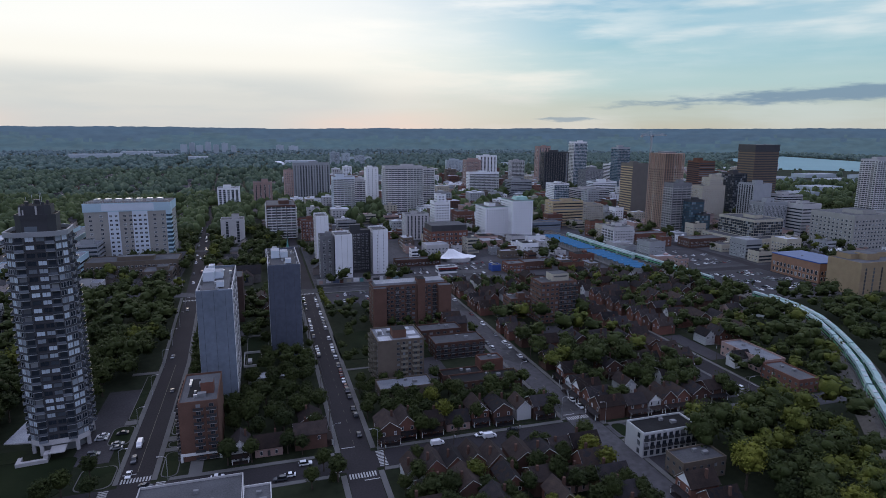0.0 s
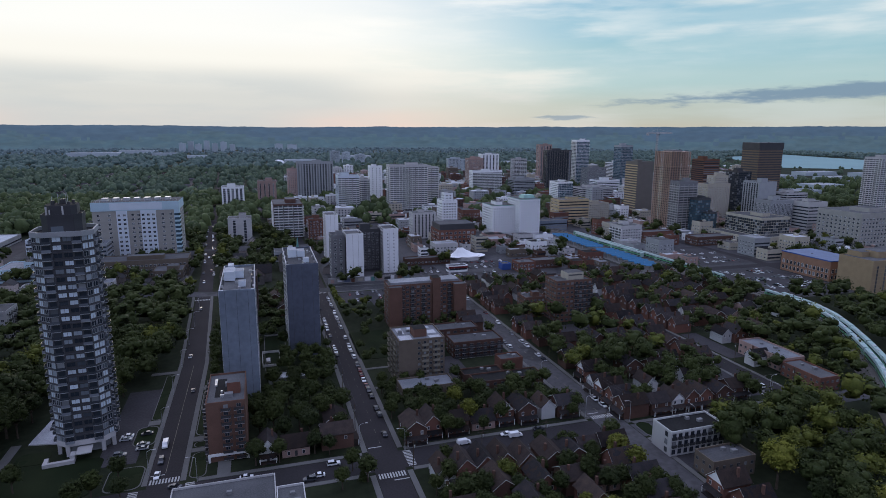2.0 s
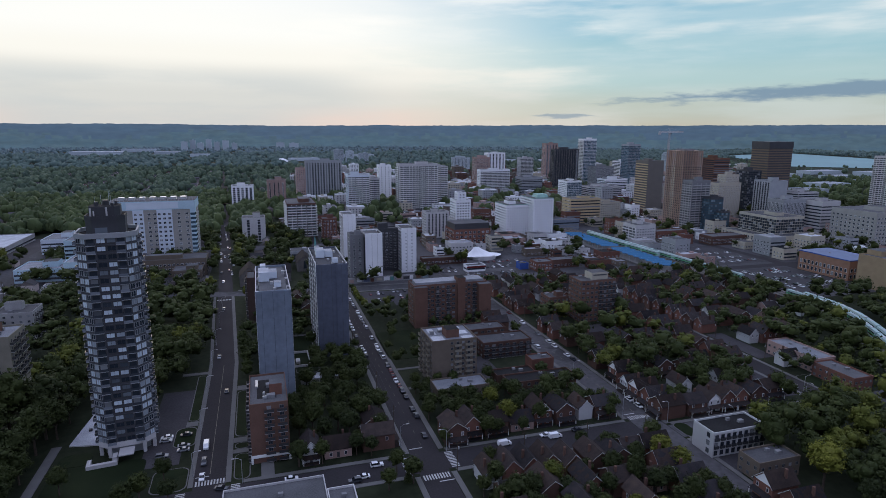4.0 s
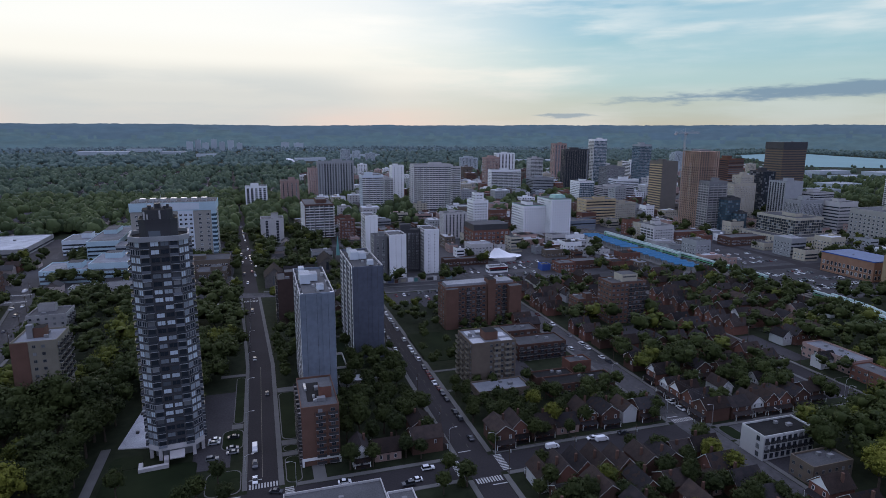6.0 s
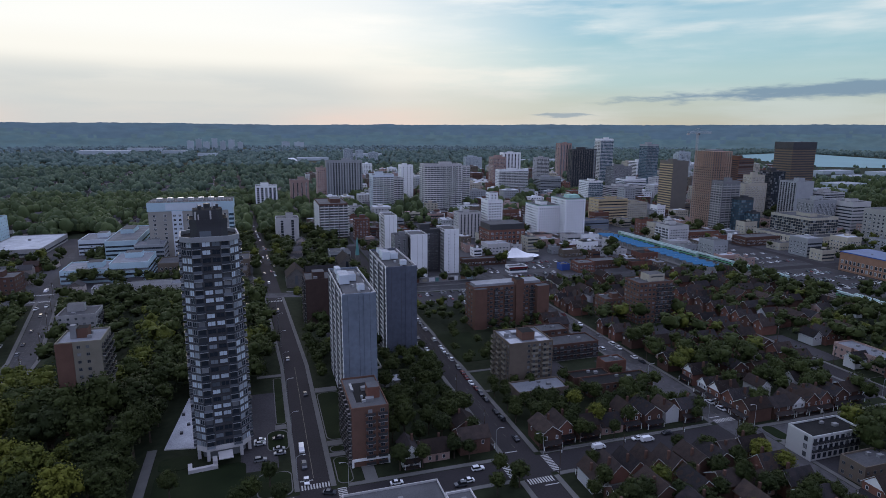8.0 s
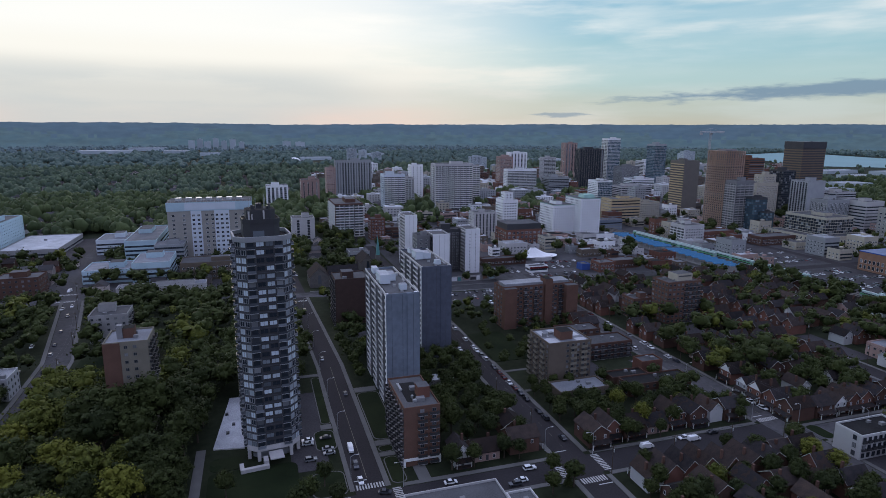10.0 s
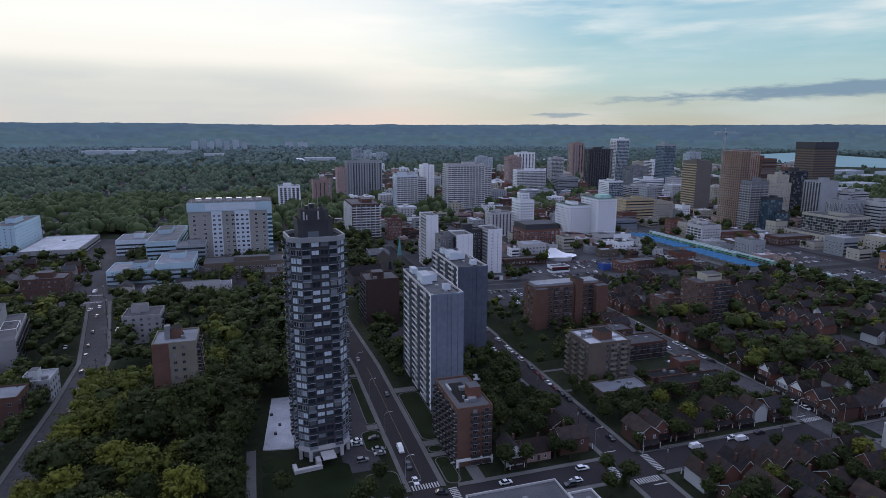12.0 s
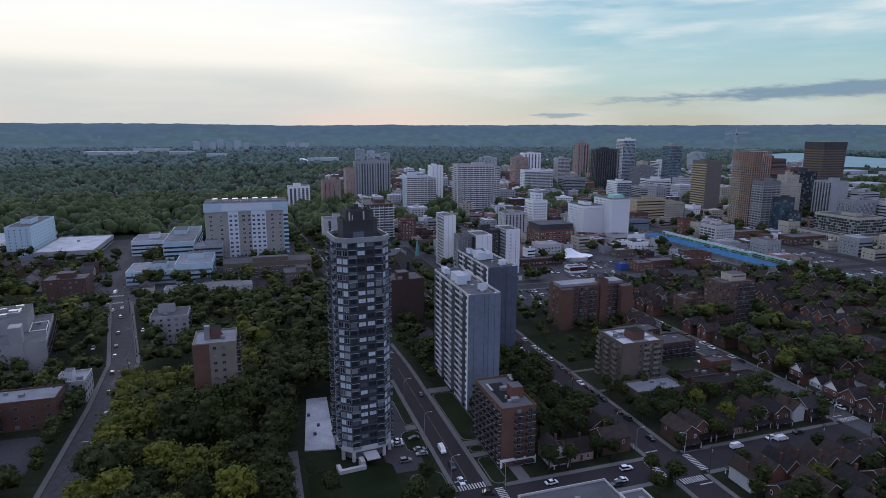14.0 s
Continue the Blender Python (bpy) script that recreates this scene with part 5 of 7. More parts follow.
T(495, 548, 483, 499, 13, M_CREAM, "low cream stone courthouse wing", "strip", "strip", step=4, ww=2, name="courthouse", seed=67, category="building", top=False)
T(486, 502.8, 499.2, 558, 11, M_CREAM, "low cream stone courthouse flank", "strip", "strip", step=5, ww=2, name="courthouse", seed=67, category="building", top=False)
T(592, 640, 460, 512, 37, M_ASHLAR, "grey stone office block with deep windows", "grid", "grid", step=4.6, ww=2.4, wh=2.0, storey=4.0, seed=68)
T(640, 740, 466, 515, 33, M_GREY, "long grey stone office block with deep windows", "grid", "grid", step=4.6, ww=2.6, wh=2.0, storey=4.0, seed=168)
T(612, 640, 541, 574, 39, M_CONC, "pale office block with dark floor bands", "band", "band", storey=3.8, seed=69)
T(880, 960, 662, 690, 84, M_CONC, "tall pale apartment tower with balcony bands", "balcony", "balcony", seed=70)
ob, w, d, h = T(436, 469, 361, 409, 16, M_ORANGE, "orange brick warehouse with a blue roof edge", "grid", "grid", step=3.6, storey=5.0, ww=2.2, wh=3.2, seed=71, category="building", name="warehouse", top=False)
part("blue_roof", Shape().box(-w / 2 - 0.3, w / 2 + 0.3, -d / 2 - 0.3, d / 2 + 0.3, h + 0.4, h + 1.2, 0, 1), [M_CAR_B, M_BLUEROOF], ob, "blue metal roof edge")
part("stair_tower", Shape().box(w / 2 - 7, w / 2 - 1, -d / 2 + 1, -d / 2 + 7, h, h + 4.5, 0, 1), [M_ORANGE, M_ROOF], ob, "orange brick stair tower")
ob, w, d, h = T(430, 480, 322, 350, 25, M_OCHRE, "ochre brick office block with blank end walls", "strip", "none", step=7, ww=1.6, seed=72, category="building", name="office_block", trim=M_TANGREY)
part("rear_step", Shape().box(-w / 2 + 8, w / 2, d / 2 - 12, d / 2, h, h + 4, 0, 1), [M_OCHRE, M_ROOF], ob, "raised rear storey")
T(490, 534, 330, 352, 24, M_CONC, "pale block with dark window bands", "grid", "grid", step=5, ww=2.4, wh=2.2, storey=4.2, seed=73, category="building", name="office_block")
# the white hotel with copper roofs, its neighbours
ob, w, d, h = T(249, 276, 630, 664, 36, M_WHITE, "white stone hotel wing with green copper eaves", "grid", "grid", step=2.7, ww=1.1, wh=1.6, storey=3.0, seed=74, top=False, name="hotel", trim=M_CONC, category="building")
part("copper_cornice", Shape().box(-w / 2 - 0.3, w / 2 + 0.3, -d / 2 - 0.3, d / 2 + 0.3, h + 0.3, h + 0.9, 0, 1), [M_COPPER, M_ROOF], ob, "green copper cornice")
part("penthouse", Shape().box(-8, 0, -12, 4, h, h + 4.5, 0, 1), [M_WHITE, M_ROOF], ob)
ob, w, d, h = T(276.2, 301, 616, 652, 44, M_WHITE, "tall white stone hotel block with a green roof", "grid", "grid", step=2.7, ww=1.1, wh=1.6, storey=3.0, seed=174, top=False, name="hotel", trim=M_CONC, category="building")
part("copper_cornice", Shape().box(-w / 2 - 0.3, w / 2 + 0.3, -d / 2 - 0.3, d / 2 + 0.3, h + 0.3, h + 0.9, 0, 1), [M_COPPER, M_ROOF], ob, "green copper cornice")
part("attic", Shape().prism([(-6, -12), (9, -12), (9, 2), (-6, 2)], h + 0.9, h + 4.5, 0, None, 0.8), M_COPPER, ob, "green copper attic roof")
T(369, 413, 698, 722, 32, M_YELLOW, "yellow brick office block with window bands", "band", "grid", storey=3.8, seed=75, category="building", name="office_block")
T(414, 445, 700, 722, 26, M_CREAM, "cream brick office wing", "grid", "grid", seed=76, category="building", name="office_block")
T(193, 211, 644, 666, 42, M_WHITE, "stepped cream-white apartment house", "grid", "grid", seed=77)
T(197, 207, 649, 661, 50, M_WHITE, "upper step of a cream-white apartment house", "grid", "grid", seed=78, top=False)
T(159, 186, 646, 664, 29, M_CONC, "pale block with dark window strips", "strip", "grid", step=4, seed=79)
ob, w, d, h = T(170, 210, 580, 610, 19, M_RED, "rose brick office with a dark glass upper storey", "grid", "grid", step=4.6, ww=2.6, wh=2.2, storey=4.4, seed=80, name="office_block", category="building", top=False)
part("upper_storey", Shape().box(-w / 2 + 1, w / 2 - 1, -d / 2 + 1, d / 2 - 1, h, h + 6.5, 0, 1), [M_BLACK, M_ROOF], ob, "dark glass upper storey")
T(370, 395, 556, 580, 19, M_CONC, "pale mid-rise beside the station", "grid", "balcony", seed=81)
T(320, 358, 655, 672, 12, M_SLATE, "low dark blue shed by the station", "band", "band", seed=181, name="shed", category="building", top=False)
T(610, 659, 1000, 1028, 30, M_WHITE, "white stepped office block far off", "band", "band", seed=182)
T(118, 160, 512, 522, 6, M_DKBRICK, "long low dark brick hall", "grid", "grid", seed=184, name="brick_hall", category="building", top=False)
ob, w, d, h = T(148, 165, 478, 487, 5, M_WHITE, "small corner shop with a red fascia", "band", "band", seed=185, name="shop", category="shop", top=False)
part("fascia", Shape().box(-w / 2 - 0.2, w / 2 + 0.2, -d / 2 - 0.3, -d / 2 - 0.15, 3.4, 5), M_CAR_R, ob, "plain red fascia board")
T(196, 204, 474, 483, 5, M_CAR_B, "small blue painted shed", "none", "none", seed=186, name="shed", category="building", top=False)
T(206, 222, 462, 476, 8, M_RED, "small two-storey red brick building", "grid", "grid", seed=187, name="brick_hall", category="building", top=False)
T(225, 252, 470, 484, 7, M_DKBRICK, "low dark brick row of garages", "grid", "grid", seed=188, name="brick_hall", category="building", top=False)
T(480, 506, 605, 623, 61, M_CONC_D, "apartment tower with pale balcony edges", "balcony", "balcony", seed=82, trim=M_CONC)
T(495, 513, 589, 604, 42, M_BLACK, "dark blue glass apartment block", "curtain", "curtain", seed=83)
T(502, 514, 578, 588, 26, M_BLACK, "low dark blue glass annex", "curtain", "curtain", seed=183)
T(400, 440, 560, 575, 10, M_RED, "low red brick hall beside the tracks", "grid", "grid", seed=84, top=False, category="building", name="brick_hall")
T(440, 500, 520, 540, 9, M_DKBRICK, "low dark brick row of shops", "grid", "grid", seed=85, top=False, category="building", name="shop_row")


def building_site():
    """A concrete frame under construction, with its tower crane."""
    x0, x1, y0, y1, h = 484, 513, 630, 662, 96
    w, d = x1 - x0, y1 - y0
    ob = thing("tower_under_construction", "unfinished concrete tower with open storeys", "tower", pose((x0 + x1) / 2, (y0 + y1) / 2, 0))
    take(x0, x1, y0, y1, 3)
    part("core", Shape().box(-w / 4, w / 4, -d / 4, d / 4, 0, h + 2), M_CONC_D, ob)
    s, c = Shape(), Shape()
    for f in range(32):
        s.box(-w / 2, w / 2, -d / 2, d / 2, f * 3 + 2.7, f * 3 + 3.0, bottom=True)
        if f < 26:
            s.box(-w / 2 + 0.4, w / 2 - 0.4, -d / 2 + 0.4, d / 2 - 0.4, f * 3 + 0.2, f * 3 + 1.1, 1)
    part("floor_slabs", s, [M_SITE, M_GLASS], ob, kind="stuff")
    for i in range(9):
        for j in range(10):
            if i in (0, 8) or j in (0, 9):
                c.box(-w / 2 + i * (w - 1.1) / 8, -w / 2 + 1.1 + i * (w - 1.1) / 8, -d / 2 + j * (d - 1.1) / 9, -d / 2 + 1.1 + j * (d - 1.1) / 9, 0, h)
    part("columns", c, M_SITE, ob, kind="stuff")
    cr = thing("tower_crane", "pale lattice tower crane over the building site", "crane", pose(490, 668, 0))
    mast, jib = Shape(), Shape()
    for x, y in ((-0.9, -0.9), (0.9, -0.9), (0.9, 0.9), (-0.9, 0.9)):
        mast.rod((x, y, 0), (x, y, 118), 0.22)
    for k in range(39):
        mast.rod((-0.9, -0.9, 3 * k), (0.9, -0.9, 3 * k + 3), 0.14)
        mast.rod((-0.9, 0.9, 3 * k), (-0.9, -0.9, 3 * k + 3), 0.14)
    part("mast", mast, M_CONC, cr)
    for y, z in ((-0.7, 0), (0.7, 0), (0, 1.6)):
        jib.rod((-16, y, 118 + z), (22, y, 118 + z), 0.24)
    for k in range(12):
        jib.rod((-16 + 3.1 * k, -0.7, 118), (-14.4 + 3.1 * k, 0, 119.6), 0.15)
        jib.rod((-14.4 + 3.1 * k, 0, 119.6), (-12.9 + 3.1 * k, 0.7, 118), 0.15)
    part("jib", jib, M_CONC, cr)
    part("counterweight", Shape().box(-16, -13, -1, 1, 115.5, 118), M_CONC, cr)
    part("cab", Shape().box(0.9, 2.6, -0.8, 0.8, 115.6, 117.8), M_GLASS, cr)
    part("apex", Shape().rod((0, 0, 118), (0, 0, 124), 0.25).rod((0, 0, 124), (-13, 0, 119), 0.08).rod((0, 0, 124), (18, 0, 119.6), 0.08), M_CONC, cr)


building_site()

# the hospital's lower blocks
for x0, x1, y0, y1, h, wall, lab in (
    (-206, -170, 540, 575, 10, M_CLAD, "low pale hospital wing with window bands"), (-170, -142, 536, 580, 15, M_CLAD, "pale blue-grey hospital wing with roof plant"),
    (-172, -112, 486, 498, 7.5, M_CONC, "long low pale hospital wing"), (-222, -190, 660, 700, 14, M_BAY, "white hospital annex with dark glass"),
    (-186, -160, 600, 690, 22, M_CLAD, "long pale blue service block of the hospital"), (-134, -64, 530, 556, 14, M_TAN, "old tan brick hospital wing with many windows"),
    (-88, -66, 508, 530, 9, M_TAN, "small tan brick hospital wing"), (-160, -136, 585, 606, 20, M_GREY, "grey link block of the hospital"),
):
    T(x0, x1, y0, y1, h, wall, lab, "grid" if wall is M_TAN else "band", "band", storey=3.7, wh=1.6, seed=int(90 + x1), name="hospital_wing", category="hospital", roof=M_ROOF_MID if wall is not M_TAN else M_ROOF)
T(-331, -310, 681, 755, 29, M_CLAD, "pale blue mid-rise office with small windows", "grid", "grid", seed=111, category="building", name="office_block", step=4.5, ww=1.3, wh=1.3)
ob, w, d, h = T(-305, -255, 664, 752, 7, M_GREYC, "open parking deck with a pale roof level", "band", "band", seed=112, category="building", name="parking_deck", roof=M_ROOF_PALE, top=False)
T(-400, -335, 700, 760, 12, M_WHITE, "low white clinic building", "band", "band", seed=113, category="building", name="clinic", roof=M_ROOF_PALE)
# old church with a slim green spire beyond the slabs
ch = thing("church", "dark stone church with a slim green copper spire", "church", pose(25, 524, 0))
take(8, 30, 515, 550, 2)
part("tower", Shape().box(-1.9, 1.9, -1.9, 1.9, 0, 14), M_STONE, ch, "stone bell tower")
part("spire", Shape().prism([(-1.6, -1.6), (1.6, -1.6), (1.6, 1.6), (-1.6, 1.6)], 14, 31, 0, None, 0.03), M_TEAL, ch, "slim verdigris spire")


def gabled(ob, x0, x1, y0, y1, eave, ridge_z, along_x=False):
    """A stone hall with a gable at each end, and its pitched roof lying on it."""
    part("wall", Shape().box(x0, x1, y0, y1, 0, eave), M_STONE, ob, "dark stone wall")
    if along_x:
        m, e = (y0 + y1) / 2, eave
        pts = [((x, y0, e), (x, y1, e), (x, m, ridge_z - 0.2)) for x in (x0, x1)]
        roof = Shape().poly([(x0 - 0.4, y0 - 0.5, e - 0.2), (x1 + 0.4, y0 - 0.5, e - 0.2), (x1 + 0.4, m, ridge_z), (x0 - 0.4, m, ridge_z)]).poly([(x1 + 0.4, y1 + 0.5, e - 0.2), (x0 - 0.4, y1 + 0.5, e - 0.2), (x0 - 0.4, m, ridge_z), (x1 + 0.4, m, ridge_z)])
    else:
        m, e = (x0 + x1) / 2, eave
        pts = [((x0, y, e), (x1, y, e), (m, y, ridge_z - 0.2)) for y in (y0, y1)]
        roof = Shape().poly([(x0 - 0.5, y0 - 0.4, e - 0.2), (m, y0 - 0.4, ridge_z), (m, y1 + 0.4, ridge_z), (x0 - 0.5, y1 + 0.4, e - 0.2)]).poly([(x1 + 0.5, y0 - 0.4, e - 0.2), (x1 + 0.5, y1 + 0.4, e - 0.2), (m, y1 + 0.4, ridge_z), (m, y0 - 0.4, ridge_z)])
        part("tall_window", Shape().prism([(m - 1.4, y0 - 0.08), (m + 1.4, y0 - 0.08), (m + 1.4, y0), (m - 1.4, y0)], 2.5, eave + 1.5, 0, None, 0.7), M_GLASS, ob, "tall dark church window")
    for p in pts:
        part("gable", Shape().poly(p), M_STONE, ob)
    part("roof", roof, M_SHINGLE, ob, "steep dark slate roof")


gabled(ch, -16, -3, -4, 24, 8, 14)
ch = thing("church", "old dark stone church hall with steep gabled roofs", "church", pose(-28, 486, 0))
take(-40, 8, 476, 508, 2)
gabled(ch, -9, 6, -6, 18, 8, 15.5)
gabled(ch, 6.2, 30, 2, 15, 7.5, 13.5, True)
gabled(ch, 14, 24, -6, 1.8, 6.5, 11)
# the white tent-shaped hall
tent = thing("tent_hall", "white hall with a swept tent-like roof", "hall", pose(182, 530, 0))
take(164, 202, 518, 545, 2)
s = Shape()
K = 14
for a in range(K):
    for b in range(6):
        def pt(i, j):
            w_, f = 2 * math.pi * i / K, j / 6
            r_ = 17 * (1 - f) + 2.2
            return (r_ * math.cos(w_) - 6.5 * f, 0.6 * r_ * math.sin(w_), 3 + 8 * f ** 1.9)
        s.poly([pt(a, b), pt(a + 1, b), pt(a + 1, b + 1), pt(a, b + 1)])
part("roof", s, M_WHITE, tent)
part("wall", Shape().cyl(0, 0, 13, 0, 3.4, 14), M_CONC, tent)

# low blocks filling the centre between the towers; the farthest are joined
rnd = random.Random(77)
LOW = [(M_PINK, "low rose brick commercial block"), (M_CONC, "low pale concrete commercial block"), (M_DKBRICK, "old dark brick shop building"), (M_CREAM, "low cream stucco building"), (M_GREY, "low grey flat-roofed building"), (M_RED, "low red brick warehouse"), (M_WHITE, "low white rendered building"), (M_TAN, "low tan brick building")]
FARWALLS = [m for m, _ in LOW] + [M_ROOF, M_ROOF_PALE, M_GLASS]
far_low = Shape()
placed = joined = 0
for _ in range(16000):
    if placed >= 120 and joined >= 430:
        break
    y = math.sqrt(rnd.uniform(455 ** 2, 1650 ** 2))
    x = rnd.uniform(10, 20 + (y - 150) * 1.12) if y > 640 or rnd.random() < 0.75 else rnd.uniform(345, 700)
    near = y < 800
    if (near and placed >= 120) or (not near and joined >= 430) or (not near and x < 60):
        continue
    w, d, h = rnd.uniform(11, 24), rnd.uniform(11, 22), rnd.choice((5, 7, 8, 9, 10, 12, 15, 18))
    if not near:
        w, d, h = w * 1.25, d * 1.2, h * rnd.choice((1, 1, 1.3, 1.8))
    if (294 < x < 360 and y < 720) or (x < 345 and y < 560):
        continue
    ok = all(is_free(x + a * w / 2, y + b * d / 2, 1) and not near_road(x + a * w / 2, y + b * d / 2, 2.5) for a in (-1, 0, 1) for b in (-1, 0, 1))
    if not ok:
        continue
    k = rnd.randrange(len(LOW))
    wall, lab = LOW[k]
    if near:
        T(x - w / 2, x + w / 2, y - d / 2, y + d / 2, h, wall, lab, rnd.choice(("grid", "band", "grid")), "grid", storey=3.4, seed=placed + 200, top=False, name="commercial_building", category="building", roof=rnd.choice((M_ROOF, M_ROOF, M_ROOF_PALE, M_ROOF_DARK)), faces=("front", "left"))
        placed += 1
    else:
        take(x - w / 2, x + w / 2, y - d / 2, y + d / 2, 2)
        one = Shape().box(-w / 2, w / 2, -d / 2, d / 2, 0, h, k, len(LOW) + rnd.randrange(2)).box(-w * 0.2, w * 0.1, -d * 0.1, d * 0.2, h, h + 2.5, k)
        for f in range(max(1, int(h / 3.4))):
            for face in ("front", "left"):
                L = span(face, w, d) * 0.9
                c = max(2, int(L / 4))
                for i in range(c):
                    one.join(Shape().poly([(-0.9, -0.06, 0), (0.9, -0.06, 0), (0.9, -0.06, 1.6), (-0.9, -0.06, 1.6)], len(LOW) + 2).turned(face_pose(face, w, d, -L / 2 + (i + 0.5) * L / c, f * 3.4 + 1)))
        far_low.join(one.turned(pose(x, y, 0)))
        joined += 1
rnd_b = random.Random(9)
for x0, x1, y0, y1, want in ((112, 300, 545, 640, 22), (225, 300, 455, 545, 9), (44, 300, 655, 760, 20), (352, 470, 395, 560, 10), (520, 700, 345, 460, 14)):
    made = 0
    for _ in range(900):
        if made >= want:
            break
        x, y = rnd_b.uniform(x0, x1), rnd_b.uniform(y0, y1)
        w, d, h = rnd_b.uniform(8, 22), rnd_b.uniform(8, 18), rnd_b.choice((4, 5, 6, 7, 8, 10))
        if not all(is_free(x + a * w / 2, y + b * d / 2, 1.5) and not near_road(x + a * w / 2, y + b * d / 2, 2.5) for a in (-1, 0, 1) for b in (-1, 0, 1)):
            continue
        wall, lab = rnd_b.choice(LOW)
        T(x - w / 2, x + w / 2, y - d / 2, y + d / 2, h, wall, lab, rnd_b.choice(("grid", "band", "grid")), "grid", storey=3.2, step=3.4, ww=1.6, seed=made + 900, top=False, name="commercial_building", category="building", roof=rnd_b.choice((M_ROOF, M_ROOF_MID, M_ROOF_PALE, M_ROOF_DARK)), faces=("front", "left"))
        made += 1
tagged(new("distant_buildings", far_low.mesh("distant_buildings", FARWALLS)), "low and mid-rise town buildings far off", "buildings", kind="stuff")
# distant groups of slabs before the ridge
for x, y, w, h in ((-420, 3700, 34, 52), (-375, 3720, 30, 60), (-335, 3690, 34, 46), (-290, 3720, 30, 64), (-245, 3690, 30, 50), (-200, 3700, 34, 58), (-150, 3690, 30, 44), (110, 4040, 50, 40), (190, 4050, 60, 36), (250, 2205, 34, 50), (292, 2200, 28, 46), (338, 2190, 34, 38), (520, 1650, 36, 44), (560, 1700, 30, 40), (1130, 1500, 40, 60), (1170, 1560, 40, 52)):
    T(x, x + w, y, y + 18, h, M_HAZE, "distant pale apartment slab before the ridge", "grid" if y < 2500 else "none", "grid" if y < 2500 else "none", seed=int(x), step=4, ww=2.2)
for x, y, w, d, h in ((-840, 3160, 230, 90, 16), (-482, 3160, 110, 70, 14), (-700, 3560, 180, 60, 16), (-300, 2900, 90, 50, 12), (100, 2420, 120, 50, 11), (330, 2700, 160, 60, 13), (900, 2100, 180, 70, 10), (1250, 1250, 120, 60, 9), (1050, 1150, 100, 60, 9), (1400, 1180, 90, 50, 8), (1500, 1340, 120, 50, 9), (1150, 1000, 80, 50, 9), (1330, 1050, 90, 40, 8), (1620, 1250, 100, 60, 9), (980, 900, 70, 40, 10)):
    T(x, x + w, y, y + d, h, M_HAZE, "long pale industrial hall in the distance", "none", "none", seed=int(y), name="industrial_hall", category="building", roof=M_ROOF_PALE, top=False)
    take(x, x + w, y - 260 if y > 2300 else y, y + d, 2)
dome = thing("dome", "low white inflated sports dome far off", "dome", pose(73, 2370, 0))
take(45, 100, 2340, 2400)
s = Shape()
for j in range(5):
    for i in range(16):
        def dp(i, j):
            a, e = 2 * math.pi * i / 16, math.pi / 2 * j / 5
            return (24 * math.cos(a) * math.cos(e), 18 * math.sin(a) * math.cos(e), 14 * math.sin(e))
        s.poly([dp(i, j), dp(i + 1, j), dp(i + 1, j + 1), dp(i, j + 1)])
part("shell", s, M_WHITE, dome, smooth=True)

# ---------------------------------------------------------------- railway, station and trains
RAIL = [(150, 30), (205, 110), (265, 180), (291, 209), (319, 247), (338, 280), (346, 313), (346, 366), (342, 475), (340, 545), (338, 640), (330, 800)]


def along(pts, s):
    """The point and heading at s metres along a line of plan points, rounded off by Catmull-Rom."""
    ps = [Vector(p) for p in pts]
    for i in range(len(ps) - 1):
        L = (ps[i + 1] - ps[i]).length
        if s <= L or i == len(ps) - 2:
            a, b, c, d = ps[max(0, i - 1)], ps[i], ps[i + 1], ps[min(len(ps) - 1, i + 2)]
            t = s / L

            def cr(t):
                return 0.5 * ((2 * b) + (c - a) * t + (2 * a - 5 * b + 4 * c - d) * t * t + (3 * b - a - 3 * c + d) * t ** 3)
            p, q = cr(t), cr(t + 0.01)
            return p, math.degrees(math.atan2(q.y - p.y, q.x - p.x))
        s -= L


TRACK = [tuple(along(RAIL, k * 10)[0]) for k in range(0, 78)]
bank = ribbon(TRACK, 13, 2.6)
for e in (-1, 1):
    a = ribbon(TRACK, 0.01, 2.6, 0, None, e * 6.5)
    b = ribbon(TRACK, 0.01, 0.0, 0, None, e * 11)
    for k in range(len(TRACK) - 1):
        bank.poly([a.v[4 * k], a.v[4 * k + 3], b.v[4 * k + 3], b.v[4 * k]])
tagged(new("railway_embankment", bank.mesh("railway_embankment", M_BALLAST)), "gravel railway embankment curving through the trees", "railway", kind="structure")
ROADS.append((TRACK, 15))
for off in (-3.2, -1.8, 1.8, 3.2):
    tagged(new("rail", raised(TRACK, 0.15, 2.6, 2.8, off).mesh("rail", M_DARKMETAL)), "steel running rail on the embankment", "rail", kind="structure")


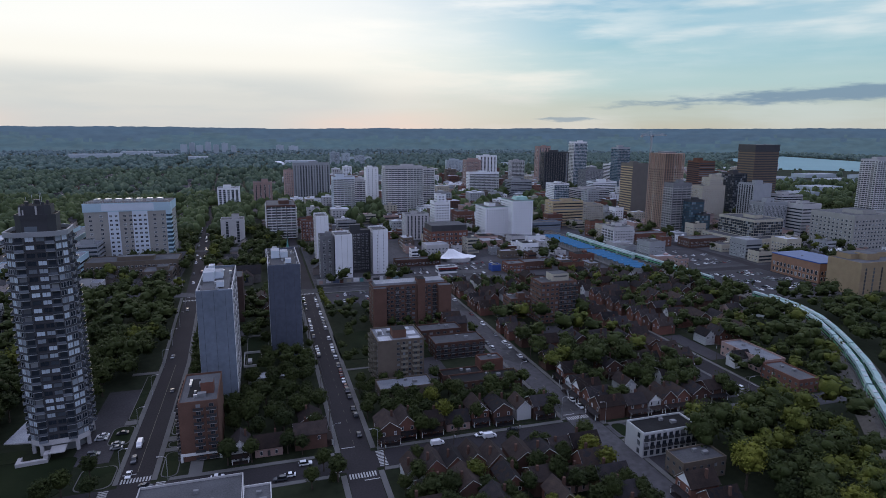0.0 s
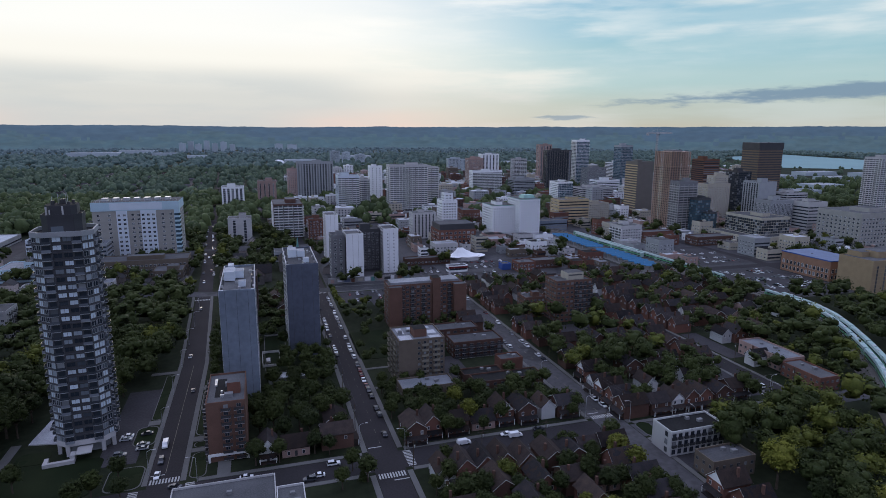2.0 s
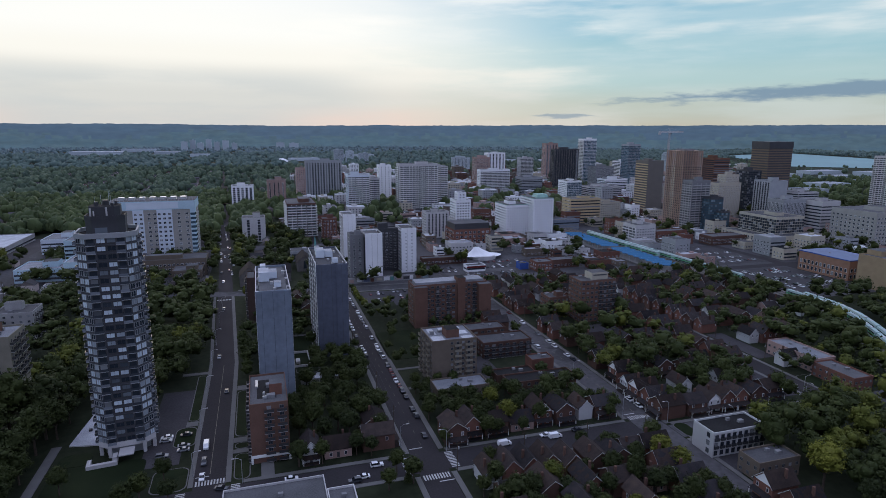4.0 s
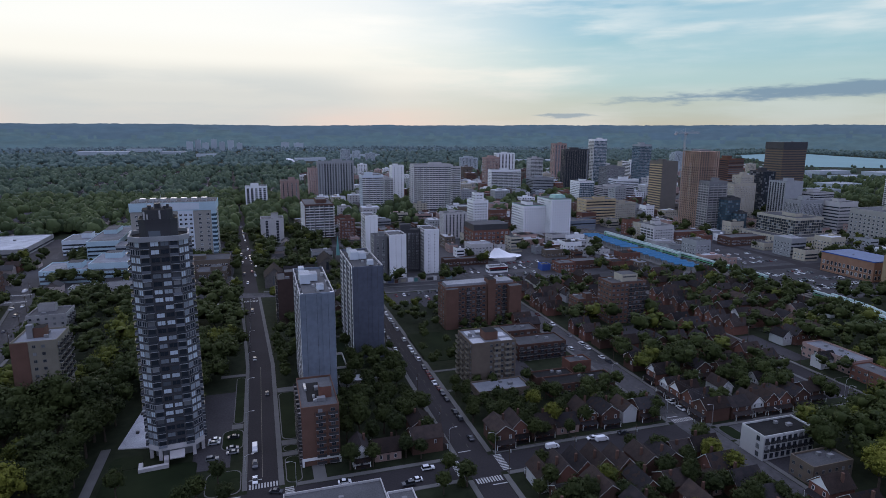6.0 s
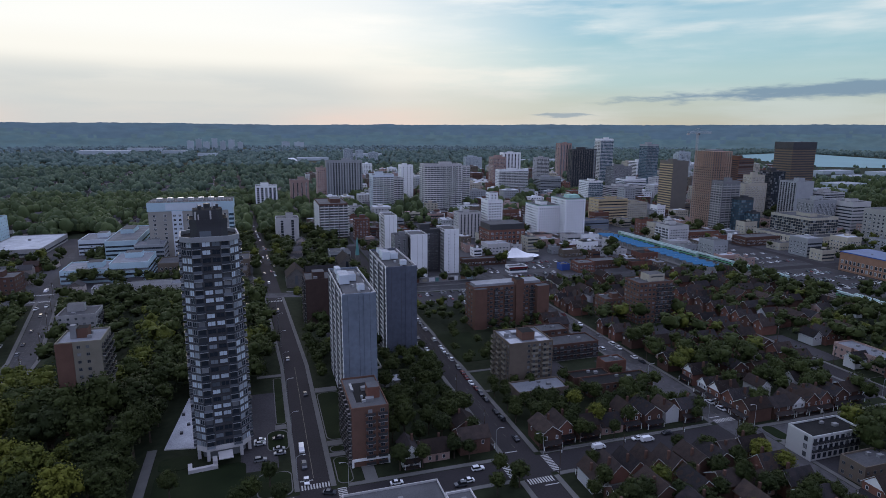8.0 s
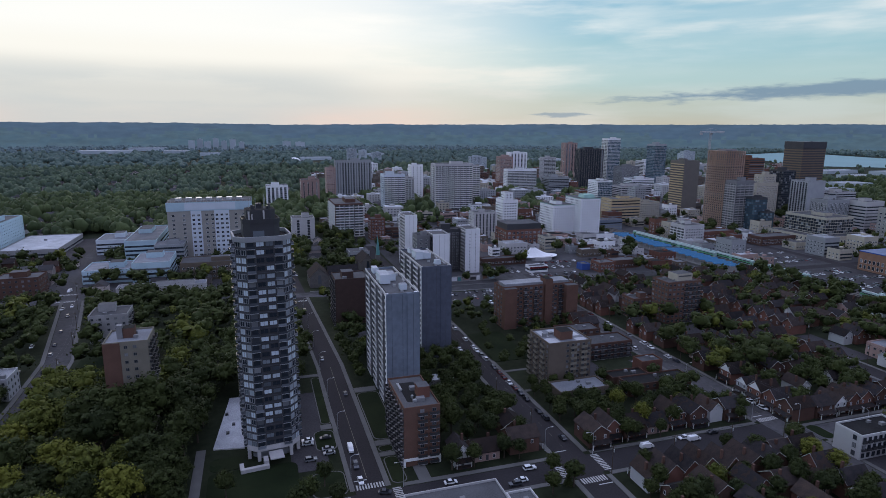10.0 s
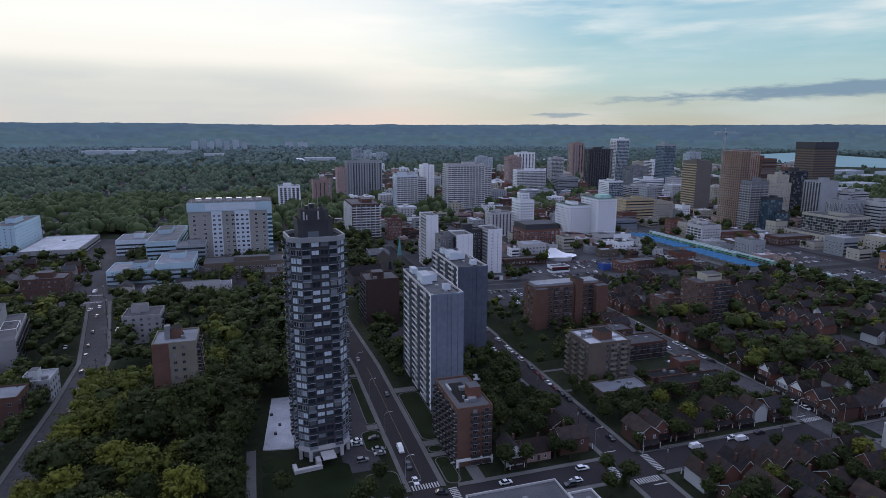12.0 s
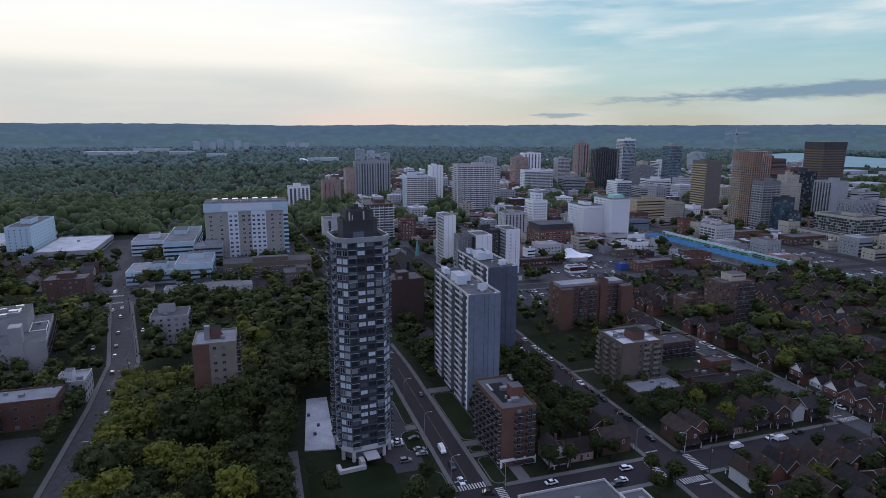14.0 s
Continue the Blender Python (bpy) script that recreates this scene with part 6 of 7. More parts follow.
def coach():
    ob = thing("train_coach", "white and green double-deck commuter train coach", "train", group="commuter train coaches")
    prof = [(-1.5, 0.5), (-1.5, 3.6), (-1.15, 4.7), (1.15, 4.7), (1.5, 3.6), (1.5, 0.5)]
    s = Shape()
    L = 12.4
    for (a, za), (b, zb) in zip(prof, prof[1:]):
        s.poly([(-L, a, za), (L, a, za), (L, b, zb), (-L, b, zb)])
    for e in (-L, L):
        s.poly([(e, y, z) for y, z in prof])
    part("body", s, M_TRAIN, ob, "white coach body")
    for e in (-1, 1):
        for z0, z1 in ((1.0, 1.8), (2.9, 3.55)):
            part("window_band", Shape().box(-L + 2, L - 2, e * 1.52 - 0.02, e * 1.52 + 0.02, z0, z1), M_CARGLASS, ob)
        part("green_stripe", Shape().box(-L, L, e * 1.53 - 0.02, e * 1.53 + 0.02, 1.95, 2.75), M_GREEN, ob, "green stripe")
    for x in (-8.5, 8.5):
        part("bogie", Shape().box(x - 1.6, x + 1.6, -1.2, 1.2, 0.0, 0.6), M_DARKMETAL, ob)
    part("roof_box", Shape().box(-4, -1, -0.8, 0.8, 4.7, 5.0).box(3, 6, -0.8, 0.8, 4.7, 5.0), M_METAL, ob)
    return ob


proto = coach()
for lane, s0, count in ((2.5, 142, 9), (-2.5, 128, 10), (2.5, 430, 9), (-2.5, 520, 5)):
    for k in range(count):
        p, hd = along(RAIL, s0 + 25.6 * k)
        nrm = Vector((math.sin(radians(hd)), -math.cos(radians(hd))))
        m = pose(p.x + nrm.x * lane, p.y + nrm.y * lane, 2.8, 0, 0, hd)
        if proto is not None and k == 0 and s0 == 142:
            proto.matrix_basis = m
        else:
            copy_thing(proto, m)


def canopy():
    ob = thing("platform_canopy", "bright blue pitched platform canopy on posts", "canopy", group="platform canopies")
    part("roof", Shape().poly([(-9, -2.4, 4.0), (9, -2.4, 4.0), (9, 2.4, 5.6), (-9, 2.4, 5.6)]).box(-9, 9, -2.5, -2.3, 3.7, 4.05).box(-9, 9, 2.3, 2.5, 5.2, 5.65), M_BLUE, ob, "blue roof sheet")
    for x in (-7, 0, 7):
        part("post", Shape().cyl(x, 0, 0.18, 0, 4.9, 6), M_METAL, ob)
    return ob


proto = canopy()
tagged(new("station_platform", Shape().box(305, 332, 425, 612, 0, 1.9).mesh("station_platform", M_PAVE)), "long concrete station platform", "platform", kind="structure")
take(300, 334, 420, 615)
k = 0
for y in list(range(432, 512, 9)) + list(range(524, 602, 9)):
    m = pose(317, y, 1.9, 0, 0, -20)
    if k == 0:
        proto.matrix_basis = m
    else:
        copy_thing(proto, m)
    k += 1

# ---------------------------------------------------------------- houses


def house(w, d, wall_h, roof_h, wall, label, gable_front=True, porch=True, trim_gable=False, detail=True, name="house"):
    """A brick or clapboard town house, its front toward -y."""
    ob = thing(name, label, "house", group="town houses")
    e = 0.45
    s = Shape().box(-w / 2, w / 2, -d / 2, d / 2, 0, wall_h)
    if gable_front:
        for y in (-d / 2, d / 2):
            s.poly([(-w / 2, y, wall_h), (w / 2, y, wall_h), (0, y, wall_h + roof_h)])
    else:
        for x in (-w / 2, w / 2):
            s.poly([(x, -d / 2, wall_h), (x, d / 2, wall_h), (x, 0, wall_h + roof_h)])
    part("wall", s, wall, ob)
    r = Shape()
    t = 0.22
    if gable_front:
        a = roof_h / (w / 2)
        for e1 in (-1, 1):
            lo = (e1 * (w / 2 + e), wall_h - a * e)
            for dz in (0.03, t):
                r.poly([(lo[0], -d / 2 - e, lo[1] + dz), (0, -d / 2 - e, wall_h + roof_h + dz), (0, d / 2 + e, wall_h + roof_h + dz), (lo[0], d / 2 + e, lo[1] + dz)])
            for y in (-d / 2 - e, d / 2 + e):
                r.poly([(lo[0], y, lo[1] + 0.03), (0, y, wall_h + roof_h + 0.03), (0, y, wall_h + roof_h + t), (lo[0], y, lo[1] + t)], 1)
    else:
        a = roof_h / (d / 2)
        for e1 in (-1, 1):
            lo = (e1 * (d / 2 + e), wall_h - a * e)
            for dz in (0.03, t):
                r.poly([(-w / 2 - e, lo[0], lo[1] + dz), (w / 2 + e, lo[0], lo[1] + dz), (w / 2 + e, 0, wall_h + roof_h + dz), (-w / 2 - e, 0, wall_h + roof_h + dz)])
            for x in (-w / 2 - e, w / 2 + e):
                r.poly([(x, lo[0], lo[1] + 0.03), (x, 0, wall_h + roof_h + 0.03), (x, 0, wall_h + roof_h + t), (x, lo[0], lo[1] + t)], 1)
    part("roof", r, [M_SHINGLE, M_TRIM], ob, "dark shingle roof with pale verge boards")
    part("chimney", Shape().box(w * 0.22, w * 0.22 + 0.8, d * 0.1, d * 0.1 + 0.8, wall_h, wall_h + roof_h + 1.1), M_DKBRICK, ob)
    if not detail:
        return ob
    if detail == "some":
        me = window_mesh(1.0, 1.5, M_GLASS, M_TRIM, 0)
        for u in (-w * 0.27, w * 0.27):
            part("window", me, None, ob, m=pose(u, -d / 2, 1.2 if wall_h < 5 else 3.6))
        return ob
    if trim_gable and gable_front:
        part("gable_panel", Shape().poly([(-w / 2 + 0.4, -d / 2 - 0.06, wall_h + 0.1), (w / 2 - 0.4, -d / 2 - 0.06, wall_h + 0.1), (0, -d / 2 - 0.06, wall_h + roof_h - 0.5)]), M_TRIM, ob, "white boarded gable")
    me = window_mesh(1.0, 1.5, M_GLASS, M_TRIM, 0)
    for z in (0.9, 3.7):
        if z + 1.6 > wall_h + (roof_h * 0.4 if gable_front else 0):
            continue
        for u in (-w * 0.27, w * 0.27):
            part("window", me, None, ob, m=pose(u, -d / 2, z))
        for u in (-d * 0.25, d * 0.25):
            if z > 3 and z + 1.5 < wall_h:
                part("window", me, None, ob, m=face_pose("left", w, d, u, z))
    part("door", Shape().box(-0.5, 0.5, -d / 2 - 0.08, -d / 2, 0.3, 2.4), M_DARKMETAL, ob)
    if porch:
        part("porch", Shape().box(-w / 2 + 0.2, w / 2 - 0.2, -d / 2 - 2.0, -d / 2, 0, 0.4).poly([(-w / 2, -d / 2 - 2.3, 2.55), (w / 2, -d / 2 - 2.3, 2.55), (w / 2, -d / 2, 3.3), (-w / 2, -d / 2, 3.3)]), M_SHINGLE, ob, "porch with a lean-to roof")
        for x in (-w / 2 + 0.4, w / 2 - 0.4):
            part("porch_post", Shape().box(x - 0.1, x + 0.1, -d / 2 - 2.0, -d / 2 - 1.8, 0.4, 2.7), M_TRIM, ob)
    return ob


H_A = [house(7.2, 11, 6.0, 3.4, M_RED, "red brick gabled house with a porch"), house(7.6, 11, 6.0, 3.8, M_RED, "red brick house with a white boarded gable", trim_gable=True),
       house(9.5, 9, 5.6, 2.8, M_DKBRICK, "dark brick house with a broad shingle roof", gable_front=False), house(6.4, 10, 5.4, 3.0, M_SIDING, "pale clapboard gabled house", trim_gable=True),
       house(8.4, 12, 6.2, 3.0, M_DKBRICK, "dark brick town house with a steep roof"), house(10, 10, 3.6, 3.0, M_PINK, "brick bungalow with a dark roof", gable_front=False, porch=False)]
H_M = [house(7.2, 11, 6.0, 3.4, M_RED, "red brick gabled house among gardens", detail="some"), house(7.6, 11, 6.0, 3.8, M_RED, "red brick house with a pale gable among gardens", detail="some"), house(9.5, 9, 5.6, 2.8, M_DKBRICK, "dark brick house with a broad roof among gardens", False, detail="some"),
       house(6.4, 10, 5.4, 3.0, M_SIDING, "pale clapboard house among gardens", detail="some"), house(8.4, 12, 6.2, 3.0, M_DKBRICK, "dark brick town house among gardens", detail="some"), house(10, 10, 3.6, 3.0, M_PINK, "brick bungalow among gardens", False, detail="some")]
H_F = [house(9, 11, 5.6, 3.4, M_RED, "distant red brick house among trees", detail=False), house(11, 10, 5.2, 3.2, M_SIDING, "distant pale house among trees", gable_front=False, detail=False), house(9, 11, 5.6, 3.2, M_DKBRICK, "distant dark brick house among trees", False, detail=False)]
USED = set()


def put(proto, x, y, rz=0.0):
    """Stands the prototype itself first, copies after."""
    m = pose(x, y, 0, 0, 0, rz)
    if proto.name in USED:
        return copy_thing(proto, m)
    USED.add(proto.name)
    proto.matrix_basis = m
    return proto


def put_house(k, x, y, rz=0.0, r=4.6):
    take(x - r, x + r, y - r, y + r, 0)
    put((H_A if y < 262 else H_M)[k], x, y, rz)


for k, x, y, rz in ((3, -6.5, 216, 0), (5, 3.5, 217, 0), (4, 19, 217, 90), (2, 20, 229, 90), (4, 48.5, 214, 0), (0, 56, 216, 0), (2, 66, 215, 0), (5, 77.5, 216, 0), (1, 87.5, 218, 0), (4, 97, 217, 0), (3, 107, 217, 180), (2, 116, 216, 0),
                    (0, 58, 182, 180), (0, 65.4, 182, 180), (0, 72.8, 182, 180), (1, 80, 179, 180), (4, 90, 179, 180), (4, 98.5, 179, 180), (2, 107, 181, 180), (0, 116, 180, 90), (1, 113, 168, 90), (0, 114, 158, 90), (4, 113, 148, 90),
                    (3, 51, 182, 180), (2, 54, 168, 0), (4, 66, 168, 180), (0, 80, 166, 0), (2, 92, 165, 180), (5, 102, 164, 0), (1, 48, 157, 90), (3, 50, 146, 90), (4, 72, 154, 0), (0, 92, 152, 0),
                    (3, 143, 231, -90), (1, 143, 223, -90), (0, 143.5, 215, -90), (4, 143, 206, -90), (2, 155, 206, 0), (3, 164, 207, 0), (0, 171, 207, 0), (0, 178, 207, 0), (4, 188, 208, 0), (2, 199, 209, 0),
                    (2, 146, 296, -90), (5, 152, 272, -90), (4, 146, 262, -90), (0, 145, 308, -90), (1, 146, 244, -90), (0, 144.5, 320, -90), (4, 210, 246, 90), (0, 210, 256, 90), (2, 209, 268, 90), (0, 210, 282, 90), (4, 210, 292, 90), (0, 210, 302, 90), (0, 210, 312, 90), (1, 210, 326, 90), (0, 210, 338, 90),
                    (0, 236, 292, -90), (4, 236, 301, -90), (0, 236, 310, -90), (0, 236, 319, -90), (3, 248, 271, 0), (0, 256, 270, 0), (4, 264, 270, 0), (1, 273, 271, 0), (0, 236, 332, -90), (4, 237, 344, -90), (1, 236, 356, -90), (0, 237, 368, -90), (3, 236, 380, -90), (4, 237, 392, -90),
                    (0, 146, 358, -90), (4, 146, 368, -90), (0, 146, 378, -90), (2, 147, 390, -90), (0, 146, 402, -90), (4, 146, 412, -90), (1, 210, 352, 90), (0, 210, 364, 90), (4, 210, 376, 90), (0, 210, 388, 90), (2, 209, 400, 90), (0, 210, 414, 90),
                    (1, 139.5, 146, -90), (0, 140, 136, -90), (4, 112, 138, 90), (4, 115, 330, 90), (0, 115, 340, 90), (2, 114, 382, 90), (4, 115, 372, 90), (0, 256, 300, 90), (3, 258, 312, 90), (4, 258, 326, 90), (0, 262, 346, 0), (1, 272, 352, 0), (4, 282, 340, 0), (2, 180, 240, 0), (4, 168, 246, 0), (0, 182, 272, 180), (4, 172, 284, 180), (2, 186, 300, 0), (3, 240, 236, 90),
                    (0, 250, 372, 90), (4, 262, 380, 90), (0, 276, 376, 0), (1, 286, 384, 0), (0, 260, 396, 90), (2, 276, 404, 0), (3, 290, 412, 0), (4, 170, 366, 0), (0, 182, 372, 0), (2, 194, 380, 0), (4, 172, 396, 0), (1, 186, 404, 0), (3, 164, 418, 0), (0, 192, 420, 0),
                    (2, -20, 424, 0), (4, 2, 420, 0), (0, 14, 424, 0), (4, -12, 432, 180), (2, 8, 396, 90)):
    put_house(k, x, y, rz)
M_FARROOF = material("far_shingle", (0.06, 0.058, 0.06), 0.95, 0.2, 0.02, island=0.5)
M_FARWALL = material("far_house_wall", (0.34, 0.29, 0.27), 0.85, 0.15, 0.02, island=0.6)
rnd = random.Random(11)
for x0, x1, y0, y1, want in ((150, 205, 222, 300, 8), (352, 436, 433, 482, 12), (243, 326, 300, 440, 26), (240, 330, 445, 470, 6), (142, 212, 345, 440, 10)):
    made = 0
    for _ in range(400):
        x, y = rnd.uniform(x0, x1), rnd.uniform(y0, y1)
        if made >= want or not is_free(x, y, 6.5) or near_road(x, y, 8):
            continue
        take(x - 5.5, x + 5.5, y - 5.5, y + 5.5, 0)
        put(H_M[rnd.choice((0, 1, 3, 3, 4, 5))], x, y, rnd.choice((0, 90, 180, -90)) + rnd.uniform(-3, 3))
        made += 1
far_houses = Shape()
n = 0
for _ in range(14000):
    if n >= 620:
        break
    y = rnd.uniform(520, 1900) if rnd.random() < 0.7 else rnd.uniform(480, 1000)
    x = -60 - rnd.random() * (y - 150) * 0.55 if rnd.random() < 0.62 else rnd.uniform(-60, y * 0.9)
    if x < -40 and y > 650:
        lane = round((x + 0.045 * y + 20 - 52) / 105) * 105 + 52 - 20 - 0.045 * y
        x = lane + rnd.choice((-13, 13))
    if not is_free(x, y, 7) or near_road(x, y, 7) or (300 < x < 360 and y < 800):
        continue
    take(x - 6, x + 6, y - 6, y + 6, 0)
    turn = rnd.choice((0, 90, 180, 270)) + rnd.uniform(-4, 4)
    if n < 60:
        put(rnd.choice(H_F), x, y, turn)
    else:
        far_houses.join(Shape().box(-5, 5, -5, 5, 0, 5.4, 1).poly([(-5.5, -5.4, 5.2), (5.5, -5.4, 5.2), (5.5, 0, 8.6), (-5.5, 0, 8.6)]).poly([(5.5, 5.4, 5.2), (-5.5, 5.4, 5.2), (-5.5, 0, 8.6), (5.5, 0, 8.6)]).poly([(-5, -5, 5.4), (-5, 5, 5.4), (-5, 0, 8.5)], 1).poly([(5, -5, 5.4), (5, 5, 5.4), (5, 0, 8.5)], 1).turned(pose(x, y, 0, 0, 0, turn)))
    n += 1
tagged(new("houses", far_houses.mesh("houses", [M_FARROOF, M_FARWALL])), "scattered distant houses among the trees", "houses", kind="stuff")

# ---------------------------------------------------------------- cars


def car(paint, label, L=4.6, W=1.82, H=1.46, kind="sedan", wheels=True):
    ob = thing("car" if kind != "van" else "van", label, "car" if kind != "van" else "van", group="cars in the streets")
    h = L / 2
    if kind == "van":
        prof = [(-h, 0.35), (-h, 1.1), (-h + 0.25, 2.05), (h - 1.5, 2.1), (h - 0.75, 1.25), (h, 1.05), (h, 0.35)]
        glas = [(h - 1.62, 1.25), (h - 1.5, 2.0), (h - 0.95, 1.3)]
    elif kind == "suv":
        prof = [(-h, 0.4), (-h, 1.0), (h - 1.1, 1.05), (h, 0.9), (h, 0.4)]
        glas = [(-h + 0.08, 1.0), (-h + 0.4, 1.68), (h - 2.1, 1.7), (h - 1.25, 1.03)]
    else:
        prof = [(-h, 0.35), (-h, 0.85), (-h + 0.15, 0.95), (h - 1.1, 0.92), (h - 0.1, 0.75), (h, 0.6), (h, 0.35)]
        glas = [(-h + 0.55, 0.93), (-h + 1.3, 1.42), (h - 1.95, 1.45), (h - 1.05, 0.92)]

    def extrude(p, w0, w1, mi=0):
        s = Shape()
        zs = [z for _, z in p]
        lo, hi = min(zs), max(zs)

        def half(z):
            return (w0 + (w1 - w0) * (z - lo) / max(0.01, hi - lo)) / 2
        for (a, za), (b, zb) in zip(p, p[1:] + p[:1]):
            s.poly([(a, -half(za), za), (b, -half(zb), zb), (b, half(zb), zb), (a, half(za), za)], mi)
        s.poly([(x, -half(z), z) for x, z in reversed(p)], mi)
        s.poly([(x, half(z), z) for x, z in p], mi)
        return s
    shell = extrude(prof, W, W * (0.97 if kind != "van" else 0.9))
    if kind != "van":
        (x0, z0), (x1, z1) = glas[1], glas[2]
        shell.box(x0 + 0.03, x1 - 0.03, -W * 0.4, W * 0.4, min(z0, z1) - 0.02, max(z0, z1) + 0.05)
    part("body", shell, paint, ob)
    if kind == "van":
        part("windscreen", extrude(glas, W * 0.96, W * 0.9).turned(pose(0.06, 0, 0.02)), M_CARGLASS, ob)
    else:
        part("glasshouse", extrude(glas, W * 0.95, W * 0.78), M_CARGLASS, ob)
    if not wheels:
        return ob
    wheel = Shape()
    for a in range(10):
        t0, t1 = 2 * math.pi * a / 10, 2 * math.pi * (a + 1) / 10
        p0, p1 = (0.33 * math.cos(t0), 0.33 * math.sin(t0)), (0.33 * math.cos(t1), 0.33 * math.sin(t1))
        wheel.poly([(p0[0], -0.1, p0[1]), (p1[0], -0.1, p1[1]), (p1[0], 0.1, p1[1]), (p0[0], 0.1, p0[1])])
        wheel.poly([(0, -0.1, 0), (p1[0], -0.1, p1[1]), (p0[0], -0.1, p0[1])]).poly([(0, 0.1, 0), (p0[0], 0.1, p0[1]), (p1[0], 0.1, p1[1])])
    wm = wheel.mesh("wheel", M_TYRE)
    for x in (-h * 0.62, h * 0.62):
        for y in (-W / 2 + 0.06, W / 2 - 0.06):
            part("wheel", wm, None, ob, m=pose(x, y, 0.33))
    return ob


CARS = [car(M_CAR, "white sedan at the kerb"), car(M_CAR_D, "dark sedan at the kerb"), car(M_CAR_G, "grey sedan at the kerb"), car(M_CAR, "white sport utility car", 4.7, 1.9, 1.7, "suv"), car(M_CAR_D, "black sport utility car", 4.7, 1.9, 1.7, "suv"),
        car(M_CAR_R, "dark red sedan at the kerb"), car(M_CAR_B, "small blue car at the kerb", 4.1), car(M_CAR, "white panel van in the street", 5.4, 1.98, 2.1, "van"), car(M_CAR_G, "silver sport utility car", 4.6, 1.9, 1.7, "suv")]
CARS_F = [car(M_CAR, "white sedan in a far lot", wheels=False), car(M_CAR_D, "dark sedan in a far lot", wheels=False), car(M_CAR_G, "grey sedan in a far lot", wheels=False), car(M_CAR, "white sport utility car in a lot", 4.7, 1.9, 1.7, "suv", False), car(M_CAR_D, "black sport utility car in a lot", 4.7, 1.9, 1.7, "suv", False),
          car(M_CAR_R, "dark red sedan in a lot", wheels=False), car(M_CAR_B, "small blue car in a lot", 4.1, wheels=False), car(M_CAR, "white panel van far off", 5.4, 1.98, 2.1, "van", False), car(M_CAR_G, "silver sport utility car in a lot", 4.6, 1.9, 1.7, "suv", False)]
rnd = random.Random(21)


def put_car(k, x, y, rz, z=0.06):
    far = y > 262
    c = put((CARS_F if far else CARS)[k], x, y, rz)
    c.location.z = z - (0.3 if far else 0)
    return c


def row_of_cars(x0, y0, x1, y1, gap, fill, rz, jitter=0.3, picks=(0, 0, 1, 2, 2, 3, 4, 8, 1, 0, 5)):
    L = math.hypot(x1 - x0, y1 - y0)
    k = int(L / gap)
    for i in range(k):
        if rnd.random() < fill:
            t = (i + 0.5) / k
            put_car(rnd.choice(picks), x0 + (x1 - x0) * t + rnd.uniform(-0.15, 0.15), y0 + (y1 - y0) * t + rnd.uniform(-jitter, jitter), rz + rnd.choice((0, 180)) + rnd.uniform(-1.5, 1.5), 0.1)


row_of_cars(39.2, 232, 39.2, 436, 6.2, 0.78, 90)
row_of_cars(31.0, 300, 31.0, 436, 6.4, 0.55, 90)
row_of_cars(125.6, 214, 125.6, 420, 7, 0.2, 90)
row_of_cars(135.5, 212, 135.5, 420, 7, 0.3, 90)
row_of_cars(60, 204, 116, 204, 7, 0.5, 0)
row_of_cars(-20, 194.6, 26, 194.6, 7.5, 0.35, 0)
row_of_cars(218.8, 208, 218.8, 420, 8, 0.3, 90)
row_of_cars(-184, 310, -212, 488, 8, 0.3, 98)
row_of_cars(-172, 300, -198, 480, 8, 0.3, 98, picks=(0, 1, 2, 4, 4, 1, 8))
for y in (403, 416, 422, 433):
    row_of_cars(72, y, 120, y, 2.7, 0.55, 90)
for y in (414, 430):
    row_of_cars(48, y, 66, y, 2.7, 0.4, 90)
for y in (465, 471):
    row_of_cars(142, y, 194, y, 2.8, 0.4, 90)
for y in (490, 498, 510):
    row_of_cars(170, y, 233, y, 2.8, 0.45, 90)
for y in (484, 496, 532):
    row_of_cars(113, y, 141, y, 2.8, 0.5, 90)
for x in (-52, -59):
    row_of_cars(x, 226, x, 256, 3.0, 0.3, 0)
row_of_cars(115, 246, 115, 280, 3.0, 0.4, 0)
row_of_cars(-86, 424, -64, 424, 2.8, 0.5, 90)
row_of_cars(-86, 440, -64, 440, 2.8, 0.5, 90)
for y in (344, 358, 364, 380, 386, 402, 410):
    row_of_cars(368, y, 428, y, 3, 0.42, 90)
for y in (450, 465, 485, 505):
    row_of_cars(384, y, 432, y, 3, 0.35, 90)
row_of_cars(-210, 276, -192, 276, 3, 0.4, 90)
row_of_cars(205.8 + 3, 208, 209, 232, 3, 0.5, 0)
for k, x, y, rz in ((7, -43.9, 234, -90), (1, -38.6, 284, 90), (4, -43.8, 222, -90), (0, -43.8, 212, -90), (2, -44.2, 330, -90), (4, -46, 420, -90), (0, -50, 500, -90), (5, -47, 540, -90), (0, -44, 560, 90), (0, -53, 600, -90), (5, -50, 640, 90), (7, 66, 202.5, 0), (7, 87.5, 202, 0), (0, 10, 196, 180), (3, 16, 202, 0), (1, -37, 203, -20), (0, -14, 202, 0), (6, 131.5, 142, 90), (0, -202, 470, -100), (7, -210, 520, -95), (0, -176, 420, -90), (1, 38, 218, 90)):
    put_car(k, x, y, rz, 0.1)
row_of_cars(-44, 520, -62, 800, 9, 0.6, 92)
row_of_cars(-52, 520, -68, 800, 9, 0.55, 92, picks=(0, 2, 5, 4, 3))

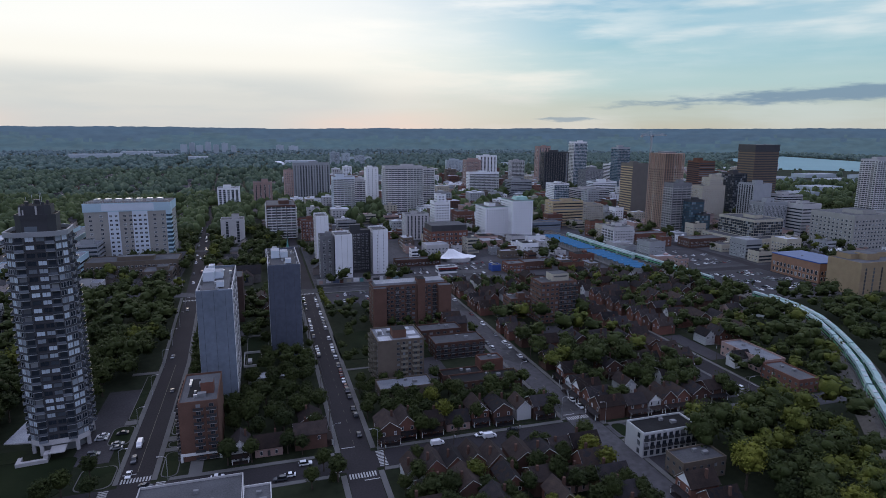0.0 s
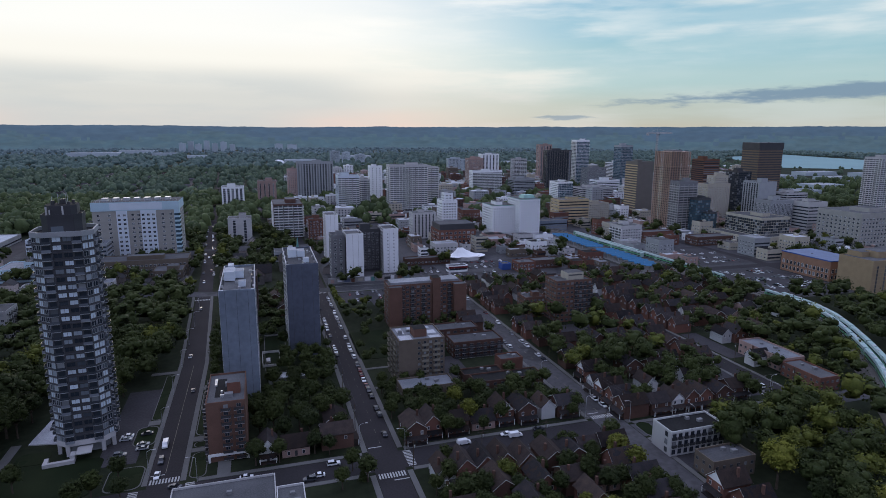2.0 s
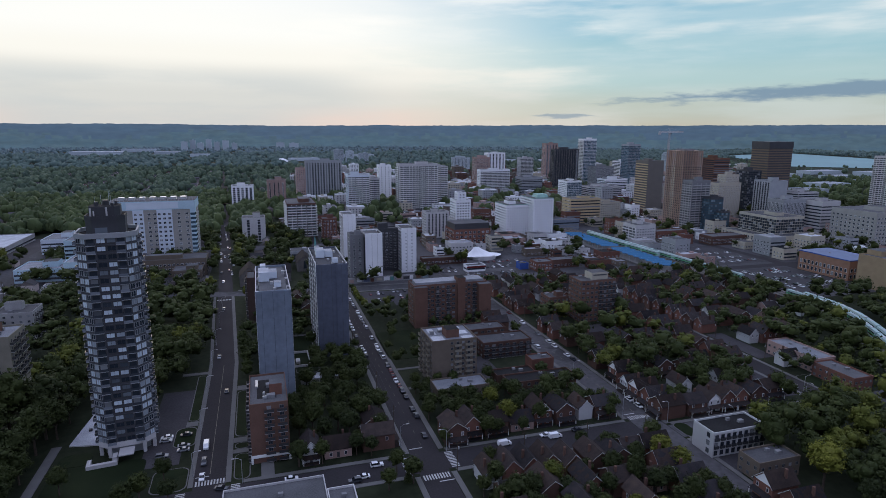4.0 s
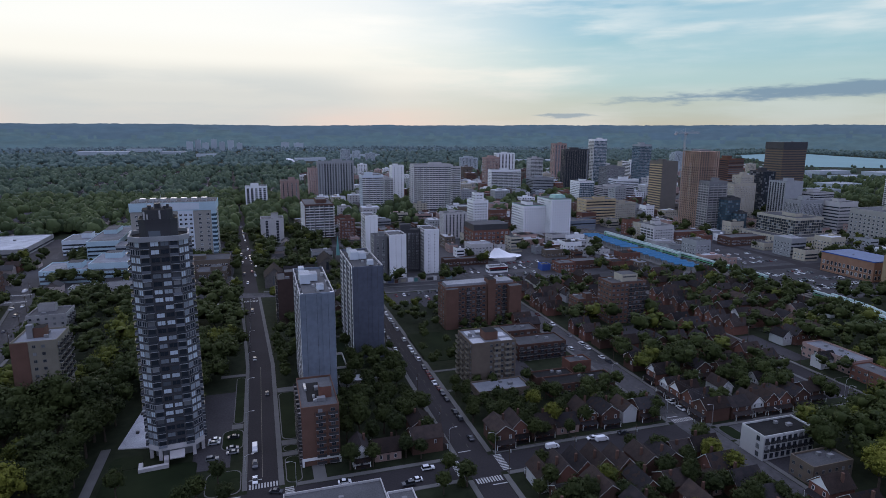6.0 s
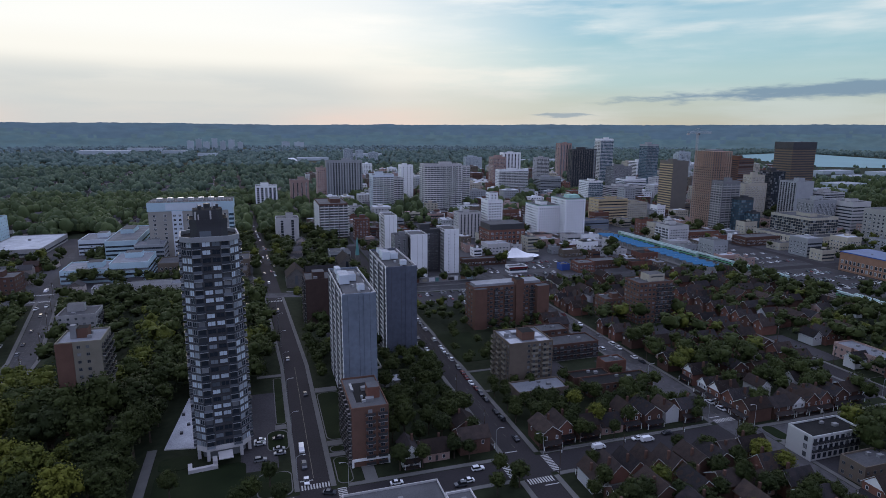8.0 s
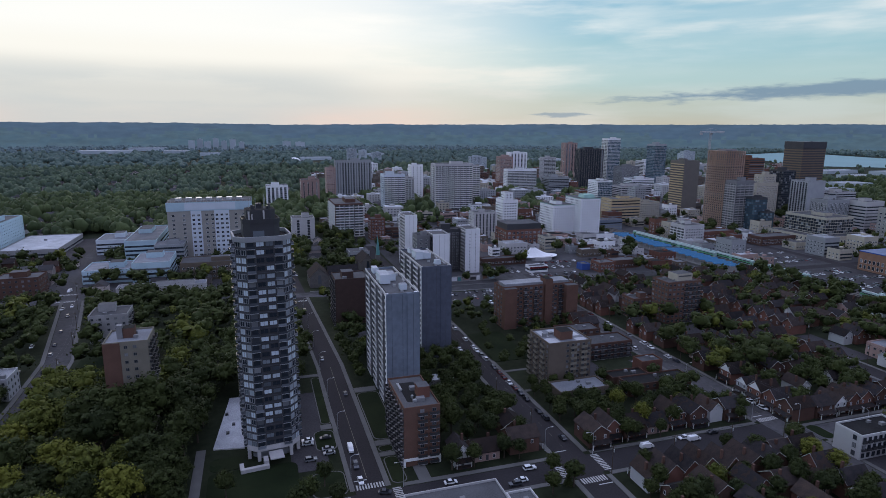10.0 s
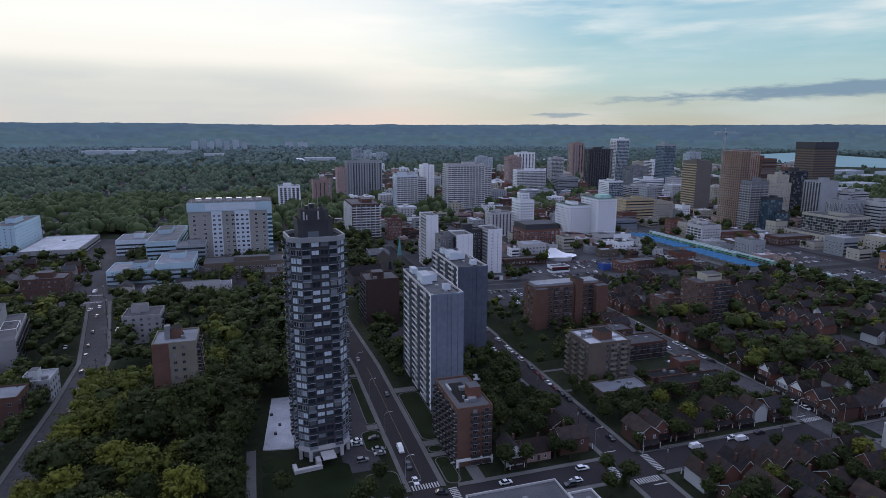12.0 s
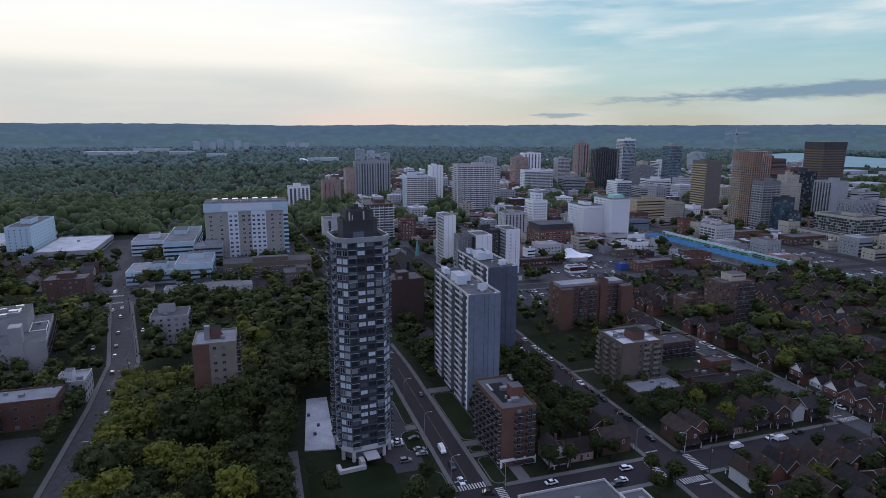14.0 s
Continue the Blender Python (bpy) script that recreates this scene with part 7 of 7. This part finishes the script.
# ---------------------------------------------------------------- street lamps and poles


def street_lamp():
    ob = thing("street_lamp", "grey steel street lamp with a curved arm", "street lamp", group="street lamps")
    part("pole", Shape().cyl(0, 0, 0.12, 0, 9, 6, 0, 0.6), M_METAL, ob)
    part("arm", Shape().rod((0, 0, 8.9), (1.2, 0, 9.6), 0.06).rod((1.2, 0, 9.6), (2.4, 0, 9.6), 0.06), M_METAL, ob)
    part("lamp_head", Shape().box(2.2, 3.1, -0.16, 0.16, 9.5, 9.68, bottom=True), M_CONC, ob)
    return ob


def wood_pole():
    ob = thing("utility_pole", "weathered wooden utility pole with a crossarm", "utility pole", group="utility poles")
    part("pole", Shape().cyl(0, 0, 0.17, 0, 11.5, 7, 0, 0.7), M_BARK, ob)
    part("crossarm", Shape().box(-1.2, 1.2, -0.06, 0.06, 10.4, 10.55, bottom=True), M_BARK, ob)
    part("transformer", Shape().cyl(0.4, 0, 0.26, 8.4, 9.4, 8), M_METAL, ob)
    return ob


lamp, upole = street_lamp(), wood_pole()
for i, (x, y, rz) in enumerate([(-46.8, 214 + 34 * k, 0) for k in range(7)] + [(27.2, 212, 0), (43, 204, 180), (123, 209, 0), (138.6, 200, 180), (122.4, 250, 0), (-30.2, 205, 180), (211, 198.5, -90), (216, 204, 0), (-168, 262, 180), (-169, 330, 180), (160, 187, 90), (196, 187, 90)]):
    put(lamp, x, y, rz)
POLES = [[(138.9, 206 + 34 * k) for k in range(7)], [(43 + 26 * k, 191) for k in range(4)], [(-168, 300), (-169.5, 340), (-173, 380), (-181, 420), (-190, 460), (-200, 500)], [(230.5, 205 + 36 * k) for k in range(6)], [(27.4, 225 + 36 * k) for k in range(6)]]
for line in POLES:
    for x, y in line:
        put(upole, x, y, 90 if line[0][0] == line[-1][0] else 0)
    wire = Shape()
    for (ax, ay), (bx, by) in zip(line, line[1:]):
        for o in (-0.9, 0.9):
            prev = None
            for k in range(7):
                f = k / 6
                p = (ax + (bx - ax) * f + o, ay + (by - ay) * f, 10.6 - 3.2 * f * (1 - f))
                if prev:
                    wire.rod(prev, p, 0.03, 3)
                prev = p
    tagged(new("overhead_wire", wire.mesh("overhead_wire", M_DARKMETAL)), "thin sagging overhead wires between poles", "wire")

# ---------------------------------------------------------------- trees


def lump(s, c, rad, r, k=7, rows=4, squash=0.85):
    """An uneven rounded clump of leaves."""
    i, (cx, cy, cz) = len(s.v), c
    s.v.append((cx, cy, cz - rad * squash))
    for j in range(1, rows):
        e = -math.pi / 2 + math.pi * j / rows
        off = r.uniform(0, 6.283)
        for q in range(k):
            a, g = off + 6.283 * q / k, rad * r.uniform(0.82, 1.16)
            s.v.append((cx + g * math.cos(e) * math.cos(a), cy + g * math.cos(e) * math.sin(a), cz + g * squash * math.sin(e)))
    s.v.append((cx, cy, cz + rad * squash))
    for q in range(k):
        t = (q + 1) % k
        s.f.append((i, i + 1 + t, i + 1 + q))
        for j in range(rows - 2):
            b0, b1 = i + 1 + j * k, i + 1 + (j + 1) * k
            s.f.append((b0 + q, b0 + t, b1 + t, b1 + q))
        b0 = i + 1 + (rows - 2) * k
        s.f.append((b0 + q, b0 + t, i + 1 + (rows - 1) * k))
    s.m += [0] * (k * rows)


def crown_shape(seed, clumps=40, per=34, leaf=1.0, k=6, rows=4):
    """A crown about 10 m across: uneven clumps of leaf sprays over a rounded mass of inner foliage, with gaps at the rim."""
    r = random.Random(seed)
    s = Shape()
    lump(s, (0, 0, 0.1), 3.0, r, k + 2, rows + 1, 0.9)
    turn = r.uniform(0, 6.283)
    for i in range(clumps):
        f = (i + 0.5) / clumps
        zz = 1.0 - 1.5 * f
        a = turn + 2.39996 * i + r.uniform(-0.3, 0.3)
        ring = math.sqrt(max(0.0, 1 - zz * zz))
        out = r.uniform(0.72, 1.12)
        c = Vector((3.2 * ring * out * math.cos(a), 3.2 * ring * out * math.sin(a), 0.1 + 2.9 * zz * out))
        rad = r.uniform(0.75, 1.5) * (40 / clumps) ** 0.4
        if i % 2 == 0:
            lump(s, c, rad * 0.72, r, max(5, k - 1), 3)
        for _ in range(per):
            v = Vector((r.gauss(0, 1), r.gauss(0, 1), r.gauss(0.35, 1))).normalized()
            o = c + v * rad * r.uniform(0.62, 1.16)
            n_ = (v + Vector((r.gauss(0, 0.55), r.gauss(0, 0.55), r.gauss(0.3, 0.5)))).normalized()
            t = Matrix.Rotation(r.uniform(0, 6.28), 3, n_) @ n_.orthogonal().normalized()
            b = n_.cross(t)
            h = r.uniform(0.13, 0.32) * leaf
            s.poly([o - t * h, o - b * h * 0.75, o + t * h, o + b * h * 0.75])
    return s


def trunk_mesh(seed):
    r = random.Random(seed)
    s = Shape().cyl(0, 0, 0.32, 0, 4.2, 7, 0, 0.7)
    for k in range(5):
        a = 6.283 * k / 5 + r.uniform(-0.3, 0.3)
        s.rod((0, 0, 3.2 + 0.25 * k), (2.2 * math.cos(a), 2.2 * math.sin(a), 6 + r.uniform(-0.6, 1.2)), 0.13)
    s.rod((0, 0, 4), (0.3, 0.2, 8), 0.17)
    return s.mesh("trunk", M_BARK)


CROWNS = [crown_shape(k).mesh("crown", M_LEAF, True) for k in range(6)]
CROWNS_Y = [crown_shape(20 + k).mesh("crown", M_LEAF_Y, True) for k in range(2)]
TRUNKS = [trunk_mesh(k) for k in range(3)]


def conifer_mesh(seed):
    r = random.Random(seed)
    s = Shape()
    for k in range(230):
        f = r.random() ** 0.7
        z, rad = 1.0 + 9.5 * (1 - f), 2.4 * f
        a = r.uniform(0, 6.283)
        o = Vector((rad * math.cos(a), rad * math.sin(a), z - 0.4 * f))
        d = Vector((math.cos(a), math.sin(a), -0.35)).normalized()
        side = Vector((-math.sin(a), math.cos(a), 0))
        s.poly([o - d * 0.9, o + side * 0.4, o + d * 0.4, o - side * 0.4])
    s.cyl(0, 0, 1.7, 1.2, 10.4, 8, 0, 0.03)
    return s.mesh("crown", M_LEAF)


CONIFER = conifer_mesh(3)
rnd = random.Random(5)
TREES = []


def tree(x, y, size, yellow=False, conifer=False):
    """Notes a tree; size is the crown's width in metres."""
    TREES.append((x, y, size * 0.5, yellow, conifer))


def grove(x0, x1, y0, y1, spacing, lo, hi, yellow=0.06, clear=1.0, limit=400):
    """Trees at random in a rectangle, kept off roofs and roads."""
    n = int((x1 - x0) * (y1 - y0) / spacing ** 2)
    made = 0
    for _ in range(n * 6):
        if made >= min(n, limit):
            break
        x, y = rnd.uniform(x0, x1), rnd.uniform(y0, y1)
        size = rnd.uniform(lo, hi)
        if not is_free(x, y, clear) or near_road(x, y, 1.5 + size * 0.18):
            continue
        if any((x - a) ** 2 + (y - b) ** 2 < (0.54 * (size * 0.5 + r)) ** 2 for a, b, r, _, _ in TREES):
            continue
        tree(x, y, size, rnd.random() < yellow)
        made += 1


for x, y, sz, yel in ((-136, 263, 24, 0), (-127, 260, 25, 0), (-117, 262, 25, 0), (-108, 268, 22, 0), (-109, 281, 18, 0), (-140, 275, 18, 1), (-131, 251, 18, 0), (-119, 250, 18, 0), (-104, 258, 17, 0), (-102.5, 207, 10, 0), (-104, 216, 12, 0), (-103, 226, 11, 0), (-104, 246, 16, 0), (-100, 257, 13, 0), (-107, 236, 16, 0), (-108, 224, 15, 0), (-99, 270, 12, 0), (-106, 212, 13, 0), (-114, 232, 17, 0), (-98, 284, 12, 0), (-62, 203, 9, 0), (-29.5, 296, 7, 0), (-29.8, 304, 7, 0), (-30, 313, 8, 0), (-31, 323, 8, 0), (-31.5, 334, 8, 0), (-26, 330, 8, 0), (-32.5, 346, 8, 0), (-53, 200, 8, 0), (-56, 213, 8, 0), (-66, 198, 9, 0), (-88, 215, 9, 0), (22, 196, 8, 0), (26, 188, 9, 0), (17, 186, 8, 0), (-4, 232, 12, 0), (6, 232, 11, 0), (-2, 244, 12, 0), (8, 246, 10, 0), (15, 242, 9, 0), (3, 256, 11, 0), (14, 258, 9, 0),
                     (72, 232, 9, 1), (62, 226, 8, 0), (46, 236, 9, 0), (47, 250, 8, 0), (46, 262, 7, 0), (100, 234, 8, 0), (112, 232, 7, 0), (38 + 6, 432, 6, 1), (43.5, 424, 6, 1), (43.8, 415, 6, 1), (44, 405, 7, 1), (44.5, 395, 7, 1), (45, 384, 8, 0), (46, 372, 8, 0), (52, 388, 9, 0), (60, 392, 8, 1), (56, 374, 9, 0), (68, 382, 8, 0), (80, 388, 7, 1), (92, 390, 7, 0), (104, 388, 7, 1),
                     (-64, 345, 13, 1), (-58, 352, 12, 1), (-70, 354, 11, 0), (190, 225, 13, 0), (183, 232, 12, 0), (176, 225, 11, 0), (200, 222, 9, 0), (196, 236, 10, 0), (150, 216, 7, 0)):
    tree(x, y, sz, bool(yel))
tree(24.5, 189, 7, conifer=True)
tree(78, 240, 5, conifer=True)
grove(-168, -112, 195, 332, 9.2, 13, 20, 0.72, limit=110)
grove(-112, -86, 195, 332, 9.2, 12, 18, 0.12, limit=60)          # the ravine wood
grove(-118, -49, 262, 470, 10.0, 10, 17, 0.06, limit=150)
grove(-168, -120, 352, 480, 9.5, 8, 13, 0.06, limit=60)
grove(-240, -184, 225, 362, 9, 7, 12, 0.06, limit=70)
grove(-330, -188, 230, 480, 11, 8, 13, 0.08, limit=140)
grove(158, 262, 100, 189, 8.2, 11, 18, 0.3, limit=130)          # the wood by the railway
grove(304, 345, 200, 420, 10, 9, 15, 0.16, limit=60)
grove(256, 304, 150, 262, 10, 9, 16, 0.14, limit=40)
grove(256, 304, 262, 430, 14, 7, 11, 0.14, limit=30)
grove(352, 415, 230, 336, 11, 9, 14, 0.1, limit=60)
grove(139, 216, 236, 330, 11, 10, 17, 0.08, 0.3, limit=28)
grove(139, 216, 200, 440, 11, 6, 12, 0.06, 0.3, limit=60)
grove(229, 300, 200, 440, 10.5, 6, 12, 0.1, 0.3, limit=75)
grove(40, 122, 130, 192, 9.0, 7, 11, 0.05, -0.6, limit=48)
grove(43, 122, 206, 262, 8.5, 6, 10, 0.06, -0.4, limit=50)
grove(-30, 28, 206, 440, 8.5, 6, 11, 0.04, 0.4, limit=130)
grove(43, 122, 290, 440, 12, 5, 9, 0.08, limit=50)


g_mid = random.Random(31)
tries = made = 0
while made < 1500 and tries < 20000:
    tries += 1
    y = math.sqrt(g_mid.uniform(400 ** 2, 740 ** 2))
    x = g_mid.uniform(-0.62 * y - 150, 1.3 * y)
    if not is_free(x, y, 1.5) or near_road(x, y, 2.5) or (-168 < x < 340 and y < 440):
        continue
    if x > 20 and g_mid.random() < 0.45:
        continue
    TREES.append((x, y, g_mid.uniform(4, 7), g_mid.random() < 0.1, False))
    made += 1
TREES.sort(key=lambda t: (t[0] + 50) ** 2 + (t[1] - 60) ** 2)
LABELS = {(False, False): "dark green broadleaf tree in full leaf", (True, False): "yellow-green leafy tree turning for autumn", (False, True): "dark slim conifer beside the street"}
for x, y, r, yellow, conifer in TREES[:190]:
    f = r / 5
    ob = thing("tree", LABELS[(yellow, conifer)], "tree", pose(x, y, 0, 0, 0, rnd.uniform(0, 360)), "trees of the town")
    ob.scale = (f, f, f * rnd.uniform(0.9, 1.15))
    part("trunk", TRUNKS[rnd.randrange(3)], None, ob)
    if conifer:
        part("crown", CONIFER, None, ob)
    else:
        part("crown", (CROWNS_Y[rnd.randrange(2)] if yellow else CROWNS[rnd.randrange(6)]), None, ob, m=pose(0, 0, 7.2))
# the trees farther off, joined
light = [(np.array(c.v), c.f) for c in [crown_shape(40 + k, 18, 22, 1.45, 5, 3) for k in range(5)]]
lighter = [(np.array(c.v), c.f) for c in [crown_shape(60 + k, 8, 9, 2.2, 5, 3) for k in range(5)]]
for want, mat, lab in ((False, M_LEAF_MID, "dark green broadleaf trees between the houses"), (True, M_LEAF_Y, "yellow-green trees between the houses")):
    V, F, base = [], [], 0
    for x, y, r, yellow, _ in TREES[190:]:
        if yellow != want:
            continue
        v, fs = (light if (x + 50) ** 2 + (y - 60) ** 2 < 300 ** 2 else lighter)[rnd.randrange(5)]
        a, f = rnd.uniform(0, 6.283), r / 5
        turn = np.array([[math.cos(a), -math.sin(a), 0], [math.sin(a), math.cos(a), 0], [0, 0, rnd.uniform(0.9, 1.15)]])
        V.append((v @ turn.T + np.array((0, 0, 7.0))) * f + np.array((x, y, 0)))
        F += [tuple(base + k for k in q) for q in fs]
        base += len(v)
    me = bpy.data.meshes.new("trees")
    me.from_pydata(np.concatenate(V).tolist(), [], F)
    me.polygons.foreach_set("use_smooth", [True] * len(F))
    me.materials.append(mat)
    tagged(new("trees", me), lab, "trees", kind="stuff")


BAY = [tuple(v[:2]) for v in bay.v]


def in_bay(x, y):
    inside = False
    for (ax, ay), (bx, by) in zip(BAY, BAY[1:] + BAY[:1]):
        if (ay > y) != (by > y) and x < ax + (y - ay) * (bx - ax) / (by - ay):
            inside = not inside
    return inside


def woods(count, y_lo, y_hi, seed, lo, hi, domes, k, mat, label, sprays=0):
    """Far trees, too many to count, as one mesh of clustered uneven domes."""
    g = np.random.default_rng(seed)
    spots = []
    for _ in range(count * 6):
        if len(spots) >= count:
            break
        y = math.sqrt(g.uniform(y_lo ** 2, y_hi ** 2))
        x = g.uniform(-0.62 * y - 150, 1.35 * y)
        if x > 0 and y < 1900 and g.random() < ((0.82 if x > 180 else 0.45) if y < 1500 else 0.35):
            continue
        if not is_free(x, y, 2.0) or (y < 2100 and near_road(x, y, 2.5)):
            continue
        if in_bay(x, y) or (x > 700 and y < 2400 and any(in_bay(x * q, y * q) for q in (1.05, 1.12, 1.2, 1.28)) and g.random() < 0.93):
            continue        # open shore
        if y < 2300 and (abs((x + 0.045 * y + 20) % 105 - 52) < 7.5 or abs(y % 170 - 85) < 8) and g.random() < 0.85:
            continue        # the streets of the suburb
        spots.append((x, y))
    base = np.repeat(np.array(spots), domes, axis=0)
    n = len(base)
    size = np.repeat(g.uniform(lo, hi, len(spots)), domes)
    if domes > 1:
        base = base + g.normal(0, 0.24, (n, 2)) * size[:, None]
        size = size * g.uniform(0.5, 0.78, n)
    h = size * g.uniform(0.75, 1.15, n) * (1.35 if domes > 1 else 1.0)
    V = np.zeros((n, 3 * k + 1, 3))
    turn = g.uniform(0, 6.283, n)
    for j, (e, rr) in enumerate(((0.25, 0.42), (0.58, 0.5), (0.86, 0.32))):
        for i in range(k):
            a, q = turn + 6.283 * i / k, size * rr * g.uniform(0.75, 1.22, n)
            V[:, j * k + i] = np.stack((base[:, 0] + q * np.cos(a), base[:, 1] + q * np.sin(a), h * e * g.uniform(0.9, 1.1, n)), 1)
    V[:, 3 * k] = np.stack((base[:, 0], base[:, 1], h), 1)
    one = []
    for j in (0, 1):
        one += [(j * k + i, j * k + (i + 1) % k, (j + 1) * k + (i + 1) % k, (j + 1) * k + i) for i in range(k)]
    one += [(2 * k + i, 2 * k + (i + 1) % k, 3 * k) for i in range(k)]
    F = [tuple(t * (3 * k + 1) + i for i in f) for t in range(n) for f in one]
    V = V.reshape(-1, 3)
    if sprays:
        pick = np.repeat(np.arange(n), sprays)
        m = len(pick)
        a, e = g.uniform(0, 6.283, m), g.uniform(0.35, 1.05, m)
        q = size[pick] * 0.5 * np.sqrt(np.clip(1 - (e - 0.5) ** 2 * 2.6, 0.05, 1)) * g.uniform(0.9, 1.15, m)
        o = np.stack((base[pick, 0] + q * np.cos(a), base[pick, 1] + q * np.sin(a), h[pick] * e), 1)
        t1, t2 = g.normal(size=(m, 3)), g.normal(size=(m, 3))
        sc = (size[pick] * g.uniform(0.05, 0.11, m))[:, None]
        t1, t2 = t1 / np.linalg.norm(t1, axis=1)[:, None] * sc, t2 / np.linalg.norm(t2, axis=1)[:, None] * sc
        start = len(V)
        V = np.concatenate((V, np.stack((o - t1, o - t2, o + t1, o + t2), 1).reshape(-1, 3)))
        F += [(start + 4 * i, start + 4 * i + 1, start + 4 * i + 2, start + 4 * i + 3) for i in range(m)]
    me = bpy.data.meshes.new("tree_canopy")
    me.from_pydata(V.tolist(), [], F)
    me.polygons.foreach_set("use_smooth", [True] * len(F))
    me.materials.append(mat)
    tagged(new("tree_canopy", me), label, "trees", kind="stuff")


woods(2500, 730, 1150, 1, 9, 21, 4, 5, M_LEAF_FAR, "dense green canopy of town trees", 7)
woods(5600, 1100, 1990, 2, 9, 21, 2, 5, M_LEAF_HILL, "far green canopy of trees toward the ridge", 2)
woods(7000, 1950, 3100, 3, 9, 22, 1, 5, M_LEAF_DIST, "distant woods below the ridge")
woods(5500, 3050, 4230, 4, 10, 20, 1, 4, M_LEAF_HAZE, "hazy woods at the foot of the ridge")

for proto in H_A + H_M + H_F + CARS + CARS_F:      # prototypes that found no place
    if proto.name not in USED:
        for o in (*proto.children_recursive, proto):
            bpy.data.objects.remove(o)
